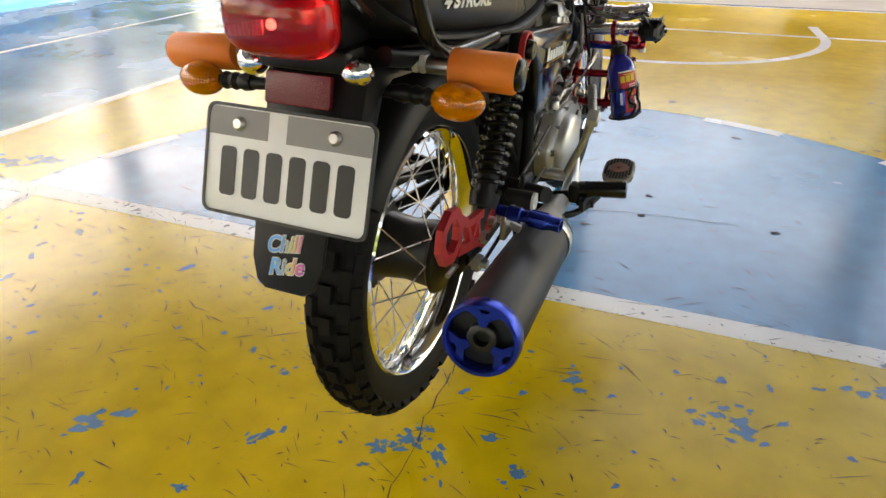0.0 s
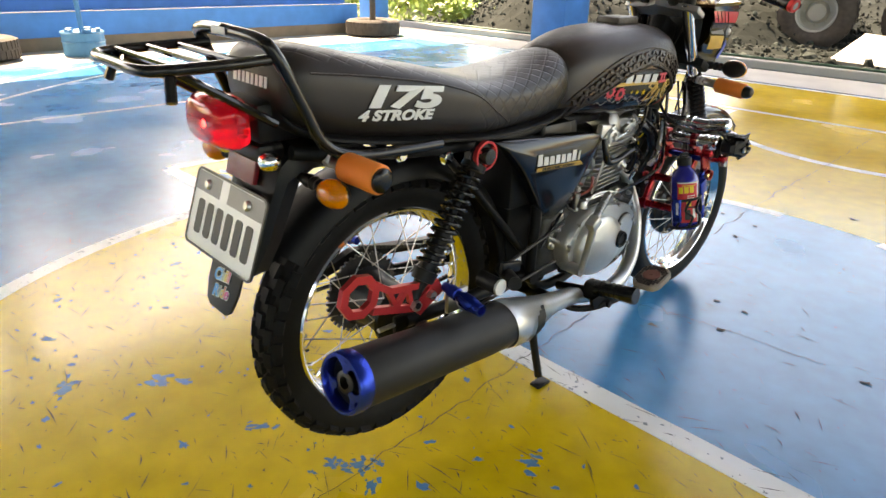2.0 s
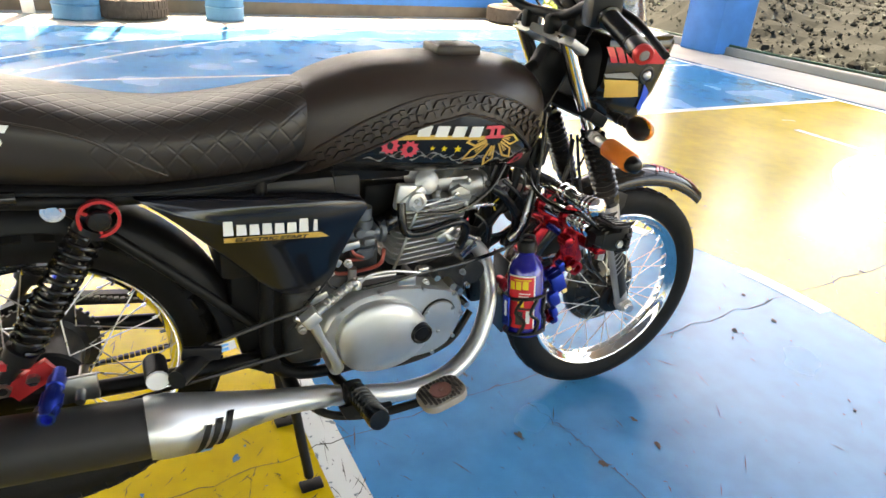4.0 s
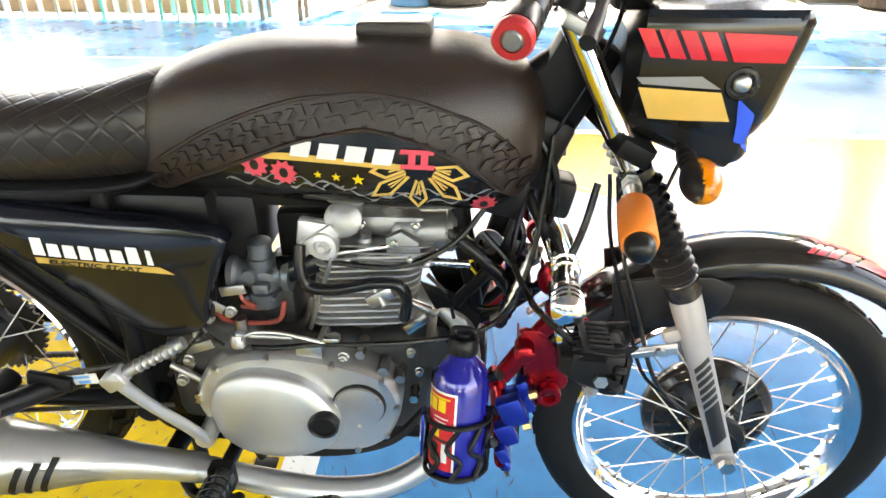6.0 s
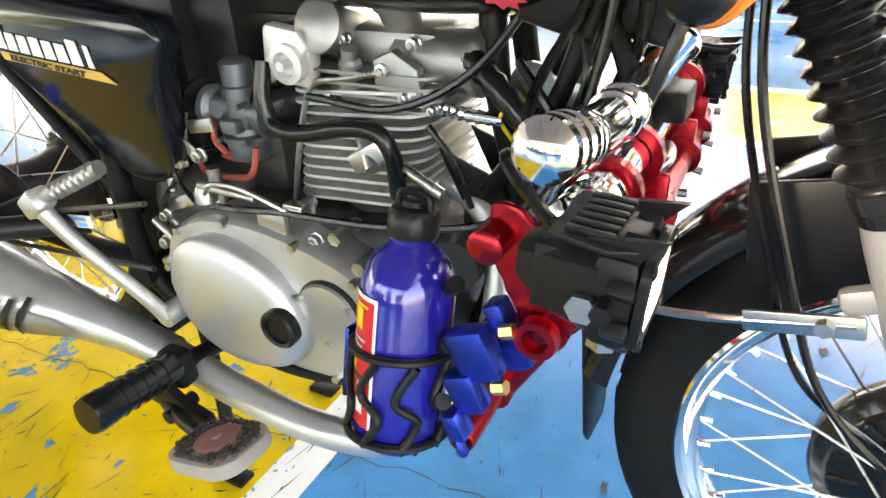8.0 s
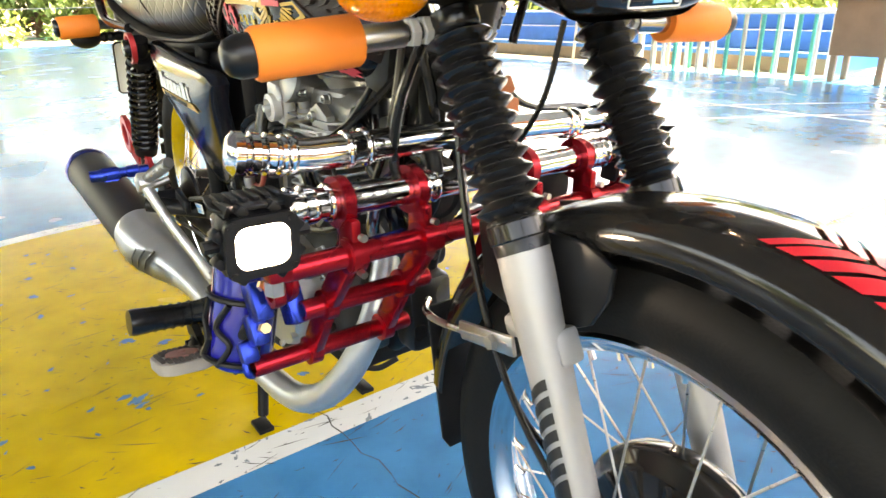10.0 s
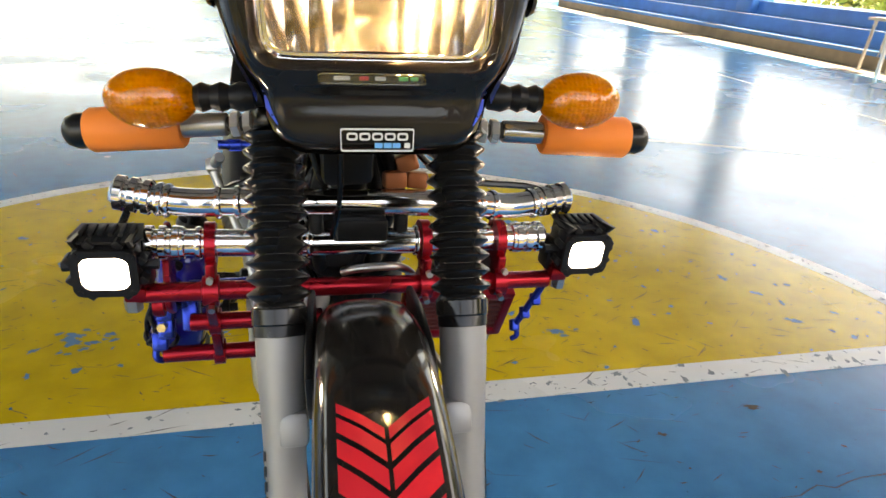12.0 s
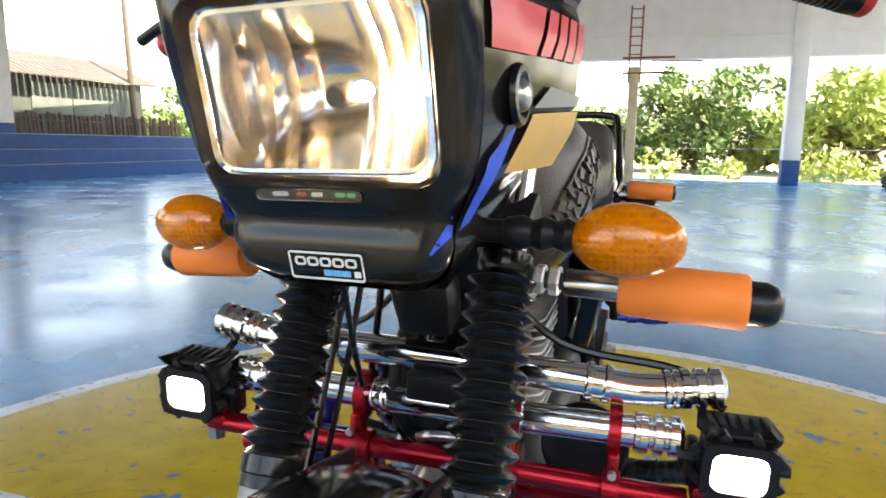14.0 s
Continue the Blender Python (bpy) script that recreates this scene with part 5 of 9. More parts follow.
for a, n in ((-172, 0.066), (-143, 0.082), (-94, 0.072), (-46, 0.078), (-14, 0.066)):
    c, s = math.cos(radians(a)), math.sin(radians(a))
    for sg in (-1, 1):
        at = lambda u, w: (cy + c * u - s * w * sg, cz + s * u + c * w * sg)
        on_flank(bm, [at(0.019, 0.0045), at(n * 0.70, 0.0125), at(n, 0), at(n - 0.008, 0), at(n * 0.68, 0.0085), at(0.021, 0.001)], tank_x, 0.0024)
        on_flank(bm, [at(0.022, 0.0), at(n * 0.6, 0.0035), at(n * 0.62, 0.0015), at(0.024, -0.001)], tank_x, 0.0022)
pieces("ray_print", bm, "gold_ink", tank)
bm = B()
for y, z, r in ((0.627, 0.834, 0.0055), (0.651, 0.832, 0.0065), (0.680, 0.830, 0.0085)):
    on_flank(bm, [(y + (r if i % 2 == 0 else r * 0.42) * math.sin(i * math.pi / 5), z + (r if i % 2 == 0 else r * 0.42) * math.cos(i * math.pi / 5)) for i in range(10)], tank_x, 0.0026)
pieces("star_print", bm, "yellow_ink", tank, "small yellow star")
bm, bm2 = B(), B()
for y, z in ((0.542, 0.843), (0.581, 0.834), (0.843, 0.785)):
    on_flank(bm, [(y + (0.019 if i % 2 == 0 else 0.014) * math.cos(i * math.pi / 10), z + (0.019 if i % 2 == 0 else 0.014) * math.sin(i * math.pi / 10)) for i in range(20)], tank_x, 0.0034)
    on_flank(bm2, [(y + 0.006 * math.cos(i), z + 0.0075 * math.sin(i)) for i in np.linspace(0, 5.65, 10)], tank_x, 0.0042)
pieces("burst_sticker", bm, "pink_ink", tank, "pink-red burst sticker")
pieces("burst_hole", bm2, "ink", tank, "dark centre of the burst")
bm = B()
for k in range(16):
    y, z = 0.50 + 0.022 * k + rt.uniform(-0.006, 0.006), 0.815 - 0.0012 * k + rt.uniform(-0.018, 0.016)
    pts = [(y + u, z + 0.005 * math.sin(u * 160 + k)) for u in np.linspace(0, 0.045, 9)]
    on_flank(bm, pts + [(u, w - 0.0022 - 0.0018 * math.sin(u * 300)) for u, w in reversed(pts)], tank_x, 0.0010)
stuff(part("wave_print", bm, "grey_ink", tank), "grey wavy brush streaks")
on_flank = plain_flank
bm = B()
box(bm, (0.07, 0.10, 0.022), pose(0, 0.715, 0.978), 0.006)
part("filler_cap", bm, "leather", tank, "black leather-covered filler cap")

# ---- side panels ----
PANEL = [(0.095, 0.768), (0.30, 0.750), (0.480, 0.727), (0.470, 0.680), (0.440, 0.600), (0.425, 0.552), (0.376, 0.526), (0.320, 0.538), (0.262, 0.602), (0.205, 0.668), (0.140, 0.735)]
panel_x = lambda y, z: 0.148 - 0.12 * (y - 0.30) ** 2 - 0.5 * max(0.0, z - 0.74) - 0.22 * max(0.0, 0.69 - z)
bm = B()
pc = (0.33, 0.67)
outline = [(v[0], v[1]) for v in smooth_path([(y, z, 0) for y, z in PANEL + PANEL[:1]], 3)][:-1]
rings = []
for f, d in ((1.0, -0.03), (1.0, -0.005), (0.985, -0.001), (0.96, 0.0), (0.8, 0.0015), (0.6, 0.003), (0.4, 0.0036), (0.2, 0.0039)):
    rings.append([bm.verts.new((panel_x(pc[0] + (y - pc[0]) * f, pc[1] + (z - pc[1]) * f) + d, pc[0] + (y - pc[0]) * f, pc[1] + (z - pc[1]) * f)) for y, z in outline])
tip = bm.verts.new((panel_x(*pc) + 0.004, *pc))
for i in range(len(outline)):
    j = (i + 1) % len(outline)
    for p, q in zip(rings, rings[1:]):
        bm.faces.new((p[i], p[j], q[j], q[i]))
    bm.faces.new((rings[-1][i], rings[-1][j], tip))
panel = part("side_panel", bm, "gloss_navy", bike, "gloss dark blue-black side panel", True, 50)
mirror_x(panel)
bm = B()
for k, h in enumerate((0.027, 0.020, 0.020, 0.021, 0.020, 0.020, 0.027, 0.024)):
    y, z = 0.232 + k * 0.0218, 0.7035 - k * 0.0018
    w = 0.017 if k not in (7,) else 0.008
    on_flank(bm, [(y - w / 2, z - 0.009), (y + w / 2, z - 0.0102), (y + w / 2 - 0.001, z - 0.0102 + h), (y - w / 2 + 0.001, z - 0.009 + h)], panel_x, 0.0062)
pieces("print_block", bm, "white_ink", panel, "white print block")
bm = B()
on_flank(bm, [(0.224, 0.690), (0.395, 0.677), (0.412, 0.664), (0.224, 0.680)], panel_x, 0.0060)
part("gold_stripe", bm, "gold_ink", panel, "gold stripe below the print")
letters_on("start_print", "ELECTRIC START", 0.0098, 0.305, 0.6785, -5.0, panel_x, "ink", panel, 0.13, 0.2, 0.0003, 0.0072)
bm = B()
box(bm, (0.17, 0.23, 0.20), pose(0, 0.335, 0.66), 0.02)
box(bm, (0.12, 0.14, 0.12), pose(0, 0.44, 0.69), 0.02)
part("air_box", bm, "black", bike)

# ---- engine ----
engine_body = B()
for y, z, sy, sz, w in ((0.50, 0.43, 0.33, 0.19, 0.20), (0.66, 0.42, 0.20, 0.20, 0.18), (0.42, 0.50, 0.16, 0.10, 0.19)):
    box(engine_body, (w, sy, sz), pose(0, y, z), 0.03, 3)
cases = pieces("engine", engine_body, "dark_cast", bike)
engine = tagged(cases[0], "bare aluminium single-cylinder engine")
for ob in cases[1:]:
    ob.name, ob.parent = "crankcase", engine
EGG = [(0.396, 0.440), (0.422, 0.484), (0.478, 0.514), (0.560, 0.520), (0.640, 0.506), (0.700, 0.482), (0.722, 0.440), (0.715, 0.390), (0.690, 0.348), (0.640, 0.328), (0.570, 0.328), (0.490, 0.338), (0.428, 0.360), (0.400, 0.400)]
egg = [(v[0], v[1]) for v in smooth_path([(y, z, 0) for y, z in EGG + EGG[:1]], 4)][:-1]


def domed(bm, outline, x0, x1, bulge, m=None, steps=((1.0, 0.0), (1.0, 0.72), (0.985, 0.88), (0.95, 1.0))):
    """A cast cover of the outline (y, z), from x0 out to x1, slightly domed."""
    cy, cz = sum(p[0] for p in outline) / len(outline), sum(p[1] for p in outline) / len(outline)
    rings = [[bm.verts.new((x0 + (x1 - x0) * d, cy + (y - cy) * f, cz + (z - cz) * f)) for y, z in outline] for f, d in steps]
    for f, d in ((0.7, 0.5), (0.4, 0.85)):
        rings.append([bm.verts.new((x1 + bulge * d, cy + (y - cy) * f, cz + (z - cz) * f)) for y, z in outline])
    tip = bm.verts.new((x1 + bulge, cy, cz))
    n = len(outline)
    for p, q in zip(rings, rings[1:]):
        for i in range(n):
            bm.faces.new((p[i], p[(i + 1) % n], q[(i + 1) % n], q[i]))
    for i in range(n):
        bm.faces.new((rings[-1][i], rings[-1][(i + 1) % n], tip))
    return bm


bm = B()
domed(bm, egg, 0.09, 0.142, 0.004)
part("crankcase_cover", bm, "silver", engine, "rough cast crankcase cover")
bm = B()
DISC = [(0.424, 0.425), (0.440, 0.468), (0.478, 0.495), (0.528, 0.500), (0.578, 0.484), (0.612, 0.452), (0.630, 0.415), (0.622, 0.372), (0.585, 0.342), (0.530, 0.330), (0.475, 0.340), (0.437, 0.372)]
domed(bm, [(v[0], v[1]) for v in smooth_path([(y, z, 0) for y, z in DISC + DISC[:1]], 4)][:-1], 0.13, 0.164, 0.012)
part("clutch_cover", bm, "silver", engine, "silver painted clutch cover")
bm = B()
domed(bm, [(y, z) for y, z in circle(0.0425, 28, 0.657, 0.432)], 0.13, 0.1485, 0.0)
part("cover_gasket", bm, "ink", engine)
bm = B()
domed(bm, [(y, z) for y, z in circle(0.040, 28, 0.657, 0.432)], 0.13, 0.152, 0.002)
for a in (0.5, 2.6, 4.7):
    rod(bm, (0.150, 0.657 + 0.036 * math.cos(a), 0.432 + 0.036 * math.sin(a)), (0.158, 0.657 + 0.036 * math.cos(a), 0.432 + 0.036 * math.sin(a)), 0.004, seg=8)
part("filter_cover", bm, "silver", engine, "small round silver cover")
bm = B()
lathe(bm, [(0.024, -0.006), (0.024, 0.006), (0.021, 0.009), (0.018, 0.007), (0.017, 0.003), (0, 0.003)], Matrix.Translation((0.1705, 0.606, 0.415)) @ pose(0, 0, 0, 0, 90, 0), 24)
part("oil_plug", bm, "black", engine, "black round plug in the cover")
bm = B()
for y, z in egg[::5]:
    rod(bm, (0.135, y + (0.57 - y) * 0.05, z + (0.43 - z) * 0.05), (0.148, y + (0.57 - y) * 0.05, z + (0.43 - z) * 0.05), 0.005, seg=6)
rod(bm, (0.10, 0.475, 0.505), (0.10, 0.475, 0.56), 0.009)
lathe(bm, [(0, 0), (0.013, 0), (0.013, 0.012), (0.009, 0.02), (0, 0.02)], pose(0.12, 0.475, 0.525), 10)
for y, z in ((0.72, 0.47), (0.74, 0.43), (0.60, 0.53), (0.66, 0.515)):
    rod(bm, (0.08, y, z), (0.125, y, z), 0.008, seg=6)
pieces("bolt", bm, "steel", engine)
bm = B()
for k in range(11):
    z = 0.492 + k * 0.0122
    y0 = 0.655 + k * 0.0022
    wy, wx = (0.165, 0.155) if k < 9 else (0.175, 0.165)
    prism(bm, [(u + 0.0, v + y0) for u, v in rounded(wx, wy, 0.028, 4)], 0.0034, pose(0, 0, z, 4, 0, 0) @ Matrix.Identity(4))
pieces("cooling_fin", bm, "fin", engine)
bm = B()
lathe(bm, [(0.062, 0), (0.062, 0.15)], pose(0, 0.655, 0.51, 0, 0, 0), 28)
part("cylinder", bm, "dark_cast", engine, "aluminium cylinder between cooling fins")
bm = B()
box(bm, (0.125, 0.145, 0.04), pose(0, 0.690, 0.660), 0.010, 2)
for k in range(4):
    prism(bm, [(u, v + 0.685) for u, v in rounded(0.166, 0.172, 0.025, 3)], 0.003, pose(0, 0, 0.648 + k * 0.011))
box(bm, (0.115, 0.135, 0.036), pose(0, 0.690, 0.702), 0.012, 2)
lathe(bm, [(0, -0.05), (0.026, -0.05), (0.030, -0.044), (0.030, 0.030), (0.033, 0.032), (0.033, 0.040), (0.027, 0.046), (0, 0.048)], Matrix.Translation((0.035, 0.756, 0.690)) @ pose(0, 0, 0, -90, 0, 0), 24)
lathe(bm, [(0, -0.035), (0.022, -0.035), (0.024, -0.03), (0.024, 0.03), (0.027, 0.032), (0.027, 0.038), (0.020, 0.042), (0, 0.043)], Matrix.Translation((0.045, 0.640, 0.712)) @ pose(0, 0, 0, 0, 70, 0), 24)
lathe(bm, [(0, -0.03), (0.018, -0.03), (0.020, 0.02), (0.023, 0.022), (0.023, 0.028), (0.016, 0.034), (0, 0.035)], Matrix.Translation((0.030, 0.705, 0.726)) @ pose(0, 0, 0, 0, 30, 0), 20)
lathe(bm, [(0.0, 0.0), (0.012, 0.0), (0.012, 0.036), (0.0085, 0.040), (0.0085, 0.050), (0, 0.052)], span((0.066, 0.662, 0.655), (0.074, 0.671, 0.708)), 16)
prism(bm, [(0.700, 0.668), (0.730, 0.655), (0.752, 0.664), (0.748, 0.690), (0.722, 0.706), (0.700, 0.696)], 0.014, Matrix.Translation((0.066, 0, 0)) @ Matrix(((0, 0, 1, 0), (1, 0, 0, 0), (0, 1, 0, 0), (0, 0, 0, 1))), 0.003)
pieces("cylinder_head", bm, "cast", engine, "cast cylinder head piece")
bm = B()
for x, y, z, r in ((0.078, 0.712, 0.687, 0.010), (0.072, 0.743, 0.712, 0.008), (0.070, 0.665, 0.712, 0.007), (0.082, 0.735, 0.664, 0.006), (0.074, 0.642, 0.655, 0.006), (0.074, 0.760, 0.652, 0.006), (0.120, 0.474, 0.532, 0.009), (0.105, 0.464, 0.575, 0.010), (0.110, 0.367, 0.441, 0.011), (0.112, 0.385, 0.485, 0.009), (0.120, 0.633, 0.507, 0.010), (0.112, 0.620, 0.538, 0.010), (0.125, 0.691, 0.479, 0.008), (0.090, 0.721, 0.573, 0.007), (0.100, 0.400, 0.540, 0.008), (0.104, 0.430, 0.560, 0.007), (0.100, 0.735, 0.505, 0.008), (0.102, 0.748, 0.470, 0.008), (0.098, 0.412, 0.420, 0.009)):
    lathe(bm, [(0, 0.012), (r * 0.5, 0.012), (r * 0.55, 0.009), (r, 0.008), (r, 0.001), (r * 1.25, 0.0), (r * 1.25, -0.003), (0, -0.003)], Matrix.Translation((x, y, z)) @ pose(0, 0, 0, 0, 90, 0) @ Matrix.Diagonal((0.75, 0.75, 0.9, 1)), 8)
pieces("engine_bolt", bm, "steel", engine)
bm = B()
tube(bm, [(0.080, 0.576, 0.530), (0.084, 0.594, 0.585), (0.084, 0.611, 0.636), (0.083, 0.622, 0.662), (0.082, 0.636, 0.671), (0.080, 0.664, 0.675), (0.082, 0.710, 0.685)], 0.0034, 8, 5)
tube(bm, [(0.125, 0.475, 0.528), (0.130, 0.495, 0.552), (0.130, 0.520, 0.557), (0.132, 0.555, 0.556), (0.135, 0.612, 0.544)], 0.0030, 8, 5)
pieces("oil_line", bm, "steel", engine, "thin steel oil line")
bm = B()
spring = smooth_path([(0.072, 0.719, 0.666), (0.068, 0.744, 0.656), (0.062, 0.778, 0.648), (0.058, 0.824, 0.644)], 10)
tube(bm, [p for p in spring], [0.0075 if i % 2 else 0.0058 for i in range(len(spring))], 10, 1)
part("sprung_hose", bm, "chrome", engine, "chrome sprung hose")
bm = B()
tube(bm, [(0.095, 0.578, 0.690), (0.105, 0.578, 0.655), (0.108, 0.588, 0.628), (0.110, 0.625, 0.624), (0.110, 0.686, 0.637), (0.108, 0.719, 0.634), (0.105, 0.731, 0.610), (0.092, 0.725, 0.565)], 0.0092, 10, 6)
part("breather_hose", bm, "boot", engine, "thick black rubber breather hose")
bm = B()
box(bm, (0.014, 0.045, 0.022), pose(0.088, 0.69, 0.60, 30), 0.004)
rod(bm, (0.07, 0.67, 0.625), (0.095, 0.70, 0.59), 0.009)
part("spark_plug_cap", bm, "steel", engine)
# carburettor
bm = B()
CB = Matrix.Translation((0.066, 0.508, 0.560))
lathe(bm, [(0, 0), (0.010, 0), (0.011, 0.004), (0.018, 0.005), (0.024, 0.009), (0.026, 0.016), (0.026, 0.028), (0.029, 0.030), (0.029, 0.036), (0.022, 0.038), (0.020, 0.060)], CB, 24)
lathe(bm, [(0.020, 0.070), (0.021, 0.092), (0.018, 0.094), (0.018, 0.118), (0.012, 0.122), (0, 0.122)], CB, 24)
box(bm, (0.042, 0.046, 0.030), CB @ Matrix.Translation((0, 0, 0.060)), 0.006, 2)
lathe(bm, [(0.014, -0.050), (0.026, -0.050), (0.027, -0.040), (0.021, -0.034), (0.020, 0.030), (0.026, 0.034), (0.027, 0.044), (0.014, 0.044)], CB @ Matrix.Translation((0, 0, 0.062)) @ pose(0, 0, 0, -90, 0, 0), 24)
box(bm, (0.016, 0.024, 0.016), CB @ Matrix.Translation((0.026, 0.004, 0.052)), 0.003)
lathe(bm, [(0, 0.008), (0.010, 0.008), (0.012, 0.004), (0.012, 0)], CB @ Matrix.Translation((0.020, -0.014, 0.070)) @ pose(0, 0, 0, 0, 90, 0), 16)
for y, z in ((0.020, 0.033), (-0.020, 0.033), (0.018, 0.075), (-0.004, 0.045)):
    rod(bm, CB @ Vector((0.014, y, z)), CB @ Vector((0.029, y, z)), 0.0035, seg=8)
part("carburettor", bm, mat("grey_zinc_casting", (0.13, 0.145, 0.16), 0.45, 0.7, 0.2, 60.0), engine, "grey zinc carburettor")
bm = B()
tube(bm, [(0.066, 0.534, 0.628), (0.055, 0.57, 0.635), (0.03, 0.63, 0.655)], 0.022, 14)
tube(bm, [(0.066, 0.452, 0.628), (0.05, 0.42, 0.635)], 0.029, 14)
pieces("intake_rubber", bm, "boot", engine)
bm = B()
box(bm, (0.022, 0.062, 0.058), pose(0.078, 0.602, 0.694, -8), 0.008)
box(bm, (0.010, 0.070, 0.022), pose(0.090, 0.602, 0.694, 35), 0.004)
lathe(bm, [(0, 0.0), (0.020, 0), (0.020, 0.012), (0.013, 0.014), (0.011, 0.006), (0.005, 0.006), (0.005, 0.020), (0, 0.02)], Matrix.Translation((0.090, 0.612, 0.690)) @ pose(0, 0, 0, 0, 90, 0), 22)
part("air_valve", bm, "fin", engine, "cast air valve with a round cap")
bm = B()
tube(bm, [(0.085, 0.475, 0.612), (0.092, 0.480, 0.590), (0.095, 0.500, 0.578)], 0.0035, 8)
tube(bm, [(0.095, 0.545, 0.592), (0.100, 0.535, 0.560), (0.095, 0.495, 0.548), (0.088, 0.450, 0.545), (0.080, 0.430, 0.555)], 0.0042, 8, 6)
tube(bm, [(0.085, 0.520, 0.590), (0.085, 0.505, 0.570), (0.075, 0.470, 0.566)], 0.0042, 8, 6)
part("fuel_hose", bm, mat("orange_rubber_hose", (0.30, 0.055, 0.040), 0.4, 0, 0.15, 40.0), engine, "thin orange-red fuel hoses")
bm = B()
tube(bm, [(0.12, 0.48, 0.520), (0.135, 0.54, 0.533), (0.135, 0.599, 0.541), (0.135, 0.663, 0.545), (0.135, 0.737, 0.552), (0.130, 0.836, 0.572), (0.110, 0.885, 0.610), (0.085, 0.915, 0.700), (0.06, 0.93, 0.85)], 0.0042, 8, 8)
tube(bm, [(0.085, 0.62, 0.655), (0.085, 0.72, 0.652), (0.075, 0.80, 0.690), (0.055, 0.855, 0.760), (0.05, 0.90, 0.84)], 0.0042, 8, 8)
part("clutch_cable", bm, "boot", engine, "black cables looping to the steering head")
bm = B()
box(bm, (0.008, 0.040, 0.030), pose(0.130, 0.584, 0.524), 0.003)
box(bm, (0.016, 0.026, 0.014), pose(0.128, 0.620, 0.546), 0.003)
rod(bm, (0.125, 0.475, 0.548), (0.125, 0.56, 0.545), 0.005)
rod(bm, (0.10, 0.695, 0.492), (0.135, 0.695, 0.492), 0.009, seg=6)
pieces("cable_clamp", bm, "steel", engine)
bm = B()
box(bm, (0.16, 0.20, 0.03), pose(0, 0.65, 0.315), 0.008)
tube(bm, [(0.10, 0.43, 0.35), (0.14, 0.50, 0.335), (0.14, 0.60, 0.325), (0.13, 0.70, 0.345), (0.11, 0.76, 0.40)], 0.008, 8)
part("skid_tube", bm, "frame_black", engine)
# added black blocks that stand in for the shade under the tank
bm = B()
box(bm, (0.10, 0.20, 0.060), pose(0, 0.52, 0.755), 0.012)
box(bm, (0.11, 0.26, 0.040), pose(0, 0.70, 0.765), 0.012)
box(bm, (0.055, 0.075, 0.085), pose(0.0, 0.845, 0.775, -20), 0.012)
pieces("ignition_coil", bm, "black", engine)
# brackets, links and thin lines between frame and engine
bm = B()
for y, z, r, n in ((0.400, 0.500, 20, 0.050), (0.432, 0.585, -35, 0.045), (0.372, 0.455, 60, 0.040), (0.745, 0.560, 40, 0.045), (0.470, 0.610, 10, 0.040)):
    box(bm, (0.004, n, 0.016), pose(0.100, y, z, r), 0.0015)
for a, b, r in (((0.108, 0.352, 0.470), (0.112, 0.420, 0.430), 0.006), ((0.102, 0.402, 0.590), (0.106, 0.402, 0.520), 0.005), ((0.092, 0.725, 0.600), (0.092, 0.775, 0.575), 0.006)):
    rod(bm, a, b, r, seg=10)
pieces("engine_bracket", bm, "steel", engine)
bm = B()
tube(bm, [(0.095, 0.420, 0.640), (0.108, 0.410, 0.590), (0.110, 0.420, 0.540), (0.118, 0.450, 0.520)], 0.0032, 8, 6)
tube(bm, [(0.090, 0.440, 0.620), (0.104, 0.430, 0.560), (0.108, 0.380, 0.500), (0.100, 0.340, 0.440)], 0.0038, 8, 6)
tube(bm, [(0.085, 0.760, 0.640), (0.092, 0.790, 0.610), (0.080, 0.800, 0.560)], 0.0032, 8, 6)
pieces("engine_wire", bm, "boot", engine, "thin black engine wire")
# starter motor and dark parts behind the cylinder
bm = B()
rod(bm, (-0.06, 0.775, 0.485), (0.08, 0.775, 0.485), 0.03, seg=20)
box(bm, (0.12, 0.06, 0.09), pose(0, 0.52, 0.56), 0.012)
pieces("starter_motor", bm, "dark_cast", engine)

# kick lever
bm = B()
rod(bm, (0.12, 0.417, 0.378), (0.180, 0.417, 0.378), 0.015)
tube(bm, [(0.176, 0.418, 0.378), (0.190, 0.406, 0.415), (0.220, 0.372, 0.490), (0.238, 0.350, 0.545)], [0.010, 0.009, 0.0085, 0.010], 10)
box(bm, (0.026, 0.034, 0.026), pose(0.238, 0.348, 0.552, 35), 0.005)
kick = part("kick_lever", bm, "silver", bike, "folded silver kick-start lever")
bm = B()
rod(bm, (0.236, 0.352, 0.556), (0.213, 0.440, 0.598), 0.009, seg=10)
for k in range(7):
    p = Vector((0.236, 0.352, 0.556)).lerp(Vector((0.213, 0.440, 0.598)), 0.3 + 0.1 * k)
    lathe(bm, [(0.0088, -0.003), (0.0108, 0), (0.0088, 0.003)], Matrix.Translation(p) @ span((0, 0, 0), (-0.023, 0.088, 0.042)), 10)
part("kick_pedal", bm, "cast", kick, "ribbed metal foot piece")

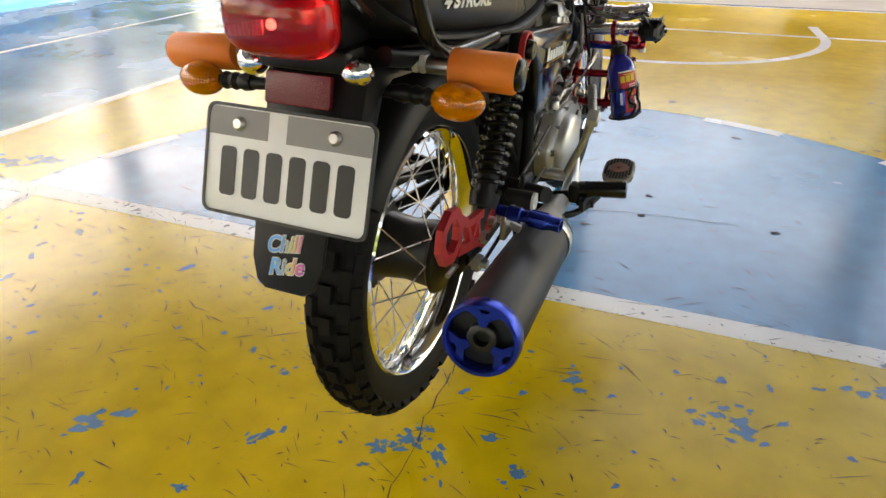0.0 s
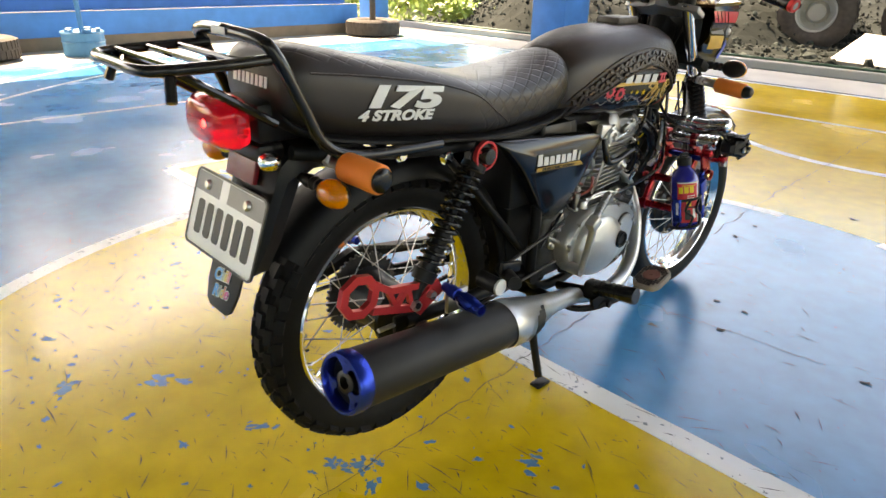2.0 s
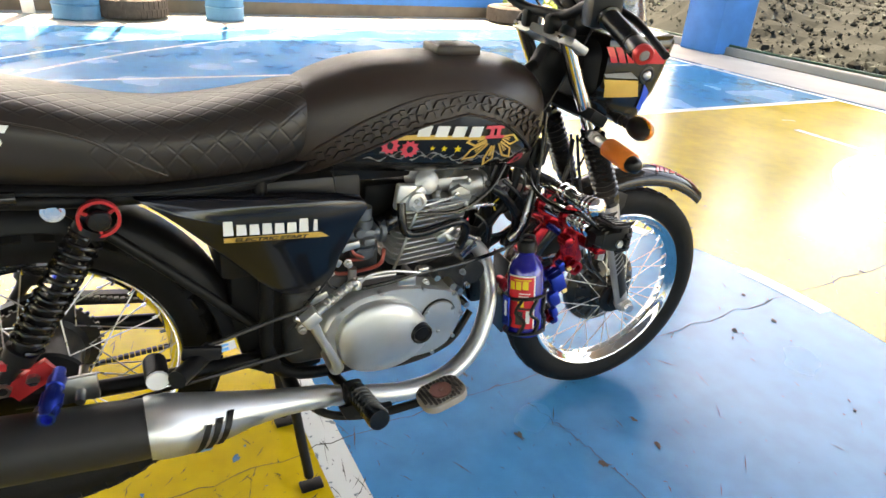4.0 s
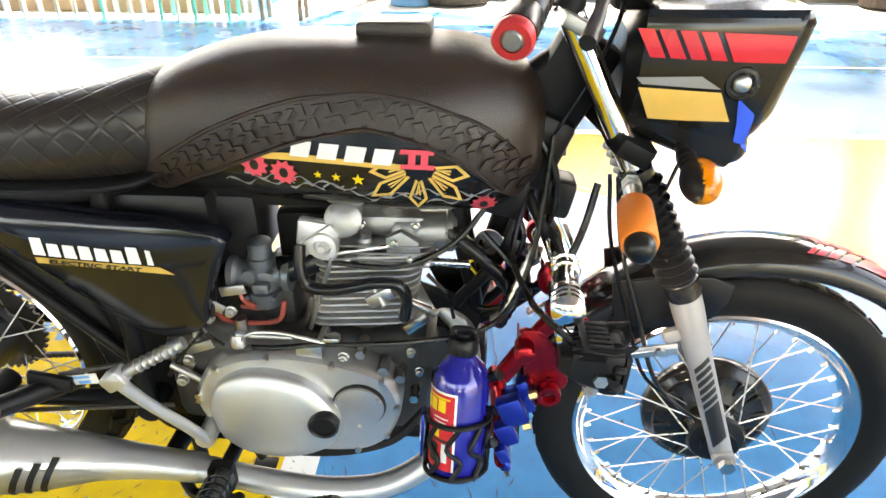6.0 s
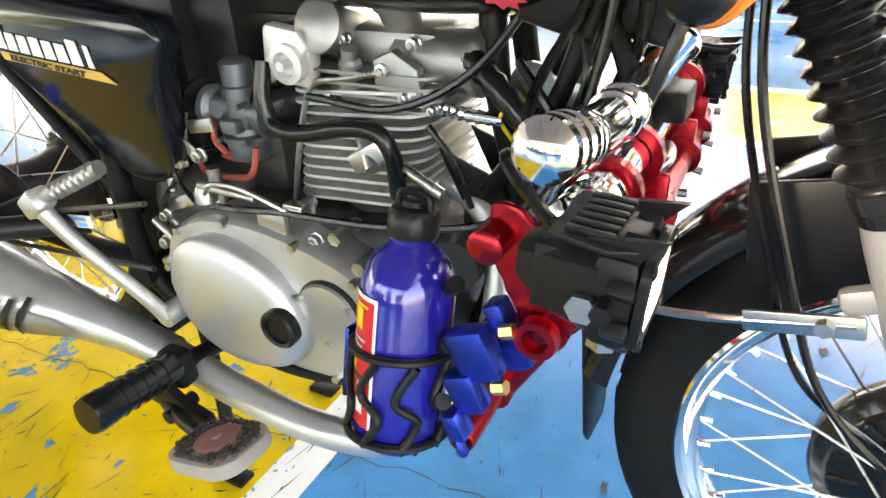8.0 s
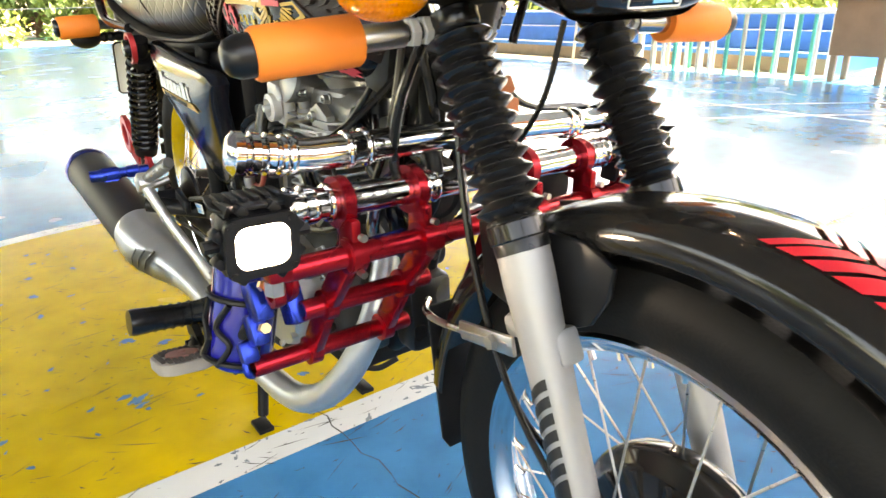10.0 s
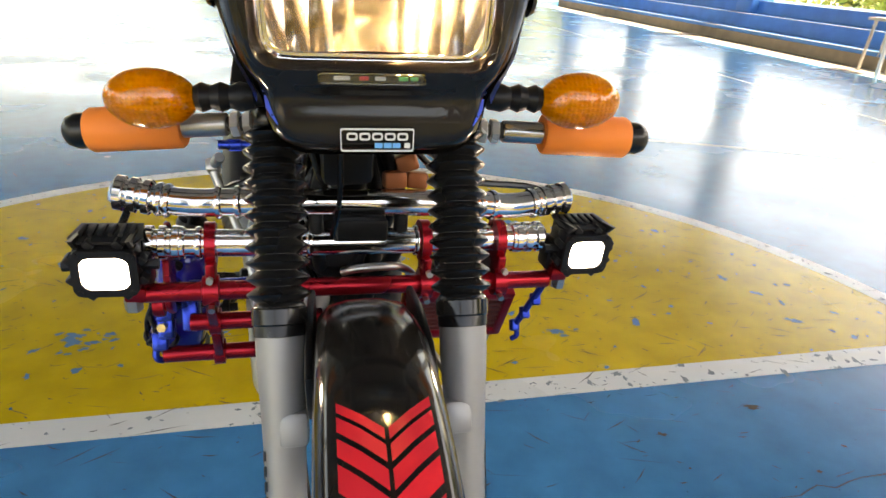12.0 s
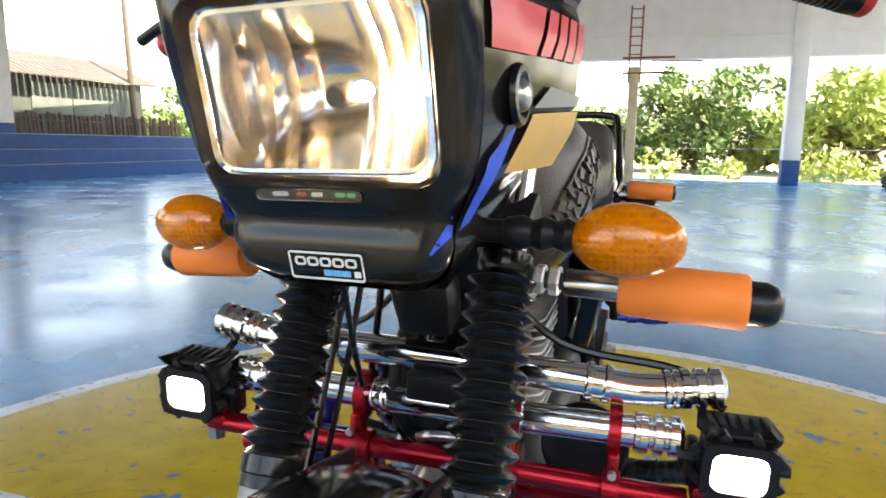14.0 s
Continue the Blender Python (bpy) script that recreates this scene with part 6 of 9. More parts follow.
# ---- exhaust ----
bm = B()
tube(bm, [(0.01, 0.735, 0.556), (0.028, 0.784, 0.542), (0.046, 0.818, 0.502), (0.084, 0.824, 0.410), (0.120, 0.780, 0.315), (0.143, 0.700, 0.260), (0.155, 0.600, 0.252), (0.164, 0.500, 0.275), (0.172, 0.400, 0.308), (0.175, 0.33, 0.322)], [0.0185, 0.0185, 0.019, 0.020, 0.021, 0.0215, 0.0215, 0.0215, 0.0215, 0.0215], 18, 8)
exhaust = part("exhaust", bm, "silver", bike, "silver painted exhaust header pipe")
a, b = Vector((0.212, 0.078, 0.369)), Vector((0.2345, -0.368, 0.4355))
m = span(a, b)
n = (b - a).length
bm = B()
lathe(bm, [(0.042, -0.01), (0.050, 0), (0.053, 0.02), (0.0545, 0.08), (0.055, n * 0.6), (0.0555, n - 0.014), (0.053, n - 0.006), (0.048, n - 0.006)], m, 48)
muffler = part("muffler", bm, "matt_black", exhaust, "matt black round muffler can")
bm = B()
lathe(bm, [(0.048, n - 0.018), (0.0565, n - 0.018), (0.058, n - 0.010), (0.058, n + 0.006), (0.0555, n + 0.012), (0.050, n + 0.012), (0.0475, n + 0.006), (0.0475, n - 0.004)], m, 48, True)
for k in range(3):
    mm = m @ Matrix.Rotation(radians(88 + 120 * k), 4, "Z")
    prism(bm, [(0.020, -0.005), (0.031, -0.009), (0.041, -0.027), (0.0495, -0.020), (0.0495, -0.012), (0.041, -0.004), (0.041, 0.004), (0.0495, 0.012), (0.0495, 0.020), (0.041, 0.027), (0.031, 0.009), (0.020, 0.005)], 0.007, mm @ Matrix.Translation((0, 0, n - 0.002)))
part("end_cap", bm, "blue_anod", muffler, "blue anodised end cap with three arms")
bm = B()
lathe(bm, [(0, n - 0.012), (0.048, n - 0.012)], m, 32)
lathe(bm, [(0.012, n - 0.011), (0.022, n - 0.011), (0.022, n + 0.002), (0.019, n + 0.004), (0.012, n + 0.004)], m, 24, True)
part("outlet", bm, "ink", muffler)
# heat shield: the can's neck tapering into the pipe
bm = B()
rings = []
for x, y, z, r in smooth_nd([(0.2128, 0.063, 0.371, 0.0560), (0.2115, 0.080, 0.368, 0.0578), (0.207, 0.118, 0.358, 0.0560), (0.196, 0.165, 0.346, 0.0490), (0.182, 0.235, 0.333, 0.0360), (0.174, 0.32, 0.320, 0.0265), (0.172, 0.40, 0.309, 0.0240)], 3):
    rings.append([bm.verts.new((x + r * math.cos(q), y, z + r * math.sin(q))) for q in (2 * math.pi * i / 36 for i in range(36))])
for p, q in zip(rings, rings[1:]):
    for i in range(36):
        bm.faces.new((p[i], p[(i + 1) % 36], q[(i + 1) % 36], q[i]))
shield = part("heat_shield", bm, "silver", exhaust, "silver tapered muffler neck")


def shield_x(y, z):
    """Outer skin of the tapered neck."""
    ys = (0.063, 0.080, 0.118, 0.165, 0.235, 0.32)
    x, zc, r = (float(np.interp(y, ys, v)) for v in ((0.2128, 0.2115, 0.207, 0.196, 0.182, 0.174), (0.372, 0.369, 0.358, 0.346, 0.333, 0.320), (0.0560, 0.0578, 0.0560, 0.0490, 0.0360, 0.0265)))
    return x + math.sqrt(max(0.0001, r * r - (z - zc) ** 2))


def on_shield(outline, off, n=5):
    """A raised piece laid on the neck: pairs of (y, low z, high z)."""
    bm = B()
    rows = [[bm.verts.new((shield_x(y, z0 + (z1 - z0) * k / n) + off, y, z0 + (z1 - z0) * k / n)) for k in range(n + 1)] for y, z0, z1 in outline]
    for p, q in zip(rows, rows[1:]):
        for k in range(n):
            bm.faces.new((p[k], q[k], q[k + 1], p[k + 1]))
    bmesh.ops.solidify(bm, geom=list(bm.faces), thickness=0.003)
    return bm


part("shield_plate", on_shield([(0.110, 0.327, 0.340), (0.130, 0.320, 0.366), (0.150, 0.316, 0.368), (0.180, 0.312, 0.362), (0.210, 0.312, 0.352), (0.240, 0.316, 0.342), (0.262, 0.322, 0.332)], 0.003), "silver", shield, "raised silver plate")
for k in range(3):
    y = 0.128 + k * 0.021
    bm = B()
    rows = [[bm.verts.new((shield_x(y + d, z) + 0.0046, y + d + e, z)) for e in (0, 0.0115)] for d, z in ((0, 0.314), (0.009, 0.334), (0.018, 0.354), (0.027, 0.374))]
    for p, q in zip(rows, rows[1:]):
        bm.faces.new((p[0], p[1], q[1], q[0]))
    bmesh.ops.solidify(bm, geom=list(bm.faces), thickness=0.001)
    part("slot", bm, "ink", shield, "slanted black slot")
bm = B()
box(bm, (0.012, 0.06, 0.05), pose(0.165, -0.03, 0.45), 0.004)
rod(bm, (0.12, -0.02, 0.46), (0.19, -0.03, 0.44), 0.008)
part("muffler_hanger", bm, "steel", exhaust)

# ---- rear shocks ----


def shock(s):
    top, bot = Vector((s * 0.140, 0.043, 0.754)), Vector((s * 0.140, -0.135, 0.470))
    d = (bot - top)
    n = d.length
    m = span(top, bot)
    bm = B()
    lathe(bm, [(0, -0.02), (0.016, -0.02), (0.016, 0.012), (0.012, 0.02), (0.009, 0.03), (0.009, n * 0.5), (0.017, n * 0.52), (0.019, n - 0.06), (0.012, n - 0.03), (0.012, n + 0.012), (0, n + 0.014)], m, 18)
    lathe(bm, [(0.012, 0.02), (0.026, 0.022), (0.026, 0.034), (0.012, 0.036)], m, 22, True)
    lathe(bm, [(0.012, n - 0.075), (0.027, n - 0.074), (0.024, n - 0.05), (0.012, n - 0.048)], m, 22, True)
    ob = part("rear_shock", bm, "black", bike, "black rear shock with an exposed spring")
    bm = B()
    turns = 13
    tube(bm, [m @ Vector((0.0255 * math.cos(q), 0.0255 * math.sin(q), 0.036 + (n - 0.115) * q / (2 * math.pi * turns))) for q in np.linspace(0, 2 * math.pi * turns, turns * 10)], 0.0046, 8, 1)
    part("spring", bm, "gloss_black", ob, "gloss black coil spring")
    bm = B()
    for p in (top, bot):
        rod(bm, (p.x - 0.02, p.y, p.z), (p.x + s * 0.022 if s > 0 else p.x - 0.022, p.y, p.z), 0.007)
    rod(bm, (top.x - 0.01, top.y, top.z), (top.x + s * 0.02, top.y, top.z), 0.014, seg=14)
    pieces("shock_bolt", bm, "black", ob)
    bm = B()
    mm = Matrix.Translation((s * 0.152, top.y, top.z)) @ pose(0, 0, 0, 0, 90 * s, 0)
    lathe(bm, [(0.026, 0), (0.031, 0), (0.031, 0.010), (0.026, 0.010)], mm, 28, True)
    ring = part("red_ring", bm, "red_plate", ob, "bright red bolt ring")
    bm = B()
    for k in range(3):
        box(bm, (0.014, 0.005, 0.006), mm @ Matrix.Rotation(k * math.pi / 1.5, 4, "Z") @ Matrix.Translation((0.0195, 0, 0.005)))
    pieces("ring_arm", bm, "red_plate", ring)
    bm = B()
    lathe(bm, [(0, 0), (0.017, 0), (0.0175, 0.016), (0.015, 0.020), (0, 0.021)], mm, 20)
    part("bolt_cap", bm, "boot", ring, "black rubber bolt cap")
    return ob


shock(1)
shock(-1)

# red bracket with the passenger peg
bm = B()
O8 = circle(0.047, 8, 0, 0, math.pi / 8)
ring_plate(bm, O8, circle(0.029, 8, 0, 0, math.pi / 8), 0.012, side_pose(0.138, -0.270, 0.532, -14))
for a, b, w in (((-0.232, 0.545), (-0.195, 0.518), 0.014), ((-0.200, 0.520), (-0.085, 0.500), 0.014), ((-0.240, 0.490), (-0.105, 0.450), 0.016), ((-0.128, 0.452), (-0.062, 0.490), 0.036), ((-0.200, 0.520), (-0.180, 0.474), 0.010), ((-0.150, 0.512), (-0.182, 0.474), 0.009), ((-0.150, 0.512), (-0.140, 0.464), 0.009)):
    a, b = Vector(a), Vector(b)
    q = (b - a).orthogonal().normalized() * w / 2
    prism(bm, [a - q, b - q, b + q, a + q], 0.011, Matrix.Translation((0.1385, 0, 0.001)) @ Matrix(((0, 0, 1, 0), (1, 0, 0, 0), (0, 1, 0, 0), (0, 0, 0, 1))))
bracket = part("peg_bracket", bm, "red_plate", bike, "red machined bracket with an eight-sided ring")
bm = B()
for y, z, r in ((-0.135, 0.468, 0.012), (-0.092, 0.478, 0.010)):
    rod(bm, (0.146, y, z), (0.160, y, z), r, seg=6)
pieces("bracket_bolt", bm, "steel", bracket)
bm = B()
a, b = Vector((0.152, -0.053, 0.484)), Vector((0.286, -0.071, 0.483))
lathe(bm, [(0, 0), (0.010, 0), (0.010, 0.02), (0.014, 0.022), (0.014, 0.045), (0.0115, 0.047), (0.0115, 0.06), (0.0145, 0.062), (0.0145, 0.10), (0.013, 0.102), (0.013, 0.121), (0.009, 0.121), (0.009, 0.11), (0, 0.11)], span(a, b), 16)
for k in range(5):
    box(bm, (0.004, 0.004, 0.03), span(a, b) @ Matrix.Rotation(k * 1.256, 4, "Z") @ Matrix.Translation((0.0145, 0, 0.08)))
part("passenger_peg", bm, "blue_anod", bracket, "blue anodised passenger peg")
o = mirror_x(bpy.data.objects["passenger_peg"], bike)
o.name = "left_passenger_peg"
# brake rod, black peg and lever on the right
bm = B()
rod(bm, (0.125, -0.06, 0.36), (0.135, 0.36, 0.41), 0.004, seg=8)
rod(bm, (0.13, 0.18, 0.46), (0.135, 0.38, 0.51), 0.004, seg=8)
tube(bm, [(0.125, -0.085, 0.33), (0.13, -0.12, 0.29), (0.13, -0.10, 0.27)], 0.007, 8)
part("brake_rod", bm, "dark_cast", bike)
bm = B()
box(bm, (0.012, 0.07, 0.028), pose(0.142, 0.17, 0.455, -12), 0.004)
rod(bm, (0.125, 0.09, 0.445), (0.18, 0.09, 0.445), 0.020)
rod(bm, (0.10, 0.19, 0.43), (0.20, 0.12, 0.45), 0.017)
part("rear_bracket", bm, "black", bike)
bm = B()
rod(bm, (0.18, 0.09, 0.445), (0.186, 0.09, 0.445), 0.019)
part("round_cap", bm, "white_ink", bike, "round pale end cap")

# ---- rider pegs and brake pedal ----


def rider_peg(s):
    bm = B()
    rod(bm, (s * 0.10, 0.435, 0.300), (s * 0.19, 0.440, 0.318), 0.012)
    box(bm, (0.03, 0.04, 0.05), pose(s * 0.20, 0.445, 0.325), 0.008)
    prism(bm, [(0.405, 0.318), (0.455, 0.322), (0.475, 0.300), (0.520, 0.296), (0.522, 0.280), (0.460, 0.276), (0.420, 0.284)], 0.012, Matrix.Translation((s * 0.226 - 0.006, 0, 0)) @ Matrix(((0, 0, 1, 0), (1, 0, 0, 0), (0, 1, 0, 0), (0, 0, 0, 1))), 0.003)
    rod(bm, (s * 0.205, 0.468, 0.288), (s * 0.248, 0.468, 0.288), 0.009, seg=8)
    ob = part("rider_peg", bm, "frame_black", bike, "black rubber rider peg")
    bm = B()
    a, b = Vector((s * 0.208, 0.448, 0.333)), Vector((s * 0.325, 0.453, 0.351))
    m = span(a, b)
    n = (b - a).length
    lathe(bm, [(0, 0), (0.019, 0), (0.021, 0.004), (0.020, n * 0.3), (0.021, n * 0.7), (0.023, n - 0.008), (0.021, n - 0.001), (0, n)], m, 24)
    part("peg_rubber", bm, "boot", ob, "smooth black peg rubber")
    bm = B()
    for k in range(6):
        lathe(bm, [(0.0195, -0.002), (0.0222, -0.001), (0.0222, 0.001), (0.0195, 0.002)], m @ Matrix.Translation((0, 0, 0.022 + 0.0145 * k)), 24)
    pieces("rubber_rib", bm, "boot", ob)
    return ob


rider_peg(1)
rider_peg(-1)
bm = B()
tube(bm, [(0.14, 0.34, 0.31), (0.20, 0.39, 0.285), (0.240, 0.48, 0.290), (0.270, 0.58, 0.318)], 0.009, 10)
rod(bm, (0.08, 0.34, 0.31), (0.16, 0.34, 0.31), 0.016)
pedal = part("brake_pedal", bm, "frame_black", bike, "black brake pedal arm")
bm = B()
mm = Matrix.Translation((0.284, 0.607, 0.328)) @ pose(0, 0, 0, 14, -6, 0) @ Matrix.Diagonal((1.2, 1.2, 1.1, 1))
prism(bm, [(u, v) for u, v in rounded(0.066, 0.082, 0.022, 4)], 0.016, mm, 0.003)
part("pedal_pad", bm, mat("worn_tan_rubber", (0.27, 0.24, 0.21), 0.7, 0, 0.2, 40.0), pedal, "dusty tan pedal pad")
bm = B()
for i in range(9):
    for j in range(11):
        u, v = -0.026 + i * 0.0065, -0.035 + j * 0.007
        if math.hypot(u, v) > 0.021 and abs(u) + abs(v) < 0.052:
            box(bm, (0.0045, 0.0045, 0.004), mm @ Matrix.Translation((u, v, 0.0175)))
stuff(part("pad_studs", bm, "old_rubber", pedal), "rows of small rubber studs")
bm = B()
lathe(bm, [(0, 0.0165), (0.019, 0.0165), (0.019, 0.020), (0.005, 0.0205), (0.004, 0.023), (0, 0.023)], mm, 24)
part("pad_disc", bm, mat("brown_red_rubber", (0.28, 0.12, 0.10), 0.6, 0, 0.2, 40.0), pedal, "round brown-red centre")

# horn, relay, hoses and plugs in front of the engine
bm = B()
lathe(bm, [(0, -0.022), (0.030, -0.022), (0.043, -0.010), (0.045, 0.0), (0.043, 0.008), (0.034, 0.010), (0.030, 0.006), (0.012, 0.006), (0.010, 0.010), (0, 0.010)], Matrix.Translation((0.028, 0.905, 0.615)) @ pose(0, 0, 0, -78), 32)
part("horn", bm, "black", bike, "round black horn")
bm = B()
box(bm, (0.045, 0.05, 0.065), pose(0.050, 0.872, 0.762, -15), 0.006)
part("relay_box", bm, "black", bike, "black relay box")
for nm, mt, lab, pts, r in (("intake_hose", "boot", "corrugated black hose", [(0.055, 0.79, 0.70), (0.075, 0.84, 0.665), (0.070, 0.885, 0.60), (0.05, 0.87, 0.53)], 0.0115),
                            ("braided_hose", "steel", "braided steel hose", [(0.075, 0.915, 0.685), (0.085, 0.900, 0.645), (0.095, 0.880, 0.590), (0.085, 0.86, 0.56)], 0.0075)):
    P = smooth_path(pts, 8)
    bm = B()
    tube(bm, [p for p in P], [r * (1.12 if i % 2 else 0.92) for i in range(len(P))], 10, 1)
    part(nm, bm, mt, bike, lab)
bm = B()
box(bm, (0.012, 0.018, 0.011), pose(0.070, 0.838, 0.668, 35), 0.003)
tube(bm, [(0.068, 0.832, 0.662), (0.060, 0.822, 0.645), (0.055, 0.832, 0.625)], 0.002, 6)
pieces("yellow_plug", bm, "yellow_ink", bike, "small yellow cable plug")
for s in (-1, 1):
    bm = B()
    prism(bm, [(0.745, 0.60), (0.80, 0.58), (0.845, 0.53), (0.80, 0.46), (0.765, 0.47), (0.775, 0.54)], 0.005, Matrix.Translation((s * 0.038, 0, 0)) @ Matrix(((0, 0, 1, 0), (1, 0, 0, 0), (0, 1, 0, 0), (0, 0, 0, 1))), 0.001)
    part("engine_mount", bm, "frame_black", bike)

# ---- tail ----
bm = B()
rings = []
for y, z, w, h in ((-0.20, 0.79, 0.085, 0.05), (-0.33, 0.80, 0.085, 0.05), (-0.365, 0.775, 0.082, 0.035), (-0.385, 0.72, 0.078, 0.025), (-0.405, 0.66, 0.072, 0.018), (-0.43, 0.60, 0.060, 0.010)):
    rings.append([bm.verts.new((x, y + dy, z + dz)) for x, dy, dz in ((-w, 0, -h * 0.4), (-w * 0.9, -0.008, h * 0.3), (-w * 0.5, -0.015, h * 0.5), (0, -0.018, h * 0.5), (w * 0.5, -0.015, h * 0.5), (w * 0.9, -0.008, h * 0.3), (w, 0, -h * 0.4), (w * 0.9, 0.03, -h * 0.4), (0, 0.03, -h * 0.3), (-w * 0.9, 0.03, -h * 0.4))])
for p, q in zip(rings, rings[1:]):
    for i in range(10):
        j = (i + 1) % 10
        bm.faces.new((p[i], p[j], q[j], q[i]))
bm.faces.new(rings[0])
bm.faces.new(rings[-1])
tail = part("tail_guard", bm, "black", bike, "black plastic tail carrying plate and lamps", True, 30)
bm = B()
prism(bm, [(-0.058, 0.075), (0.058, 0.075), (0.055, -0.02), (0.045, -0.052), (0.030, -0.062), (-0.030, -0.062), (-0.045, -0.052), (-0.055, -0.02)], 0.006, back_pose(-0.016, -0.446, 0.567, 20), 0.002)
flap = part("mud_flap", bm, "black", tail, "black rubber mud flap below the plate")
FP = back_pose(-0.020, -0.4545, 0.562, 20) @ Matrix.Translation((0, -0.003, 0.0005))
for text, x, z, sz in (("Chill", -0.003, 0.014, 0.031), ("Ride", 0.004, -0.016, 0.031)):
    at = FP @ Matrix.Translation((x, z, 0.0006)) @ pose(0, 0, 0, 0, 0, 9)
    letters("sticker_edge", text, sz, at, "white_ink", flap, 0.0004, 0.058, 0.3, 0.0020)
    letters("sticker_word", text, sz, at @ Matrix.Translation((0, 0, 0.0009)), "rainbow", flap, 0.0004, 0.056, 0.3, 0.0006)

PP = back_pose(-0.014, -0.440, 0.679, 19) @ Matrix.Diagonal((1.045, 1.05, 1, 1))
bm = B()
prism(bm, rounded(0.238, 0.138, 0.012), 0.002, PP, 0.0008)
plate = part("number_plate", bm, "plate", tail, "white number plate with a grey band")
bm = B()
ring_plate(bm, rounded(0.240, 0.140, 0.013), rounded(0.232, 0.132, 0.010), 0.004, PP @ Matrix.Translation((0, 0, -0.0008)))
part("plate_rim", bm, "ink", plate, "thin black plate frame")
bm = B()
for x0, x1 in ((-0.115, -0.028), (-0.001, 0.115)):
    prism(bm, [(x0, 0.030), (x1, 0.030), (x1, 0.0645), (x0, 0.0645)], 0.0006, PP @ Matrix.Translation((0, 0, 0.0019)))
pieces("plate_band", bm, "plate_band", plate, "grey upper band")
bm = B()
for k in range(6):
    x = -0.083 + k * 0.0335
    prism(bm, rounded(0.023, 0.062, 0.006, 3), 0.0008, PP @ Matrix.Translation((x, -0.014, 0.0019)))
pieces("plate_bar", bm, "ink", plate, "plain black bar")
bm = B()
for x in (-0.070, 0.066):
    lathe(bm, [(0, 0.007), (0.006, 0.007), (0.009, 0.004), (0.0095, 0.0), (0, 0)], PP @ Matrix.Translation((x, 0.046, 0.002)), 8)
pieces("plate_screw", bm, "steel", plate)

# tail lamp: red lens on a black body
bm = B()
LENS = [(-0.416, 0.066, 0.824, 0.906, 4.0), (-0.428, 0.069, 0.820, 0.909, 4.0), (-0.448, 0.068, 0.822, 0.907, 3.6), (-0.463, 0.060, 0.829, 0.900, 3.2), (-0.470, 0.045, 0.840, 0.890, 3.0)]
loft(bm, resample(LENS, 3), 40)
lamp = part("tail_lamp", bm, "red_lens", tail, "glossy red tail lamp lens", True, 50)
bm = B()
bmesh.ops.create_uvsphere(bm, u_segments=20, v_segments=12, radius=0.006, matrix=pose(0.004, -0.455, 0.862))
part("lamp_glow", bm, "tail_glow", lamp, "lit bulb behind the red lens")
bm = B()
for k in range(8):
    box(bm, (0.0048, 0.003, 0.011 + 0.0008 * k), pose(-0.052 + k * 0.0062, -0.457, 0.852 + 0.0009 * k), 0.0005)
pieces("lens_rib", bm, "white_ink", lamp)
bm = B()
box(bm, (0.12, 0.09, 0.07), pose(0, -0.355, 0.86), 0.012)
box(bm, (0.13, 0.05, 0.03), pose(0, -0.38, 0.812), 0.008)
part("lamp_body", bm, "black", tail)
bm = B()
prism(bm, rounded(0.096, 0.042, 0.004, 3), 0.010, back_pose(-0.012, -0.392, 0.770, 15), 0.002)
part("reflector", bm, "reflector", tail, "dark red oblong reflector")
for s in (-1, 1):
    bm = B()
    bmesh.ops.create_icosphere(bm, subdivisions=4, radius=0.021, matrix=pose(s * 0.076 - 0.008, -0.388, 0.800) @ Matrix.Diagonal((1, 0.9, 0.9, 1)))
    part("chrome_dome", bm, "chrome", tail, "faceted chrome dome", False)


M["lens_back"] = mat("amber_reflector", (1.0, 0.52, 0.015), 0.30, 0.25, 0.15, 90.0)
ribbed("lens_back", ("X", "Z"), 0.0042, 0.6, 0.002)


def indicator(x, y, z, s, rear, size=1.0):
    """An amber oval indicator on a ribbed black stalk; rear: which way its lens faces."""
    bm = B()
    lathe(bm, [(0.008, -0.055), (0.009, -0.001), (0.011, 0), (0.013, 0.012), (0.010, 0.02), (0.013, 0.028), (0.010, 0.036), (0.013, 0.044), (0.009, 0.052), (0.009, 0.085)], span((x - s * 0.085, y, z + 0.002), (x, y, z)), 14)
    m = Matrix.Translation((x, y, z))
    bmesh.ops.create_uvsphere(bm, u_segments=28, v_segments=16, radius=1, matrix=m @ Matrix.Diagonal((0.034 * size, 0.020, 0.0225 * size, 1)))
    ob = part("indicator", bm, "black", bike, "amber indicator on a ribbed black stalk")
    bm = B()
    r = bmesh.ops.create_uvsphere(bm, u_segments=32, v_segments=20, radius=1, matrix=m @ Matrix.Translation((0, -0.003 * rear, 0)) @ Matrix.Diagonal((0.0355 * size, 0.024, 0.0240 * size, 1)))
    bmesh.ops.delete(bm, geom=[v for v in bm.verts if (v.co.y - y) * rear > 0.005], context="VERTS")
    part("amber_lens", bm, "amber", ob, "amber plastic lens")
    bm = B()
    bmesh.ops.create_uvsphere(bm, u_segments=24, v_segments=14, radius=1, matrix=m @ Matrix.Translation((0, -0.002 * rear, 0)) @ Matrix.Diagonal((0.0343 * size, 0.0212, 0.0230 * size, 1)))
    bmesh.ops.delete(bm, geom=[v for v in bm.verts if (v.co.y - y) * rear > 0.004], context="VERTS")
    part("lens_backing", bm, "lens_back", ob, "orange reflector behind the lens")
    return ob


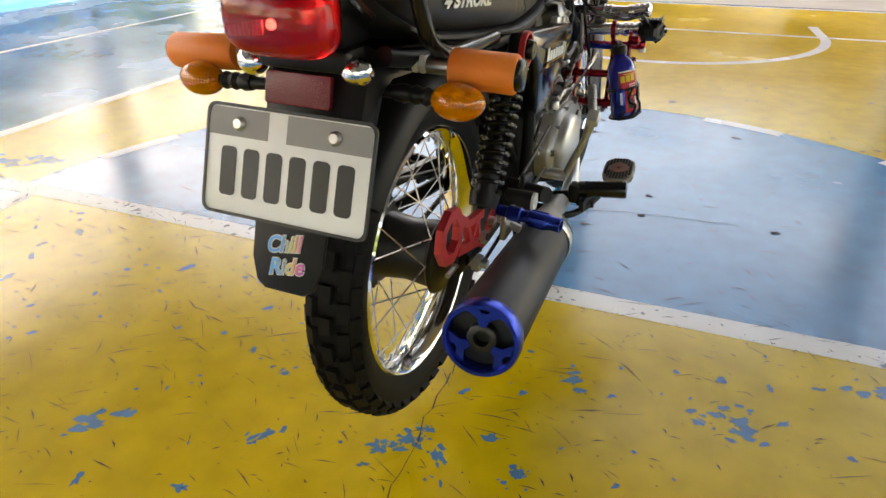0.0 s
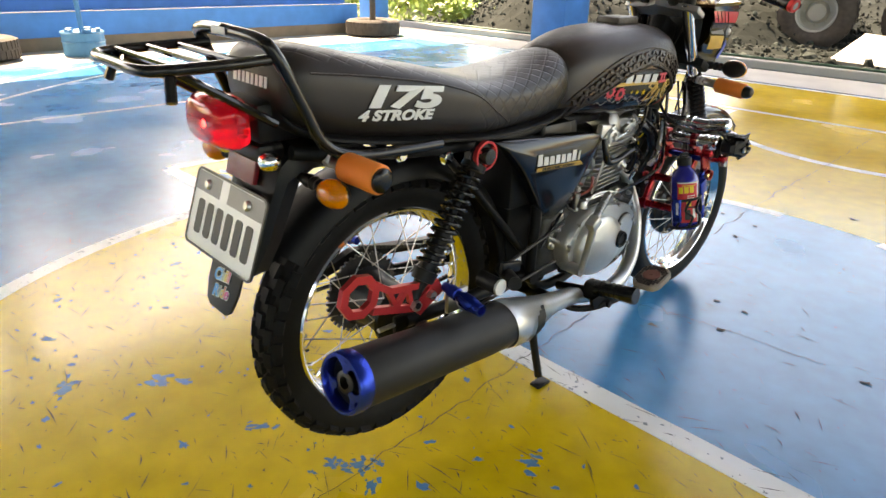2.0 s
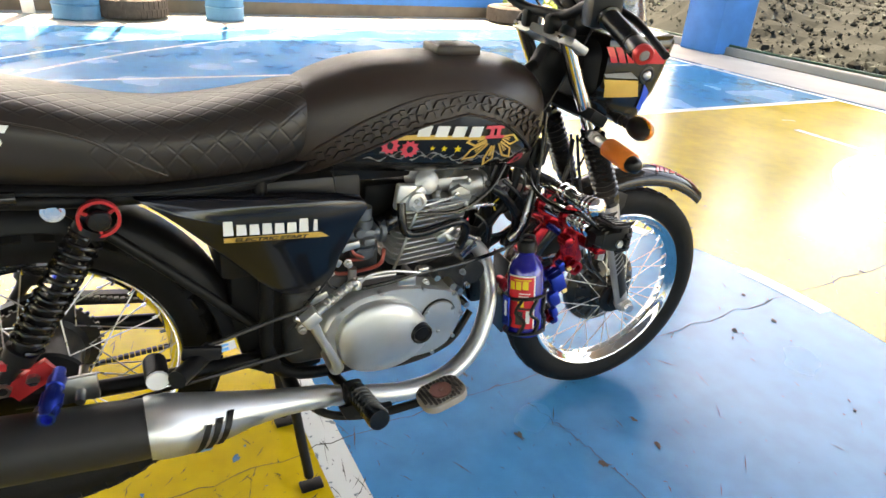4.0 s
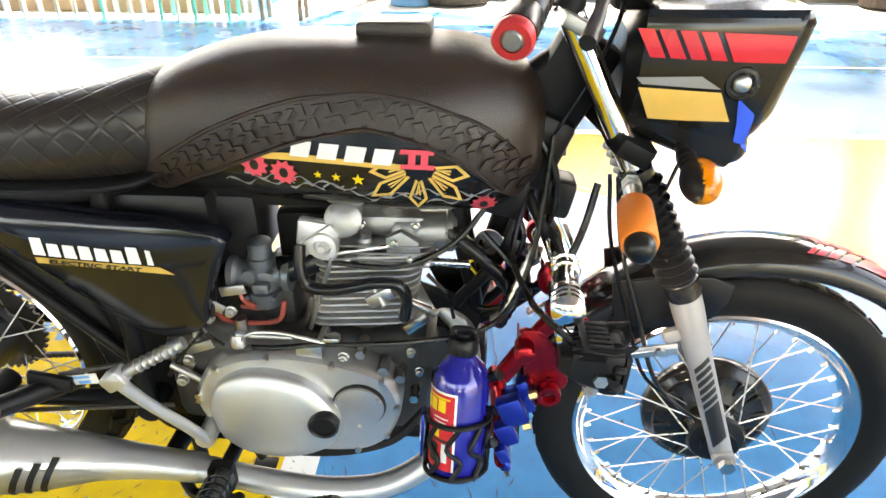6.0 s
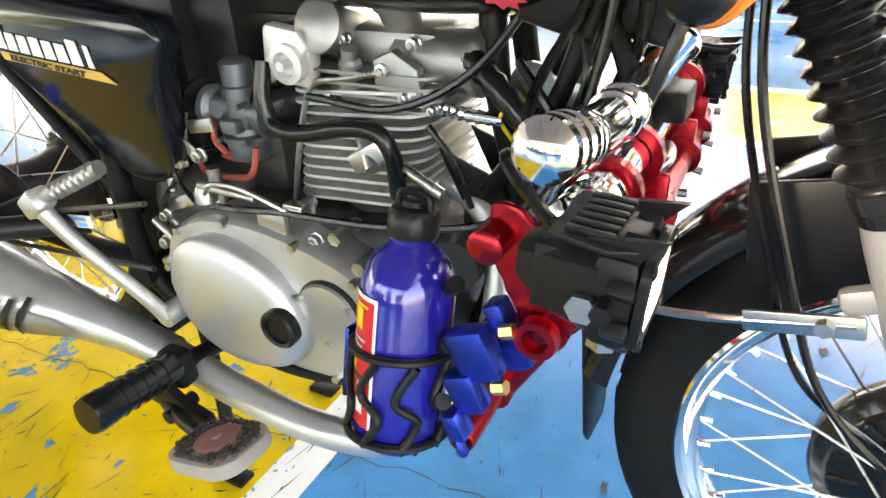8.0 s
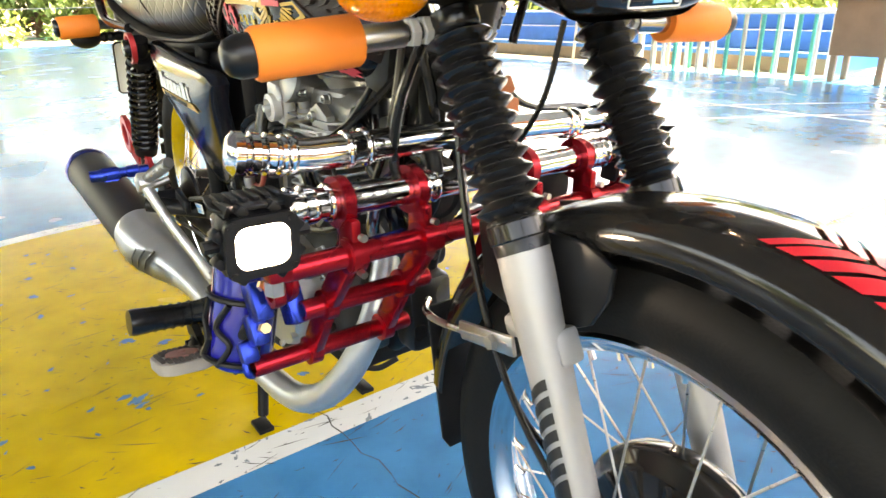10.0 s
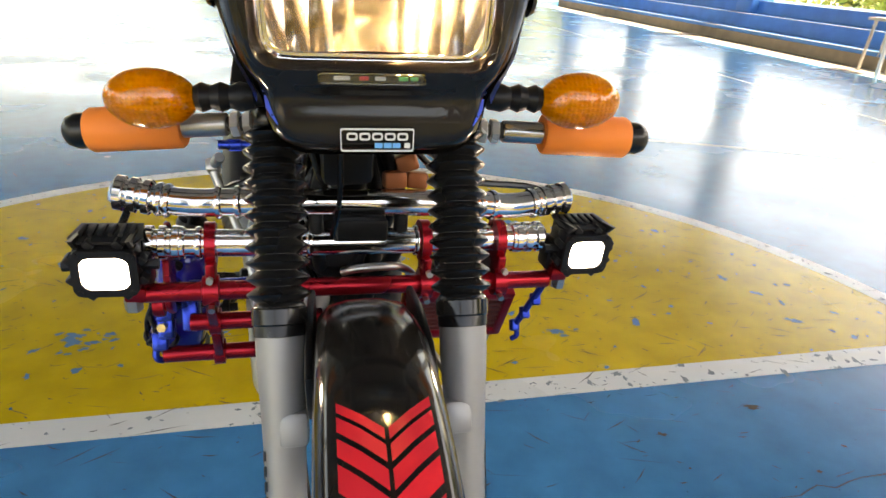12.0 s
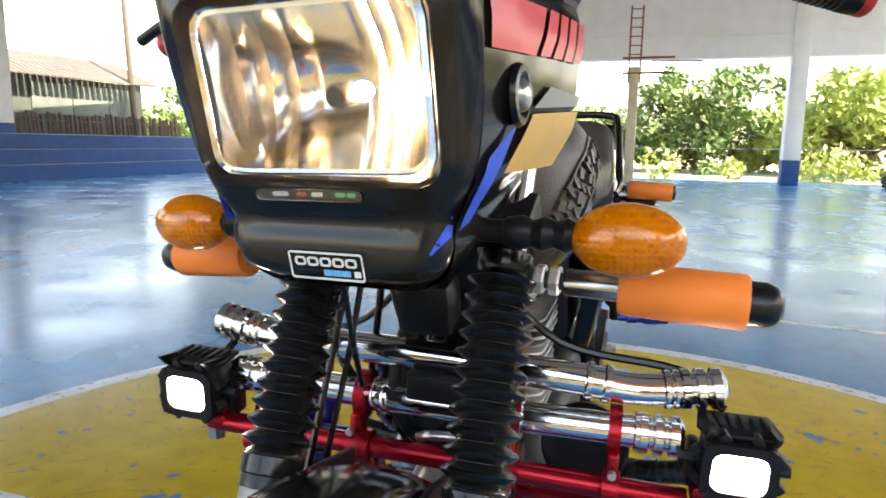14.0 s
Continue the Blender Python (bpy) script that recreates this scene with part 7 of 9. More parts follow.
indicator(0.180, -0.338, 0.764, 1, 1)
indicator(-0.204, -0.350, 0.756, -1, 1)
indicator(0.179, 1.106, 0.847, 1, -1, 1.08)
indicator(-0.196, 1.110, 0.850, -1, -1, 1.08)


def foam_bar(a, b, inner, r, label, dome=0.023):
    """A steel stub with an orange foam sleeve and a black dome end; a: at the frame, b: the tip."""
    a, b = Vector(a), Vector(b)
    n = (b - a).length
    m = span(a, b)
    bm = B()
    lathe(bm, [(0, inner * 0.52), (0.0105, inner * 0.52), (0.0115, inner * 0.54), (0.0115, inner + 0.02), (0, inner + 0.02)], m, 24)
    ob = part("slider_bar", bm, "steel", bike, label)
    bm = B()
    lathe(bm, [(0, 0), (0.012, 0), (0.012, inner * 0.20), (0.0075, inner * 0.21), (0.0075, inner * 0.53), (0, inner * 0.53)], m, 16)
    part("stud", bm, "dark_cast", ob, "dark threaded stud")
    for k in (0.24, 0.38):
        bm = B()
        lathe(bm, [(0, 0), (0.0115, 0), (0.0130, 0.0012), (0.0130, 0.0075), (0.0115, 0.0088), (0, 0.0088)], m @ Matrix.Translation((0, 0, inner * k)), 6)
        part("hex_nut", bm, "fin", ob, "pale hexagon nut", False)
    bm = B()
    lathe(bm, [(0.010, inner), (r - 0.002, inner), (r, inner + 0.003), (r, n - dome - 0.003), (r - 0.002, n - dome), (0.012, n - dome)], m, 32)
    part("foam_sleeve", bm, "orange", ob, "orange foam sleeve")
    bm = B()
    lathe(bm, [(0.012, n - dome - 0.001), (r * 0.80, n - dome), (r * 0.80, n - dome * 0.52), (r * 0.66, n - dome * 0.17), (r * 0.4, n), (0, n)], m, 24)
    part("dome_end", bm, "boot", ob, "black rubber dome end")
    return ob


foam_bar((0.085, -0.300, 0.797), (0.250, -0.291, 0.792), 0.070, 0.0255, "rear crash slider with an orange foam sleeve", 0.010)
foam_bar((-0.085, -0.32, 0.794), (-0.288, -0.312, 0.781), 0.075, 0.0255, "rear crash slider with an orange foam sleeve", 0.010)
foam_bar((0.085, 1.045, 0.812), (0.283, 1.036, 0.799), 0.088, 0.0215, "front crash slider with an orange foam sleeve")
foam_bar((-0.095, 1.045, 0.806), (-0.300, 1.042, 0.796), 0.090, 0.0215, "front crash slider with an orange foam sleeve")

# grab rail and luggage rack
bm = B()
for s in (-1, 1):
    tube(bm, [(s * 0.132, -0.06, 0.790), (s * 0.136, -0.17, 0.796), (s * 0.137, -0.27, 0.806), (s * 0.134, -0.325, 0.835), (s * 0.130, -0.360, 0.905), (s * 0.122, -0.392, 0.975), (s * 0.10, -0.405, 0.998), (0, -0.41, 1.004)], 0.0105, 12, 8)
rail_bar = part("grab_rail", bm, "gloss_black", bike, "gloss black bent grab rail behind the seat")
bm = B()
tube(bm, [(0.115, -0.385, 0.972), (0.120, -0.47, 0.970), (0.112, -0.55, 0.968), (0.085, -0.578, 0.967), (0, -0.582, 0.967), (-0.085, -0.578, 0.967), (-0.112, -0.55, 0.968), (-0.120, -0.47, 0.970), (-0.115, -0.385, 0.972)], 0.0085, 10, 6)
rack = part("luggage_rack", bm, "gloss_black", bike, "gloss black tubular luggage rack over the tail")
for y in (-0.44, -0.49, -0.54):
    bm = B()
    rod(bm, (-0.116, y, 0.970), (0.116, y, 0.970), 0.0055, seg=8)
    part("rack_bar", bm, "gloss_black", rack)
bm = B()
for s in (-1, 1):
    rod(bm, (s * 0.09, -0.535, 0.962), (s * 0.085, -0.38, 0.865), 0.007, seg=8)
    rod(bm, (s * 0.10, -0.545, 0.965), (s * 0.12, -0.555, 0.925), 0.008, seg=8)
pieces("rack_stay", bm, "gloss_black", rack)
bm = B()
box(bm, (0.045, 0.001, 0.012), pose(0, -0.4215, 1.004), 0.0004)
part("rail_sticker", bm, "white_ink", rail_bar, "small white sticker")
bm = B()
for y, z, r in ((-0.02, 0.752, 0.013), (-0.14, 0.775, 0.009)):
    rod(bm, (0.095, y, z), (0.118, y, z), r, seg=6)
    lathe(bm, [(r * 0.6, 0), (r * 1.35, 0), (r * 1.35, 0.003), (r * 0.6, 0.003)], Matrix.Translation((0.106, y, z)) @ pose(0, 0, 0, 0, 90, 0), 16, True)
pieces("frame_bolt", bm, "chrome", bike)

# ---- fork ----
TOP, MID, LOWB, AX = Vector((0, 0.945, 1.010)), Vector((0, 1.047, 0.818)), Vector((0, 1.142, 0.633)), Vector((0, 1.257, 0.322))
for s in (-1, 1):
    off = Vector((0.082 if s > 0 else -0.095, 0, 0))
    bm = B()
    rod(bm, TOP + off + Vector((0, -0.008, 0.018)), LOWB + off, 0.0165, seg=20)
    leg = part("fork_leg", bm, "chrome", bike, "chrome fork tube in a rubber boot")
    bm = B()
    n = (LOWB - MID).length
    prof = [(0.021, -0.006), (0.023, -0.004), (0.023, 0.008)]
    ribs = 11
    for k in range(ribs):
        z = 0.012 + (n - 0.04) * k / ribs
        p = (n - 0.04) / ribs
        prof += [(0.0205, z), (0.0292, z + p * 0.40), (0.0302, z + p * 0.5), (0.0292, z + p * 0.60), (0.0205, z + p * 0.98)]
    prof += [(0.0235, n - 0.026), (0.0245, n - 0.024), (0.0245, n + 0.004), (0.020, n + 0.004)]
    lathe(bm, prof, span(MID + off, LOWB + off), 32)
    part("fork_boot", bm, "boot", leg, "ribbed black rubber fork boot")
    bm = B()
    d = (AX - LOWB)
    lathe(bm, [(0.0243, n - 0.024), (0.0262, n - 0.022), (0.0262, n - 0.008), (0.0243, n - 0.006)], span(MID + off, LOWB + off), 24, True)
    part("boot_clamp", bm, "gloss_black", leg)
    bm = B()
    L = d.length
    lathe(bm, [(0.021, 0), (0.0235, 0.002), (0.0235, 0.03), (0.0215, 0.07), (0.0195, 0.14), (0.0185, L - 0.08), (0.018, L - 0.04), (0.018, L + 0.012), (0.014, L + 0.02), (0, L + 0.02)], span(LOWB + off, AX + off), 24)
    box(bm, (0.028, 0.028, 0.034), Matrix.Translation(LOWB.lerp(AX, 0.28) + off + Vector((-s * 0.010, 0.008, 0.004))) @ pose(0, 0, 0, 24), 0.006, 2)
    box(bm, (0.016, 0.040, 0.024), Matrix.Translation(LOWB.lerp(AX, 0.24) + off + Vector((0, -0.026, 0))) @ pose(0, 0, 0, 24), 0.007, 2)
    rod(bm, AX + off + Vector((-0.022, 0, 0)), AX + off + Vector((0.022, 0, 0)), 0.018, seg=16)
    part("fork_slider", bm, "fork_silver", leg, "silver painted lower fork leg")
    bm = B()
    m = span(LOWB + off, AX + off)
    for k in range(7):
        a0 = math.atan2(*((m.to_3x3().inverted() @ Vector((s, -0.12, 0))).yx))
        h = 0.112 + k * 0.0150
        pts = [(a0 - 0.75 + 1.30 * i / 8) for i in range(9)]
        wide = 0.0100 if k < 6 else 0.080
        for i in range(8):
            v = [bm.verts.new(m @ Vector(((0.0208 - 0.006 * (h - 0.09)) * math.cos(pts[i + e]), (0.0208 - 0.006 * (h - 0.09)) * math.sin(pts[i + e]), h + q + 0.020 * ((i + e) / 8) ** 1.5))) for e, q in ((0, 0), (1, 0), (1, wide), (0, wide))]
            bm.faces.new(v)
    stuff(part("leg_stripe", bm, "ink", leg), "slanted black stripe decals")
bm = B()
rod(bm, (-0.11, AX.y, AX.z), (0.11, AX.y, AX.z), 0.008)
for s in (-1, 1):
    rod(bm, (s * 0.108, AX.y, AX.z), (s * 0.120, AX.y, AX.z), 0.013, seg=6)
part("front_axle", bm, "steel", bike)
bm = B()
for z, y, t in ((0.842, 1.030, 0.026), (0.998, 0.950, 0.018)):
    bm = B()
    prism(bm, [(-0.118, -0.022), (-0.09, -0.032), (-0.04, -0.028), (0, -0.055), (0.04, -0.028), (0.09, -0.032), (0.118, -0.022), (0.118, 0.022), (0.09, 0.032), (0.03, 0.02), (-0.03, 0.02), (-0.09, 0.032), (-0.118, 0.022)], t, Matrix.Translation((0, y, z)) @ pose(0, 0, 0, -27), 0.004)
    yoke = part("fork_yoke", bm, "frame_black" if z < 0.9 else "cast", bike, "black lower fork yoke" if z < 0.9 else "cast aluminium top fork yoke")
bm = B()
for s in (-1, 1):
    lathe(bm, [(0, 0.02), (0.014, 0.02), (0.018, 0.014), (0.018, 0)], Matrix.Translation((s * 0.084, 0.938, 1.022)) @ pose(0, 0, 0, -27), 16)
    box(bm, (0.026, 0.034, 0.04), pose(s * 0.045, 0.93, 1.040), 0.008)
pieces("yoke_clamp", bm, "frame_black", yoke)

# ---- handlebar ----
bm = B()
RE, RI, LE, LI = Vector((0.385, 0.853, 1.042)), Vector((0.255, 0.886, 1.078)), Vector((-0.400, 0.775, 1.060)), Vector((-0.285, 0.824, 1.088))
tube(bm, [LE, LI, (-0.22, 0.855, 1.100), (-0.15, 0.893, 1.086), (-0.07, 0.920, 1.056), (0, 0.930, 1.052), (0.07, 0.935, 1.056), (0.14, 0.922, 1.082), (0.20, 0.905, 1.090), RI, RE], 0.011, 12, 6)
bars = part("handlebar", bm, "frame_black", bike, "black handlebar with rubber grips")
for s in (-1, 1):
    a, b = (RI, RE) if s > 0 else (LI, LE)
    n = (b - a).length
    bm = B()
    prof = [(0.011, 0), (0.021, 0.0), (0.021, 0.006)]
    for k in range(16):
        prof += [(0.0165, 0.008 + k * 0.0067), (0.0178, 0.0105 + k * 0.0067)]
    lathe(bm, prof + [(0.017, n), (0, n)], span(a, b), 20)
    part("grip", bm, "boot", bars, "ribbed black rubber grip")
    bm = B()
    lathe(bm, [(0.0095, 0), (0.0160, 0), (0.0170, 0.004), (0.0170, 0.010), (0.0150, 0.013), (0.0095, 0.013)], span(b, b + (b - a) * 0.2), 24, True)
    part("bar_end", bm, "red_plate", bars, "red bar end ring")
    bm = B()
    lathe(bm, [(0, 0), (0.0095, 0), (0.0095, 0.011), (0.007, 0.0135), (0, 0.0135)], span(b, b + (b - a) * 0.2), 18)
    part("bar_plug", bm, "cast", bars, "pale metal bar end plug")
    bm = B()
    box(bm, (0.058, 0.058, 0.062), Matrix.Translation(a + (a - b) * 0.24) @ pose(0, 0, 0, 0, 0, -s * 20), 0.008)
    tube(bm, [a + (a - b) * 0.3 + Vector((0, 0.035, 0)), a + (b - a) * 0.1 + Vector((0, 0.055, 0)), a + (b - a) * 0.6 + Vector((0, 0.058, -0.004)), b + Vector((0, 0.055, -0.006))], [0.008, 0.007, 0.006, 0.007], 10)
    part("lever", bm, "black", bars, "black control lever and switch box")
bm = B()
for s in (-1, 1):
    for k in range(2):
        tube(bm, [(s * 0.23, 0.88, 1.09), (s * (0.16 + 0.02 * k), 0.96, 1.10 + 0.02 * k), (s * 0.08, 0.995, 1.02), (s * 0.05, 0.97, 0.92), (s * 0.04, 0.93, 0.84)], 0.003, 7, 6)
pieces("control_cable", bm, "boot", bars)
bm = B()
for s in (-1, 1):
    lathe(bm, [(0, -0.03), (0.034, -0.03), (0.040, -0.012), (0.040, 0.02), (0.036, 0.022), (0.034, 0.014), (0, 0.014)], Matrix.Translation((s * 0.048, 1.015, 1.098)) @ pose(0, 0, 0, 48), 28)
box(bm, (0.06, 0.03, 0.05), pose(0, 1.000, 1.075, 48), 0.008)
box(bm, (0.190, 0.016, 0.105), pose(0, 1.050, 1.095, -16), 0.007)
box(bm, (0.050, 0.050, 0.06), pose(0, 1.020, 1.035), 0.008)
pieces("instrument_pod", bm, "black", bars, "black round instrument pod")

# ---- headlight cowl ----
# outline of the face, from which the shell runs back
LEAN = 0.21
HALF = [(0.044, 0.8125), (0.062, 0.8150), (0.077, 0.824), (0.085, 0.841), (0.088, 0.861), (0.095, 0.876), (0.103, 0.893), (0.110, 0.930), (0.114, 0.985), (0.111, 1.018), (0.096, 1.030)]
FACE = [(-x, z) for x, z in HALF] + [(x, z) for x, z in reversed(HALF)]
FACE = [(v[0], v[1]) for v in smooth_path([(x, z, 0) for x, z in FACE], 3)]
bm = B()
rings = []
for y, fx, zl, zs in ((1.020, 1.20, 0.045, 1.0), (1.08, 1.15, 0.026, 1.0), (1.14, 1.07, 0.008, 1.0), (1.178, 1.0, 0.0, 1.0)):
    rings.append([bm.verts.new((x * (1 + (fx - 1) * min(1.0, max(0.3, (z - 0.84) / 0.08))), y + LEAN * (z - 0.928) * (y - 1.02) / 0.168, z + zl * max(0.0, (0.95 - z) / 0.124))) for x, z in FACE])
for p, q in zip(rings, rings[1:]):
    for i in range(len(FACE)):
        j = (i + 1) % len(FACE)
        bm.faces.new((p[i], p[j], q[j], q[i]))
bmesh.ops.subdivide_edges(bm, edges=list(bm.edges), cuts=1, use_grid_fill=True, smooth=0.4)
cowl = part("headlight_cowl", bm, "gloss_black", bike, "gloss black headlight cowl with coloured decals", True, 35)
bm = B()
outer = [(x, z - 0.928) for x, z in FACE]


def ray_to(poly, a):
    """Where a ray at the angle a from the middle leaves the outline."""
    d = Vector((math.cos(a), math.sin(a)))
    best = 0.0
    for (x0, y0), (x1, y1) in zip(poly, poly[1:] + poly[:1]):
        ex, ey = x1 - x0, y1 - y0
        det = d.x * -ey + ex * d.y
        if abs(det) < 1e-9:
            continue
        t = (x0 * -ey + ex * y0) / det
        u = (d.x * y0 - d.y * x0) / det
        if -1e-6 <= u <= 1 + 1e-6 and t > 0:
            best = max(best, t)
    return (d.x * best, d.y * best)


angles = [2 * math.pi * i / 72 for i in range(72)]
HM = front_pose(0, 1.186, 0.928, -11.9)
o1 = [ray_to(outer, a) for a in angles]
o2 = [ray_to([(u, v + 0.020) for u, v in rounded(0.176, 0.120, 0.018, 4)], a) for a in angles]
o3 = [ray_to([(u, v + 0.020) for u, v in rounded(0.164, 0.108, 0.014, 4)], a) for a in angles]


def face_h(y, d, f):
    """Height of the surround over its plane: y up from the middle, d in from the edge, f the share of the way to the glass."""
    edge = -0.017 * (1 - min(1.0, d / 0.017)) ** 2
    fold = -0.0055 * math.exp(-((y + 0.0660) / 0.0090) ** 2)
    chin = 0.003 * math.exp(-((y + 0.094) / 0.018) ** 2)
    return 0.009 + 0.003 * max(0.0, f - 0.6) / 0.4 + edge + fold + chin


STEPS = (0.0, 0.02, 0.05, 0.09, 0.13, 0.18, 0.24, 0.30, 0.36, 0.42, 0.48, 0.54, 0.60, 0.66, 0.72, 0.78, 0.84, 0.90, 0.95, 1.0)
rows = [[bm.verts.new(HM @ Vector((x * 0.985, y * 0.985, -0.022))) for x, y in o1]]
for f in STEPS:
    row = []
    for p, q in zip(o1, o2):
        w, v = Vector(p), Vector(q) * 1.02
        c = w.lerp(v, f)
        row.append(bm.verts.new(HM @ Vector((c.x, c.y, face_h(c.y, f * (w - v).length, f)))))
    rows.append(row)
rows.append([bm.verts.new(HM @ Vector((x, y, 0.010))) for x, y in o2])
rows.append([bm.verts.new(HM @ Vector((x, y, -0.010))) for x, y in o3])
for p, q in zip(rows, rows[1:]):
    for i in range(72):
        bm.faces.new((p[i], p[(i + 1) % 72], q[(i + 1) % 72], q[i]))
part("cowl_face", bm, "gloss_black", cowl, "gloss black headlight surround", True, 60)
for e in (-1, 1):
    bm = B()
    at = []
    for i in range(7):
        low, high = Vector((0.0750, -0.084)).lerp(Vector((0.0865, -0.062)), i / 6), Vector((0.0755, -0.0855)).lerp(Vector((0.0850, -0.0765)), i / 6)
        at.append([])
        for j in range(5):
            c = low.lerp(high, j / 4)
            wide = float(np.interp(c.y + 0.928, [p[1] for p in HALF], [p[0] for p in HALF]))
            at[-1].append(bm.verts.new(HM @ Vector((e * c.x, c.y, face_h(c.y, max(0.0, wide - c.x), 0.2) + 0.0016))))
    for p, q in zip(at, at[1:]):
        for j in range(4):
            bm.faces.new((p[j], q[j], q[j + 1], p[j + 1]))
    part("blue_corner", bm, "blue_ink", cowl, "blue decal tip on the chin")
bm = B()
NX, NZ = 80, 18
grid = {}
for i in range(NX + 1):
    for j in range(NZ + 1):
        u, v = 2 * i / NX - 1, 2 * j / NZ - 1
        deep = 0.070 * (1 - 0.75 * u * u) * (1 - 0.55 * v * v)
        flute = 0.0016 * abs(math.sin(u * 5 * math.pi)) * (1 if abs(u) > 0.19 else 0.0)
        grid[i, j] = bm.verts.new(HM @ Vector((u * 0.082, 0.020 + v * 0.054, -0.004 - deep + flute)))
for i in range(NX):
    for j in range(NZ):
        bm.faces.new((grid[i, j], grid[i + 1, j], grid[i + 1, j + 1], grid[i, j + 1]))
part("lamp_bowl", bm, "bowl", cowl, "mirror-bright fluted lamp bowl", True, 14)
bm = B()
ring_plate(bm, [(x * 1.005, (y - 0.02) * 1.01 + 0.02) for x, y in o3], [(x * 0.945, (y - 0.02) * 0.92 + 0.02) for x, y in o3], 0.003, HM @ Matrix.Translation((0, 0, 0.0005)))
part("lamp_rim", bm, "chrome", cowl, "bright rim round the headlight glass")
bm = B()
lathe(bm, [(0, 0.0), (0.0085, 0.0), (0.0085, 0.02), (0.0065, 0.024), (0, 0.025)], HM @ Matrix.Translation((0.010, 0.014, -0.046)), 20)
part("bulb_shield", bm, "dark_cast", cowl)
bm = B()
bmesh.ops.create_uvsphere(bm, u_segments=18, v_segments=10, radius=0.0065, matrix=HM @ Matrix.Translation((0.020, 0.015, -0.050)) @ Matrix.Diagonal((1, 1, 1.8, 1)))
part("headlight_bulb", bm, "bulb", cowl, "lit warm headlight bulb")
bm = B()
rings = [[bm.verts.new(HM @ Vector((x * f, (y - 0.02) * f + 0.02, d))) for x, y in o3] for f, d in ((1.03, 0.004), (0.98, 0.009), (0.7, 0.012), (0.35, 0.013))]
for p, q in zip(rings, rings[1:]):
    for i in range(72):
        bm.faces.new((p[i], p[(i + 1) % 72], q[(i + 1) % 72], q[i]))
bm.faces.new(rings[-1])
glass = part("headlight_glass", bm, "clear", cowl, "clear headlight glass")
glass.visible_shadow = False
bm = B()
prism(bm, rounded(0.076, 0.0060, 0.002, 3), 0.003, HM @ Matrix.Translation((-0.004, -0.0452, 0.0105)))
part("strip_base", bm, "dark_cast", cowl, "narrow strip under the glass")
for u, w, mt in ((-0.026, 0.012, "white_ink"), (-0.010, 0.007, "pink_ink"), (0.002, 0.008, "white_ink"), (0.019, 0.007, "green_ink"), (0.027, 0.006, "green_ink")):
    bm = B()
    prism(bm, rounded(w, 0.0028, 0.001, 2), 0.001, HM @ Matrix.Translation((u, -0.0450, 0.0134)))
    part("strip_mark", bm, mt, cowl)
bm = B()
prism(bm, rounded(0.080, 0.0075, 0.003, 3), 0.0025, HM @ Matrix.Translation((-0.004, -0.0452, 0.0148)))
part("clear_strip", bm, "clear", cowl, "narrow clear strip under the glass")
# front sticker: white frame on black with plain blocks
GM = front_pose(0.0, 1.1795, 0.8315, -15)
bm = B()
ring_plate(bm, rounded(0.057, 0.0205, 0.002, 3), rounded(0.0555, 0.018, 0.0015, 3), 0.001, GM)
for k in range(5):
    ring_plate(bm, rounded(0.0085, 0.0065, 0.002, 2), rounded(0.0055, 0.0038, 0.001, 2), 0.0009, GM @ Matrix.Translation((-0.0195 + k * 0.0098, 0.0032, 0.0003)))
box(bm, (0.0045, 0.0042, 0.001), GM @ Matrix.Translation((0.0235, -0.0048, 0.0006)))
pieces("sticker_mark", bm, "white_ink", cowl, "", False)
bm = B()
for k in range(3):
    box(bm, (0.0062, 0.0042, 0.001), GM @ Matrix.Translation((0.001 + k * 0.0070, -0.0048, 0.0006)))
pieces("sticker_square", bm, "sky_ink", cowl, "", False)


def cowl_x(y, z):
    """Half width of the cowl's shell at (y, z), the lean taken out."""
    y = (y + LEAN * (z - 0.928) * 1.02 / 0.168) / (1 + LEAN * (z - 0.928) / 0.168)
    x = float(np.interp(z, [p[1] for p in HALF], [p[0] for p in HALF]))
    return x * (1 + float(np.interp(y, [1.02, 1.08, 1.14, 1.178], [0.20, 0.15, 0.07, 0.0])) * min(1.0, max(0.3, (z - 0.84) / 0.08)))


def on_cowl(bm, quad, s, n=5):
    """A thin print that follows the shell: first two corners on top, last two below."""
    q = [Vector((y, z)) for y, z in quad]
    k = len(q) // 2
    top, low = q[:k], list(reversed(q[k:]))
    cols = [(top[i].lerp(top[i + 1], f / n), low[i].lerp(low[i + 1], f / n)) for i in range(k - 1) for f in range(n + (i == k - 2))]
    at = []
    for a, b in cols:
        c = [a.lerp(b, f / n) for f in range(n + 1)]
        at.append([bm.verts.new((s * (cowl_x(*p) + 0.0034), *p)) for p in c])
    for p, r in zip(at, at[1:]):
        for i in range(n):
            bm.faces.new((p[i], r[i], r[i + 1], p[i + 1]))


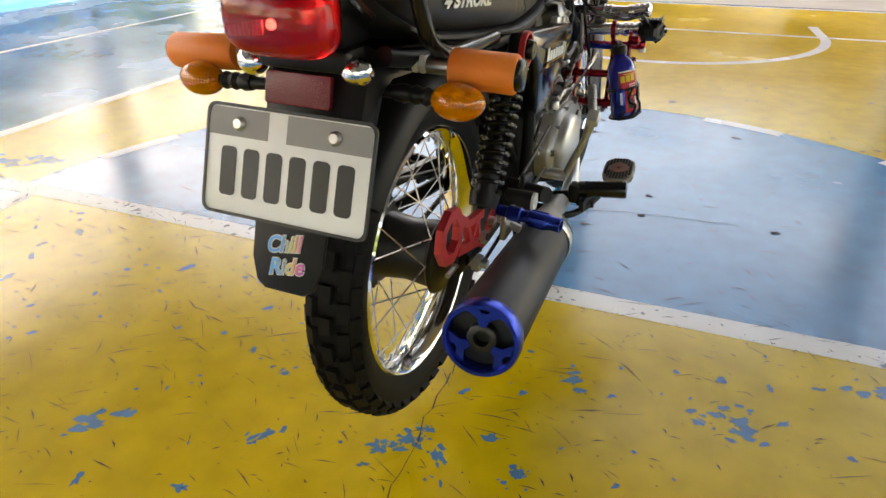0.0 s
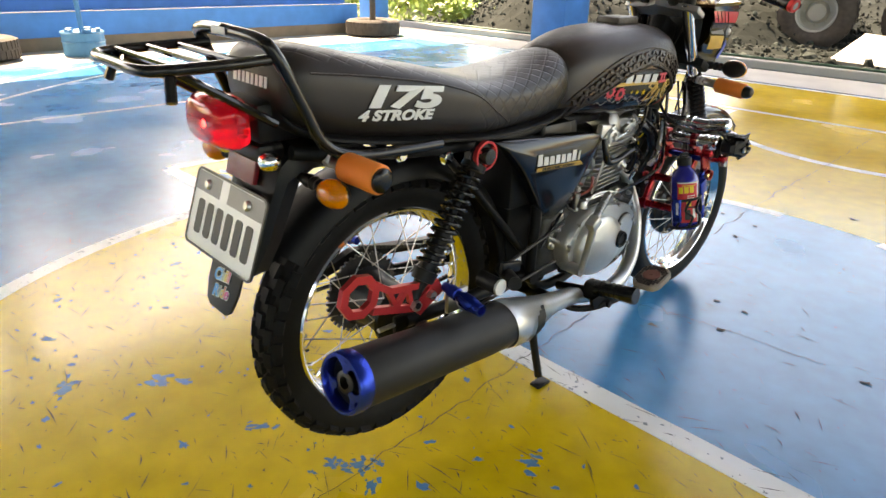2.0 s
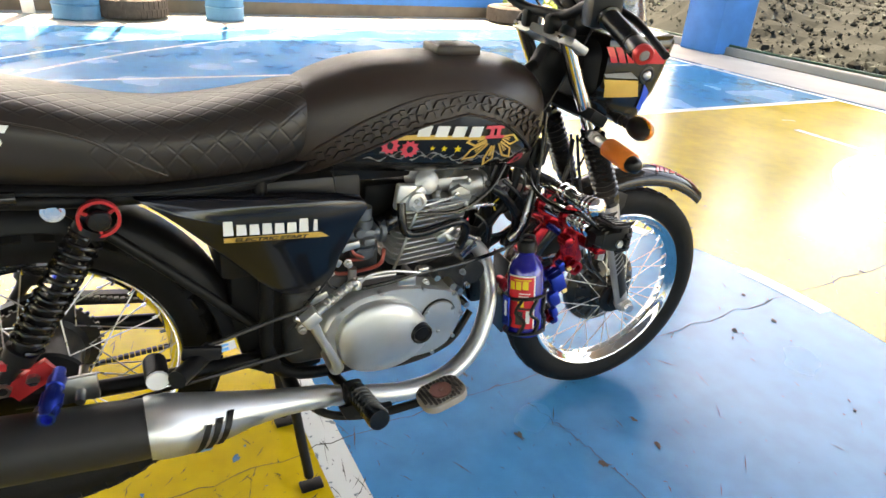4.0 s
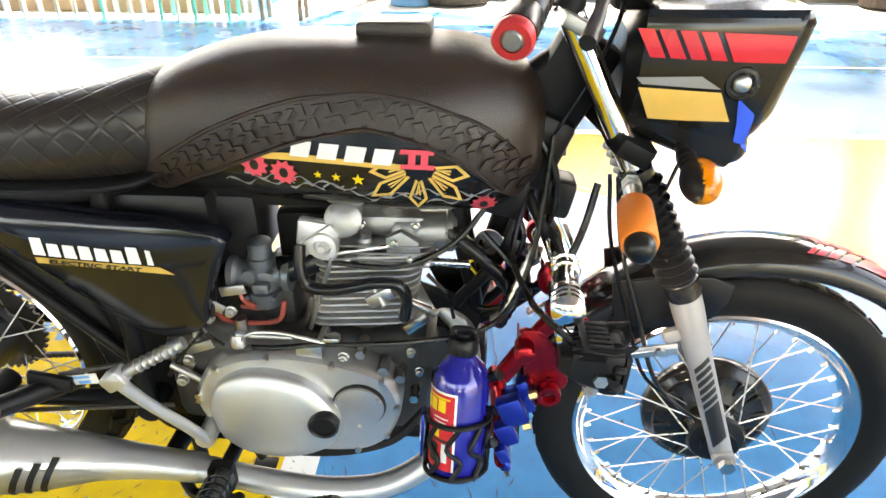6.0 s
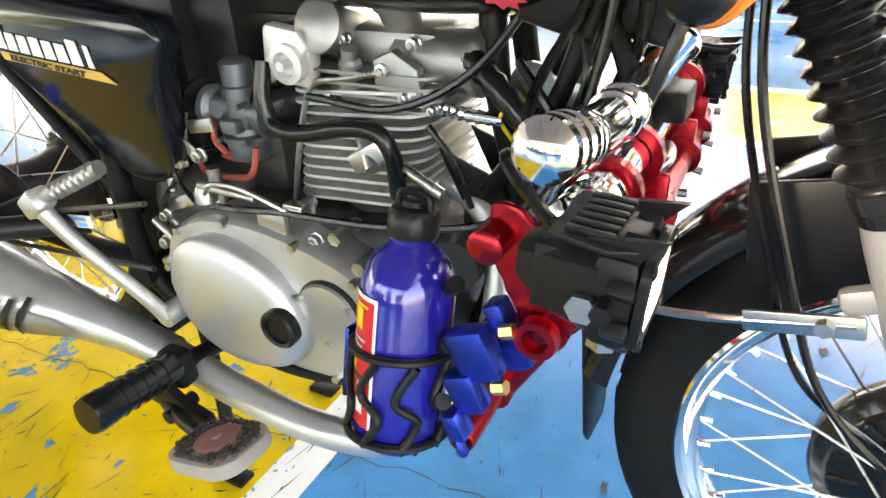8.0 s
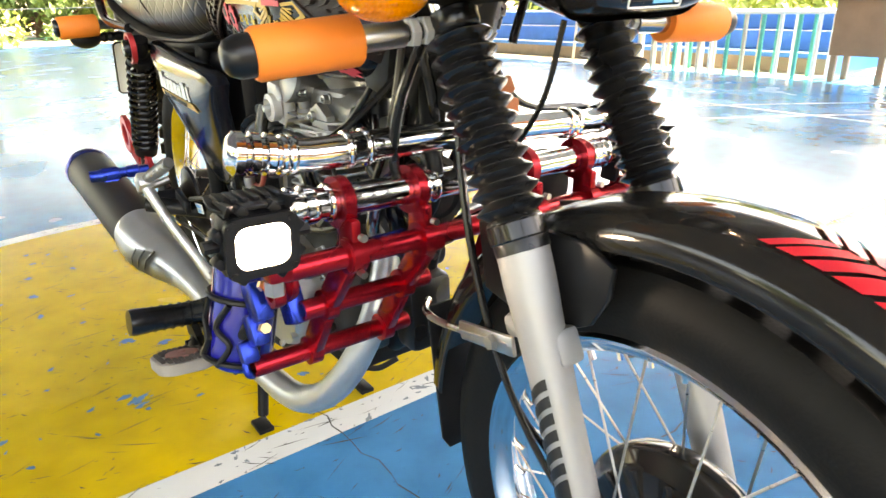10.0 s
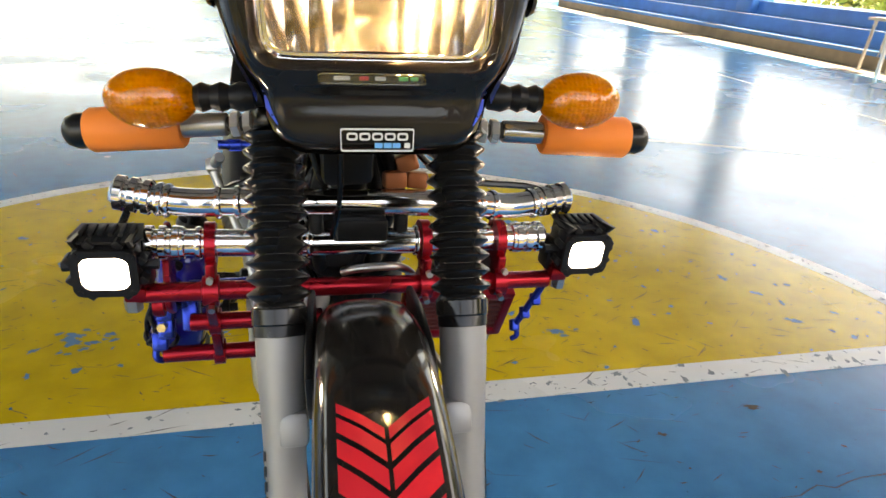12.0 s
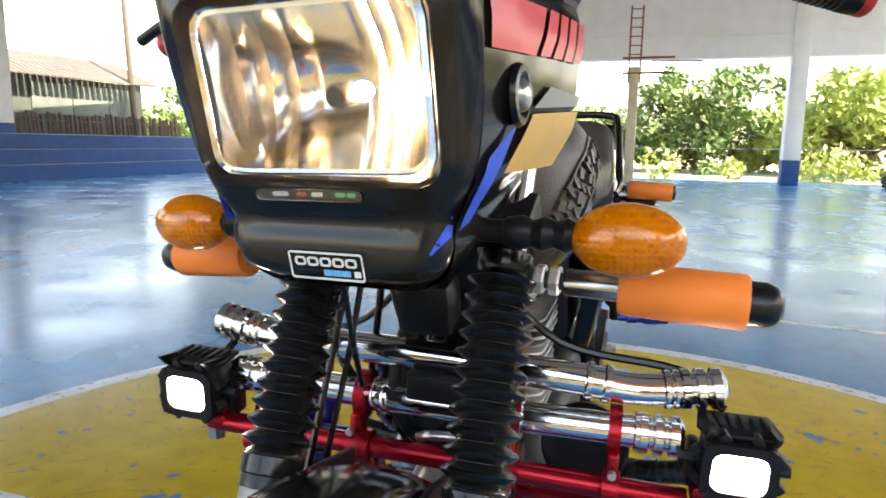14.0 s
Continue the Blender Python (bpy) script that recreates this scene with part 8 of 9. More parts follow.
for s in (-1, 1):
    for nm, mt, polys in (
            ("red_decal", "red_ink", [[(1.016 + k * 0.0235, 1.025 - k * 0.001), (1.034 + k * 0.0235, 1.0245 - k * 0.001), (1.052 + k * 0.0235, 0.992 - k * 0.001), (1.034 + k * 0.0235, 0.993 - k * 0.001)] for k in range(4)] + [[(1.112, 1.021), (1.160, 1.019), (1.196, 1.017), (1.190, 0.986), (1.160, 0.987), (1.130, 0.988)]]),
            ("grey_decal", "grey_ink", [[(1.022, 0.969), (1.097, 0.971), (1.123, 0.955), (1.030, 0.961)]]),
            ("gold_decal", "gold_ink", [[(1.026, 0.957), (1.08, 0.954), (1.124, 0.951), (1.144, 0.912), (1.09, 0.913), (1.045, 0.915)]]),
            ("blue_decal", "blue_ink", [[(1.140, 0.926), (1.166, 0.904), (1.168, 0.858), (1.154, 0.862)]])):
        bm = B()
        for q in polys:
            on_cowl(bm, [(y - 0.006, z - 0.018) for y, z in q] if nm != "blue_decal" else q, s)
        pieces(nm, bm, mt, cowl, nm.split("_")[0] + " side decal")
    bm = B()
    BM = Matrix.Translation((s * 0.1205, 1.140, 0.944)) @ pose(0, 0, 0, 0, 90 * s, 0)
    lathe(bm, [(0.012, 0.002), (0.015, 0.004), (0.019, 0.0035), (0.021, 0), (0, 0)], BM, 24)
    part("bolt_cup", bm, "boot", cowl, "black rubber cup round the bolt")
    bm = B()
    lathe(bm, [(0, 0.008), (0.007, 0.0075), (0.010, 0.005), (0.011, 0.002), (0, 0.002)], BM, 20)
    part("cowl_bolt", bm, "steel", cowl)
bm = B()
N1, N2 = 15, 9
grid = {}
for i in range(N1):
    for j in range(N2):
        u, t = 2 * i / (N1 - 1) - 1, j / (N2 - 1)
        grid[i, j] = bm.verts.new((u * (0.112 - 0.022 * t), 1.195 - 0.055 * abs(u) ** 2.2 * 1.9 - 0.045 * t ** 1.25, 1.012 + 0.145 * t - 0.03 * t * abs(u) ** 3))
for i in range(N1 - 1):
    for j in range(N2 - 1):
        bm.faces.new((grid[i, j], grid[i + 1, j], grid[i + 1, j + 1], grid[i, j + 1]))
bmesh.ops.solidify(bm, geom=list(bm.faces), thickness=0.003)
screen = part("windscreen", bm, "smoke", cowl, "small clear windscreen over the headlight")
screen.visible_shadow = False

bm = B()
rings = []
for y, w, z0, z1 in ((1.010, 0.070, 0.880, 0.990), (1.035, 0.095, 0.858, 1.012), (1.085, 0.094, 0.854, 1.012)):
    rings.append([bm.verts.new((u * w, y, (z0 + z1) / 2 + v * (z1 - z0) / 2)) for u, v in rounded(2, 2, 0.5, 4)])
for p, q in zip(rings, rings[1:]):
    for i in range(len(p)):
        bm.faces.new((p[i], p[(i + 1) % len(p)], q[(i + 1) % len(p)], q[i]))
bm.faces.new(rings[0])
bm.faces.new(rings[-1])
part("lamp_bucket", bm, "black", cowl, "black lamp housing inside the cowl")

# ---- front mudguard ----
GR, GW, GC = 0.3685, 0.050, (1.275, 0.317)
fg = sheet("front_mudguard", *GC, GR, 52, 172, GW, 0.036, "gloss_black", "gloss black front mudguard with red chevrons", 56)


def crown(a, x, off=0.0025):
    """A point on the mudguard: angle about the axle, x across."""
    d = float(np.interp(abs(x) / GW, (0, 0.35, 0.72, 0.93, 1), (0, -0.02, -0.14, -0.45, -1))) * 0.036
    a = radians(a)
    return Vector((x, GC[0] + (GR + d + off) * math.cos(a), GC[1] + (GR + d + off) * math.sin(a)))


# chevrons: where each red band begins and ends round the wheel
for a0, a1 in ((78.4, 77.0), (76.4, 74.4), (73.6, 71.4), (70.6, 67.6), (66.5, 52.6)):
    bm = B()
    n = 1 if a1 > 60 else 8
    for s in (-1, 1):
        for i in range(6):
            for w in range(n):
                v = []
                for e, f in ((0, 0), (1, 0), (1, 1), (0, 1)):
                    x = 0.0015 + 0.031 * (i + e) / 6
                    u = (w + f) / n
                    v.append(bm.verts.new(crown(a0 + (a1 - a0) * u + 4.6 * x / 0.032 * (1 - u * (n > 1)), s * x)))
                bm.faces.new(v if s > 0 else list(reversed(v)))
    bmesh.ops.remove_doubles(bm, verts=bm.verts, dist=1e-6)
    part("chevron", bm, "red_ink", fg, "bright red chevron stripe")
bm = B()
prism(bm, [(-0.044, 0.10), (0.044, 0.10), (0.036, -0.10), (0.026, -0.118), (-0.026, -0.118), (-0.036, -0.10)], 0.005, back_pose(0, 0.922, 0.372, -3), 0.0015)
part("front_flap", bm, "black", fg, "black rubber front mud flap")
bm = B()
for s in (-1, 1):
    tube(bm, [(s * 0.050, 0.930, 0.490), (s * 0.078, 0.97, 0.499), (s * 0.092, 1.03, 0.513), (s * 0.093, 1.14, 0.540)], 0.0042, 8)
    box(bm, (0.005, 0.085, 0.020), pose(s * 0.094, 1.105, 0.531, 12), 0.002)
    lathe(bm, [(0, 0.006), (0.007, 0.006), (0.008, 0), (0, 0)], Matrix.Translation((s * 0.098, 1.120, 0.535)) @ pose(0, 0, 0, 0, 90 * s, 0), 6)
pieces("guard_stay", bm, "steel", fg)
bm = B()
for s in (-1, 1):
    prism(bm, [(1.045, 0.625), (1.12, 0.642), (1.19, 0.645), (1.222, 0.632), (1.218, 0.602), (1.200, 0.572), (1.165, 0.552), (1.10, 0.548), (1.055, 0.555)], 0.008, Matrix.Translation((s * 0.054 - 0.004, 0, 0)) @ Matrix(((0, 0, 1, 0), (1, 0, 0, 0), (0, 1, 0, 0), (0, 0, 0, 1))), 0.003)
pieces("guard_bracket", bm, "black", fg)
bm = B()
tube(bm, [(0.060, 1.03, 0.80), (0.078, 1.045, 0.70), (0.088, 1.085, 0.58), (0.078, 1.130, 0.46), (0.070, 1.20, 0.385), (0.05, 1.25, 0.36)], 0.0036, 8, 6)
tube(bm, [(0.050, 1.02, 0.80), (0.066, 1.032, 0.70), (0.078, 1.070, 0.58), (0.070, 1.115, 0.46), (0.060, 1.19, 0.40)], 0.0032, 8, 6)
tube(bm, [(0.02, 1.12, 0.815), (0.022, 1.10, 0.75), (0.03, 1.07, 0.70)], 0.0028, 8, 5)
tube(bm, [(0.085, 1.00, 0.80), (0.105, 0.985, 0.74), (0.105, 0.965, 0.68), (0.08, 0.94, 0.63), (0.06, 0.90, 0.62)], 0.0055, 8, 6)
pieces("front_cable", bm, "boot", bike, "black rubber-sheathed cable")

# ---- crash bars ----


def chrome_pipe(pts, r, collars, ob_label):
    bm = B()
    P = smooth_path(pts, 8)
    tube(bm, pts, r, 20, 8)
    ob = part("crash_pipe", bm, "chrome", bike, ob_label)
    bm = B()
    for c in collars:
        i = int(c * (len(P) - 1))
        a = P[min(i, len(P) - 2)]
        b = P[min(i, len(P) - 2) + 1]
        lathe(bm, [(r, -0.004), (r + 0.0025, -0.003), (r + 0.0035, 0), (r + 0.0025, 0.003), (r, 0.004)], span(a, a + (b - a)), 20)
    for e, f in ((P[0], P[1]), (P[-1], P[-2])):
        d = (e - f).normalized()
        lathe(bm, [(r, -0.036), (r + 0.004, -0.033), (r + 0.004, -0.026), (r, -0.024), (r, -0.021), (r + 0.004, -0.019), (r + 0.004, -0.012), (r, -0.010), (r, -0.007), (r + 0.004, -0.005), (r + 0.004, 0.003), (r - 0.002, 0.008), (0, 0.010)], span(e, e + d), 20)
    pieces("pipe_collar", bm, "chrome", ob)
    return ob


chrome_pipe([(-0.271, 0.930, 0.714), (-0.20, 0.938, 0.706), (-0.14, 0.945, 0.711), (0, 0.945, 0.714), (0.14, 0.945, 0.714), (0.20, 0.938, 0.712), (0.266, 0.930, 0.720)], 0.0165, (0.09, 0.12, 0.29, 0.315, 0.685, 0.71, 0.88, 0.91), "upper chrome crash pipe with ringed ends")
chrome_pipe([(-0.237, 0.944, 0.664), (-0.1, 0.945, 0.662), (0, 0.945, 0.662), (0.1, 0.945, 0.662), (0.239, 0.944, 0.664)], 0.0165, (0.05, 0.09, 0.29, 0.32, 0.68, 0.71, 0.91, 0.95), "lower chrome crash pipe with ringed ends")
bm = B()
for s in (-1, 1):
    tube(bm, [(s * 0.03, 0.90, 0.78), (s * 0.05, 0.93, 0.72), (s * 0.05, 0.945, 0.66), (s * 0.04, 0.90, 0.60), (s * 0.02, 0.84, 0.55)], 0.009, 10)
box(bm, (0.06, 0.03, 0.028), pose(0, 0.962, 0.688), 0.004)
lathe(bm, [(0, -0.02), (0.020, -0.02), (0.022, -0.012), (0.022, 0.012), (0.020, 0.02), (0, 0.02)], Matrix.Translation((0.026, 0.849, 0.678)) @ pose(0, 0, 0, 0, 90, 0), 24)
part("guard_frame", bm, "frame_black", bike, "black bracket between the crash pipes")
bm = B()
lathe(bm, [(0.004, 0), (0.021, 0), (0.021, 0.004), (0.004, 0.004)], Matrix.Translation((0.048, 0.849, 0.678)) @ pose(0, 0, 0, 0, 90, 0), 28, True)
rod(bm, (0.046, 0.849, 0.678), (0.058, 0.849, 0.678), 0.007, seg=6)
box(bm, (0.003, 0.085, 0.022), pose(0.050, 0.888, 0.672, -14), 0.001)
part("horn_bracket", bm, "steel", bike, "steel washer and bracket")

# red tube ladder that carries lamps, bottle and cooler
RUNGS = ((0.968, 0.612, -0.250, 0.262), (0.912, 0.538, 0.040, 0.205), (0.866, 0.462, 0.040, 0.248))
red = None
for y, z, x0, x1 in RUNGS:
    bm = B()
    lathe(bm, [(0, 0), (0.0105, 0), (0.0115, 0.002), (0.0115, x1 - x0 - 0.002), (0.0108, x1 - x0), (0.0085, x1 - x0), (0.0080, x1 - x0 - 0.02), (0, x1 - x0 - 0.02)], Matrix.Translation((x0, y, z)) @ pose(0, 0, 0, 0, 90, 0), 18)
    for x in (0.075, 0.175):
        if x0 < x < x1:
            lathe(bm, [(0.0115, -0.008), (0.0175, -0.007), (0.0175, 0.007), (0.0115, 0.008)], Matrix.Translation((x, y, z)) @ pose(0, 0, 0, 0, 90, 0), 18)
    ob = part("red_tube", bm, "red_anod", red or bike, "red anodised accessory tube")
    red = red or ob
bm = B()
for x in (0.075, 0.175):
    for (y0, z0, *_), (y1, z1, *_) in zip(RUNGS, RUNGS[1:]):
        a, b = Vector((x, y0, z0)), Vector((x, y1, z1))
        box(bm, (0.012, 0.030, (b - a).length - 0.026), span(a, b) @ Matrix.Translation((0, 0, (b - a).length / 2)), 0.003)
for x in (0.085, 0.172, -0.082, -0.180):
    m = Matrix.Translation((x, 0.945, 0.662)) @ pose(0, 0, 0, 0, 90, 0)
    lathe(bm, [(0.0175, -0.006), (0.0265, -0.006), (0.0265, 0.006), (0.0175, 0.006)], m, 22, True)
    box(bm, (0.011, 0.032, 0.036), pose(x, 0.962, 0.632), 0.003)
    lathe(bm, [(0.0115, -0.009), (0.0190, -0.008), (0.0190, 0.008), (0.0115, 0.009)], Matrix.Translation((x, 0.968, 0.612)) @ pose(0, 0, 0, 0, 90, 0), 20, True)
pieces("red_clamp", bm, "red_anod", red)
bm = B()
for x in (0.085, 0.172, -0.082, -0.180):
    rod(bm, (x, 0.985, 0.635), (x, 0.992, 0.635), 0.004, seg=8)
    rod(bm, (x, 0.98, 0.598), (x, 0.99, 0.596), 0.004, seg=8)
pieces("clamp_screw", bm, "steel", red)


def work_lamp(s, x, y, z):
    """A square black auxiliary lamp with a lit white face, facing forwards."""
    m = Matrix.Translation((x, y - 0.026, z)) @ pose(0, 0, 0, -4, 0, -s * 2) @ Matrix.Diagonal((0.88, 0.88, 0.88, 1))
    bm = B()
    box(bm, (0.074, 0.030, 0.066), m @ Matrix.Translation((0, 0.010, 0)), 0.008, 2)
    back = [[(u * 0.036 * f, y0, v * 0.031 * f) for u, v in ((-1, -0.7), (-0.7, -1), (0.7, -1), (1, -0.7), (1, 0.7), (0.7, 1), (-0.7, 1), (-1, 0.7))] for y0, f in ((0.0, 1.0), (-0.028, 0.86), (-0.052, 0.52), (-0.058, 0.42))]
    rings = [[bm.verts.new(m @ Vector(p)) for p in r] for r in back]
    for p, q in zip(rings, rings[1:]):
        for i in range(8):
            bm.faces.new((p[i], p[(i + 1) % 8], q[(i + 1) % 8], q[i]))
    bm.faces.new(rings[-1])
    ribs = B()
    for k in range(5):
        box(ribs, (0.0025, 0.034, 0.058 - 0.006 * abs(k - 2)), m @ Matrix.Translation((-0.024 + 0.012 * k, -0.026, 0)), 0.0008)
    for e in (-1, 1):
        prism(ribs, [(-0.030, 0), (0.010, 0.0), (0.024, 0.016), (-0.022, 0.008)], 0.005, m @ Matrix.Translation((e * 0.031 - 0.0025, 0.012, 0.032)) @ Matrix(((0, 0, 1, 0), (1, 0, 0, 0), (0, 1, 0, 0), (0, 0, 0, 1))))
    ob = part("work_lamp", bm, "black", bike, "square black auxiliary lamp, lit")
    pieces("housing_rib", ribs, "black", ob)
    bm = B()
    ring_plate(bm, rounded(0.074, 0.064, 0.012, 4), rounded(0.054, 0.044, 0.012, 4), 0.006, m @ Matrix.Translation((0, 0.0245, 0)) @ pose(0, 0, 0, 90, 0, 180))
    for u in (-0.030, 0.030):
        for v in (-0.026, 0.026):
            lathe(bm, [(0, 0.004), (0.004, 0.003), (0.004, 0)], m @ Matrix.Translation((u, 0.029, v)) @ pose(0, 0, 0, -90), 8)
    for u, v in ((-0.040, 0.014), (-0.040, -0.014), (0.040, 0.014), (0.040, -0.014), (-0.016, 0.035), (0.016, 0.035), (-0.020, -0.035), (0.020, -0.035)):
        box(bm, (0.010, 0.016, 0.012), m @ Matrix.Translation((u, 0.016, v)) @ pose(0, 0, 0, 0, 45, 0), 0.002)
    part("lamp_bezel", bm, "black", ob)
    bm = B()
    prism(bm, [(-0.036, -0.034), (0.036, -0.034), (0.042, 0.006), (0.034, 0.020), (-0.034, 0.020), (-0.042, 0.006)], 0.004, m @ Matrix.Translation((0, 0, 0.035)), 0.001)
    for k in range(6):
        box(bm, (0.006, 0.030, 0.004), m @ Matrix.Translation((-0.028 + 0.0112 * k, -0.010, 0.0408)), 0.001)
    pieces("lamp_top", bm, "black", ob)
    bm = B()
    prism(bm, rounded(0.053, 0.043, 0.012, 4), 0.003, m @ Matrix.Translation((0, 0.0250, 0)) @ pose(0, 0, 0, 90, 0, 180))
    part("lamp_face", bm, "lamp_led", ob, "bright white lamp face")
    bm = B()
    box(bm, (0.012, 0.03, 0.05), m @ Matrix.Translation((-s * 0.038, -0.02, -0.018)), 0.003)
    rod(bm, (x - s * 0.05, y - 0.02, z + 0.0), (x + s * 0.046, y - 0.02, z + 0.0), 0.006, seg=6)
    part("lamp_bracket", bm, "black", ob)
    bm = B()
    box(bm, (0.028, 0.03, 0.022), m @ Matrix.Translation((-s * 0.025, -0.005, -0.045)), 0.004)
    part("red_foot", bm, "red_anod", ob, "red lamp foot")
    bm = B()
    rod(bm, m @ Vector((-s * 0.02, 0, -0.07)), m @ Vector((-s * 0.02, 0, -0.054)), 0.010, seg=6)
    rod(bm, m @ Vector((s * 0.037, -0.005, -0.005)), m @ Vector((s * 0.043, -0.005, -0.005)), 0.009, seg=6)
    pieces("lamp_bolt", bm, "steel", ob)
    return ob


work_lamp(1, 0.274, 0.999, 0.654)
work_lamp(-1, -0.288, 0.990, 0.658)

# red bracket between lamp and bottle clamps
bm = B()
prism(bm, [(v[0], v[1]) for v in smooth_path([(y, z, 0) for y, z in ((0.892, 0.650), (0.912, 0.648), (0.930, 0.628), (0.944, 0.594), (0.956, 0.568), (0.944, 0.552), (0.928, 0.540), (0.914, 0.546), (0.908, 0.577), (0.894, 0.596), (0.888, 0.632), (0.892, 0.650))], 3)][:-1], 0.007, Matrix.Translation((0.224, 0, 0)) @ SIDE, 0.003)
lathe(bm, [(0.010, -0.006), (0.0155, -0.006), (0.0165, 0.0), (0.0155, 0.006), (0.010, 0.006)], Matrix.Translation((0.242, 0.930, 0.556)) @ pose(0, 0, 0, 0, 90, 0), 22, True)
lathe(bm, [(0, -0.014), (0.013, -0.014), (0.013, 0.012), (0.009, 0.015), (0, 0.015)], Matrix.Translation((0.240, 0.895, 0.626)) @ pose(0, 0, 0, 0, 90, 0), 18)
pieces("lamp_carrier", bm, "red_anod", bike, "red anodised lamp carrier plate")

# blue clamps
bm = B()
for x, y, z, sz in ((0.246, 0.884, 0.530, 0.034), (0.250, 0.878, 0.494, 0.026), (0.213, 0.896, 0.520, 0.034), (0.262, 0.874, 0.468, 0.016), (0.232, 0.898, 0.560, 0.016)):
    box(bm, (0.020, sz, sz + 0.010), pose(x, y, z, 24), 0.004)
tube(bm, [(0.262, 0.874, 0.466), (0.268, 0.878, 0.456), (0.268, 0.882, 0.446), (0.262, 0.876, 0.438)], 0.0045, 8)
rod(bm, (0.10, 0.955, 0.590), (0.20, 0.955, 0.590), 0.008, seg=10)
blue = pieces("blue_clamp", bm, "blue_anod", bike, "blue anodised bottle clamp")[0]
bm = B()
for z, y in ((0.560, 0.93), (0.530, 0.915), (0.500, 0.90)):
    box(bm, (0.012, 0.016, 0.018), pose(-0.256 + 0.2 * (0.56 - z), y, z, 30), 0.003)
rod(bm, (-0.256, 0.945, 0.588), (-0.245, 0.90, 0.50), 0.005, seg=8)
tube(bm, [(-0.245, 0.90, 0.505), (-0.248, 0.905, 0.486), (-0.243, 0.90, 0.476)], 0.0040, 8)
pieces("blue_bracket", bm, "blue_anod", bike, "blue anodised bracket")
bm = B()
for x, y, z in ((0.246, 0.895, 0.556), (0.250, 0.890, 0.505)):
    rod(bm, (x, y + 0.01, z), (x, y + 0.02, z + 0.004), 0.006, seg=6)
pieces("brass_nut", bm, mat("brass", (0.60, 0.40, 0.16), 0.3, 0.9, 0.15, 40.0), blue, "small brass nut")

# bottle in its cage
BA, BB = Vector((0.256, 0.810, 0.424)), Vector((0.208, 0.818, 0.632))
bm = B()
lathe(bm, [(0, 0.0), (0.033, 0.0), (0.0375, 0.005), (0.0385, 0.012), (0.0385, 0.132), (0.0370, 0.148), (0.031, 0.163), (0.021, 0.173), (0.017, 0.178), (0.0185, 0.181), (0.0185, 0.186), (0, 0.186)], span(BA, BB), 40)
bottle = part("bottle", bm, "bottle_blue", bike, "dark blue enamel bottle with a red label")
m = span(BA, BB)
inv = m.to_3x3().inverted()
toward = inv @ Vector((0.8, -0.6, 0))
a_mid = math.atan2(toward.y, toward.x)


def on_bottle(bm, a0, a1, z0, z1, r=0.0337, n=14):
    r += 0.0055
    rows = [[bm.verts.new(m @ Vector((r * math.cos(a), r * math.sin(a), z))) for a in (a_mid + a0 + (a1 - a0) * i / n for i in range(n + 1))] for z in (z0, z1)]
    for i in range(n):
        bm.faces.new((rows[0][i], rows[0][i + 1], rows[1][i + 1], rows[1][i]))
    return bm


part("red_label", on_bottle(B(), -0.95, 0.50, 0.022, 0.134), "red_ink", bottle, "red wrap label")
bm = B()
on_bottle(bm, 0.50, 0.58, 0.022, 0.136, 0.0339)
on_bottle(bm, -0.95, 0.58, 0.134, 0.1375, 0.0339)
on_bottle(bm, -0.30, 0.30, 0.098, 0.100, 0.0342)
on_bottle(bm, -0.30, 0.22, 0.092, 0.094, 0.0342)
on_bottle(bm, 0.10, 0.32, 0.034, 0.062, 0.0342)
pieces("white_label", bm, "white_ink", bottle, "white label line")
bm = B()
for k in range(3):
    on_bottle(bm, -0.85 + k * 0.37, -0.55 + k * 0.37, 0.106 + k * 0.001, 0.124 + k * 0.001, 0.0342, 6)
on_bottle(bm, -0.60, 0.34, 0.127, 0.1295, 0.0342)
on_bottle(bm, -0.34, -0.02, 0.070, 0.086, 0.0342)
pieces("yellow_label", bm, "yellow_ink", bottle, "yellow print block")
bm = B()
on_bottle(bm, -0.42, 0.40, 0.064, 0.068, 0.0340)
on_bottle(bm, -0.45, -0.05, 0.030, 0.060, 0.0340)
pieces("dark_label", bm, "ink", bottle)
bm = B()
lathe(bm, [(0.0, 0.182), (0.0195, 0.182), (0.0205, 0.186), (0.0205, 0.200), (0.018, 0.204), (0.010, 0.206), (0.010, 0.210), (0, 0.211)], m, 24)
tube(bm, [m @ Vector(v) for v in ((0.016, 0, 0.200), (0.013, 0, 0.214), (-0.013, 0, 0.214), (-0.016, 0, 0.200))], 0.0035, 8)
part("bottle_cap", bm, "black", bottle, "black screw cap")
bm = B()
for z, r in ((0.010, 0.0036), (0.088, 0.0036)):
    tube(bm, [m @ Vector((0.0425 * math.cos(a), 0.0425 * math.sin(a), z + 0.004 * math.sin(a - a_mid))) for a in np.linspace(0, 2 * math.pi, 20)], r, 8, 2)
for k in range(5):
    a = a_mid - 1.0 + k * 0.75
    c = [m @ Vector((0.0428 * math.cos(a + d), 0.0428 * math.sin(a + d), z)) for d, z in ((0, 0.010), (0.30, 0.038), (-0.16, 0.056), (0.18, 0.088))]
    tube(bm, c, 0.0036, 8, 4)
tube(bm, [m @ Vector((-0.03, 0.01, 0.0)), m @ Vector((0, 0, -0.004)), m @ Vector((0.03, -0.01, 0.0))], 0.003, 8)
for k in range(3):
    rod(bm, m @ Vector((-0.040, 0.0, 0.05 + 0.05 * k)), m @ Vector((-0.052, 0.01, 0.06 + 0.05 * k)), 0.007, seg=8)
wires = pieces("bottle_cage", bm, "black", bike)
tagged(wires[0], "black wire bottle cage")
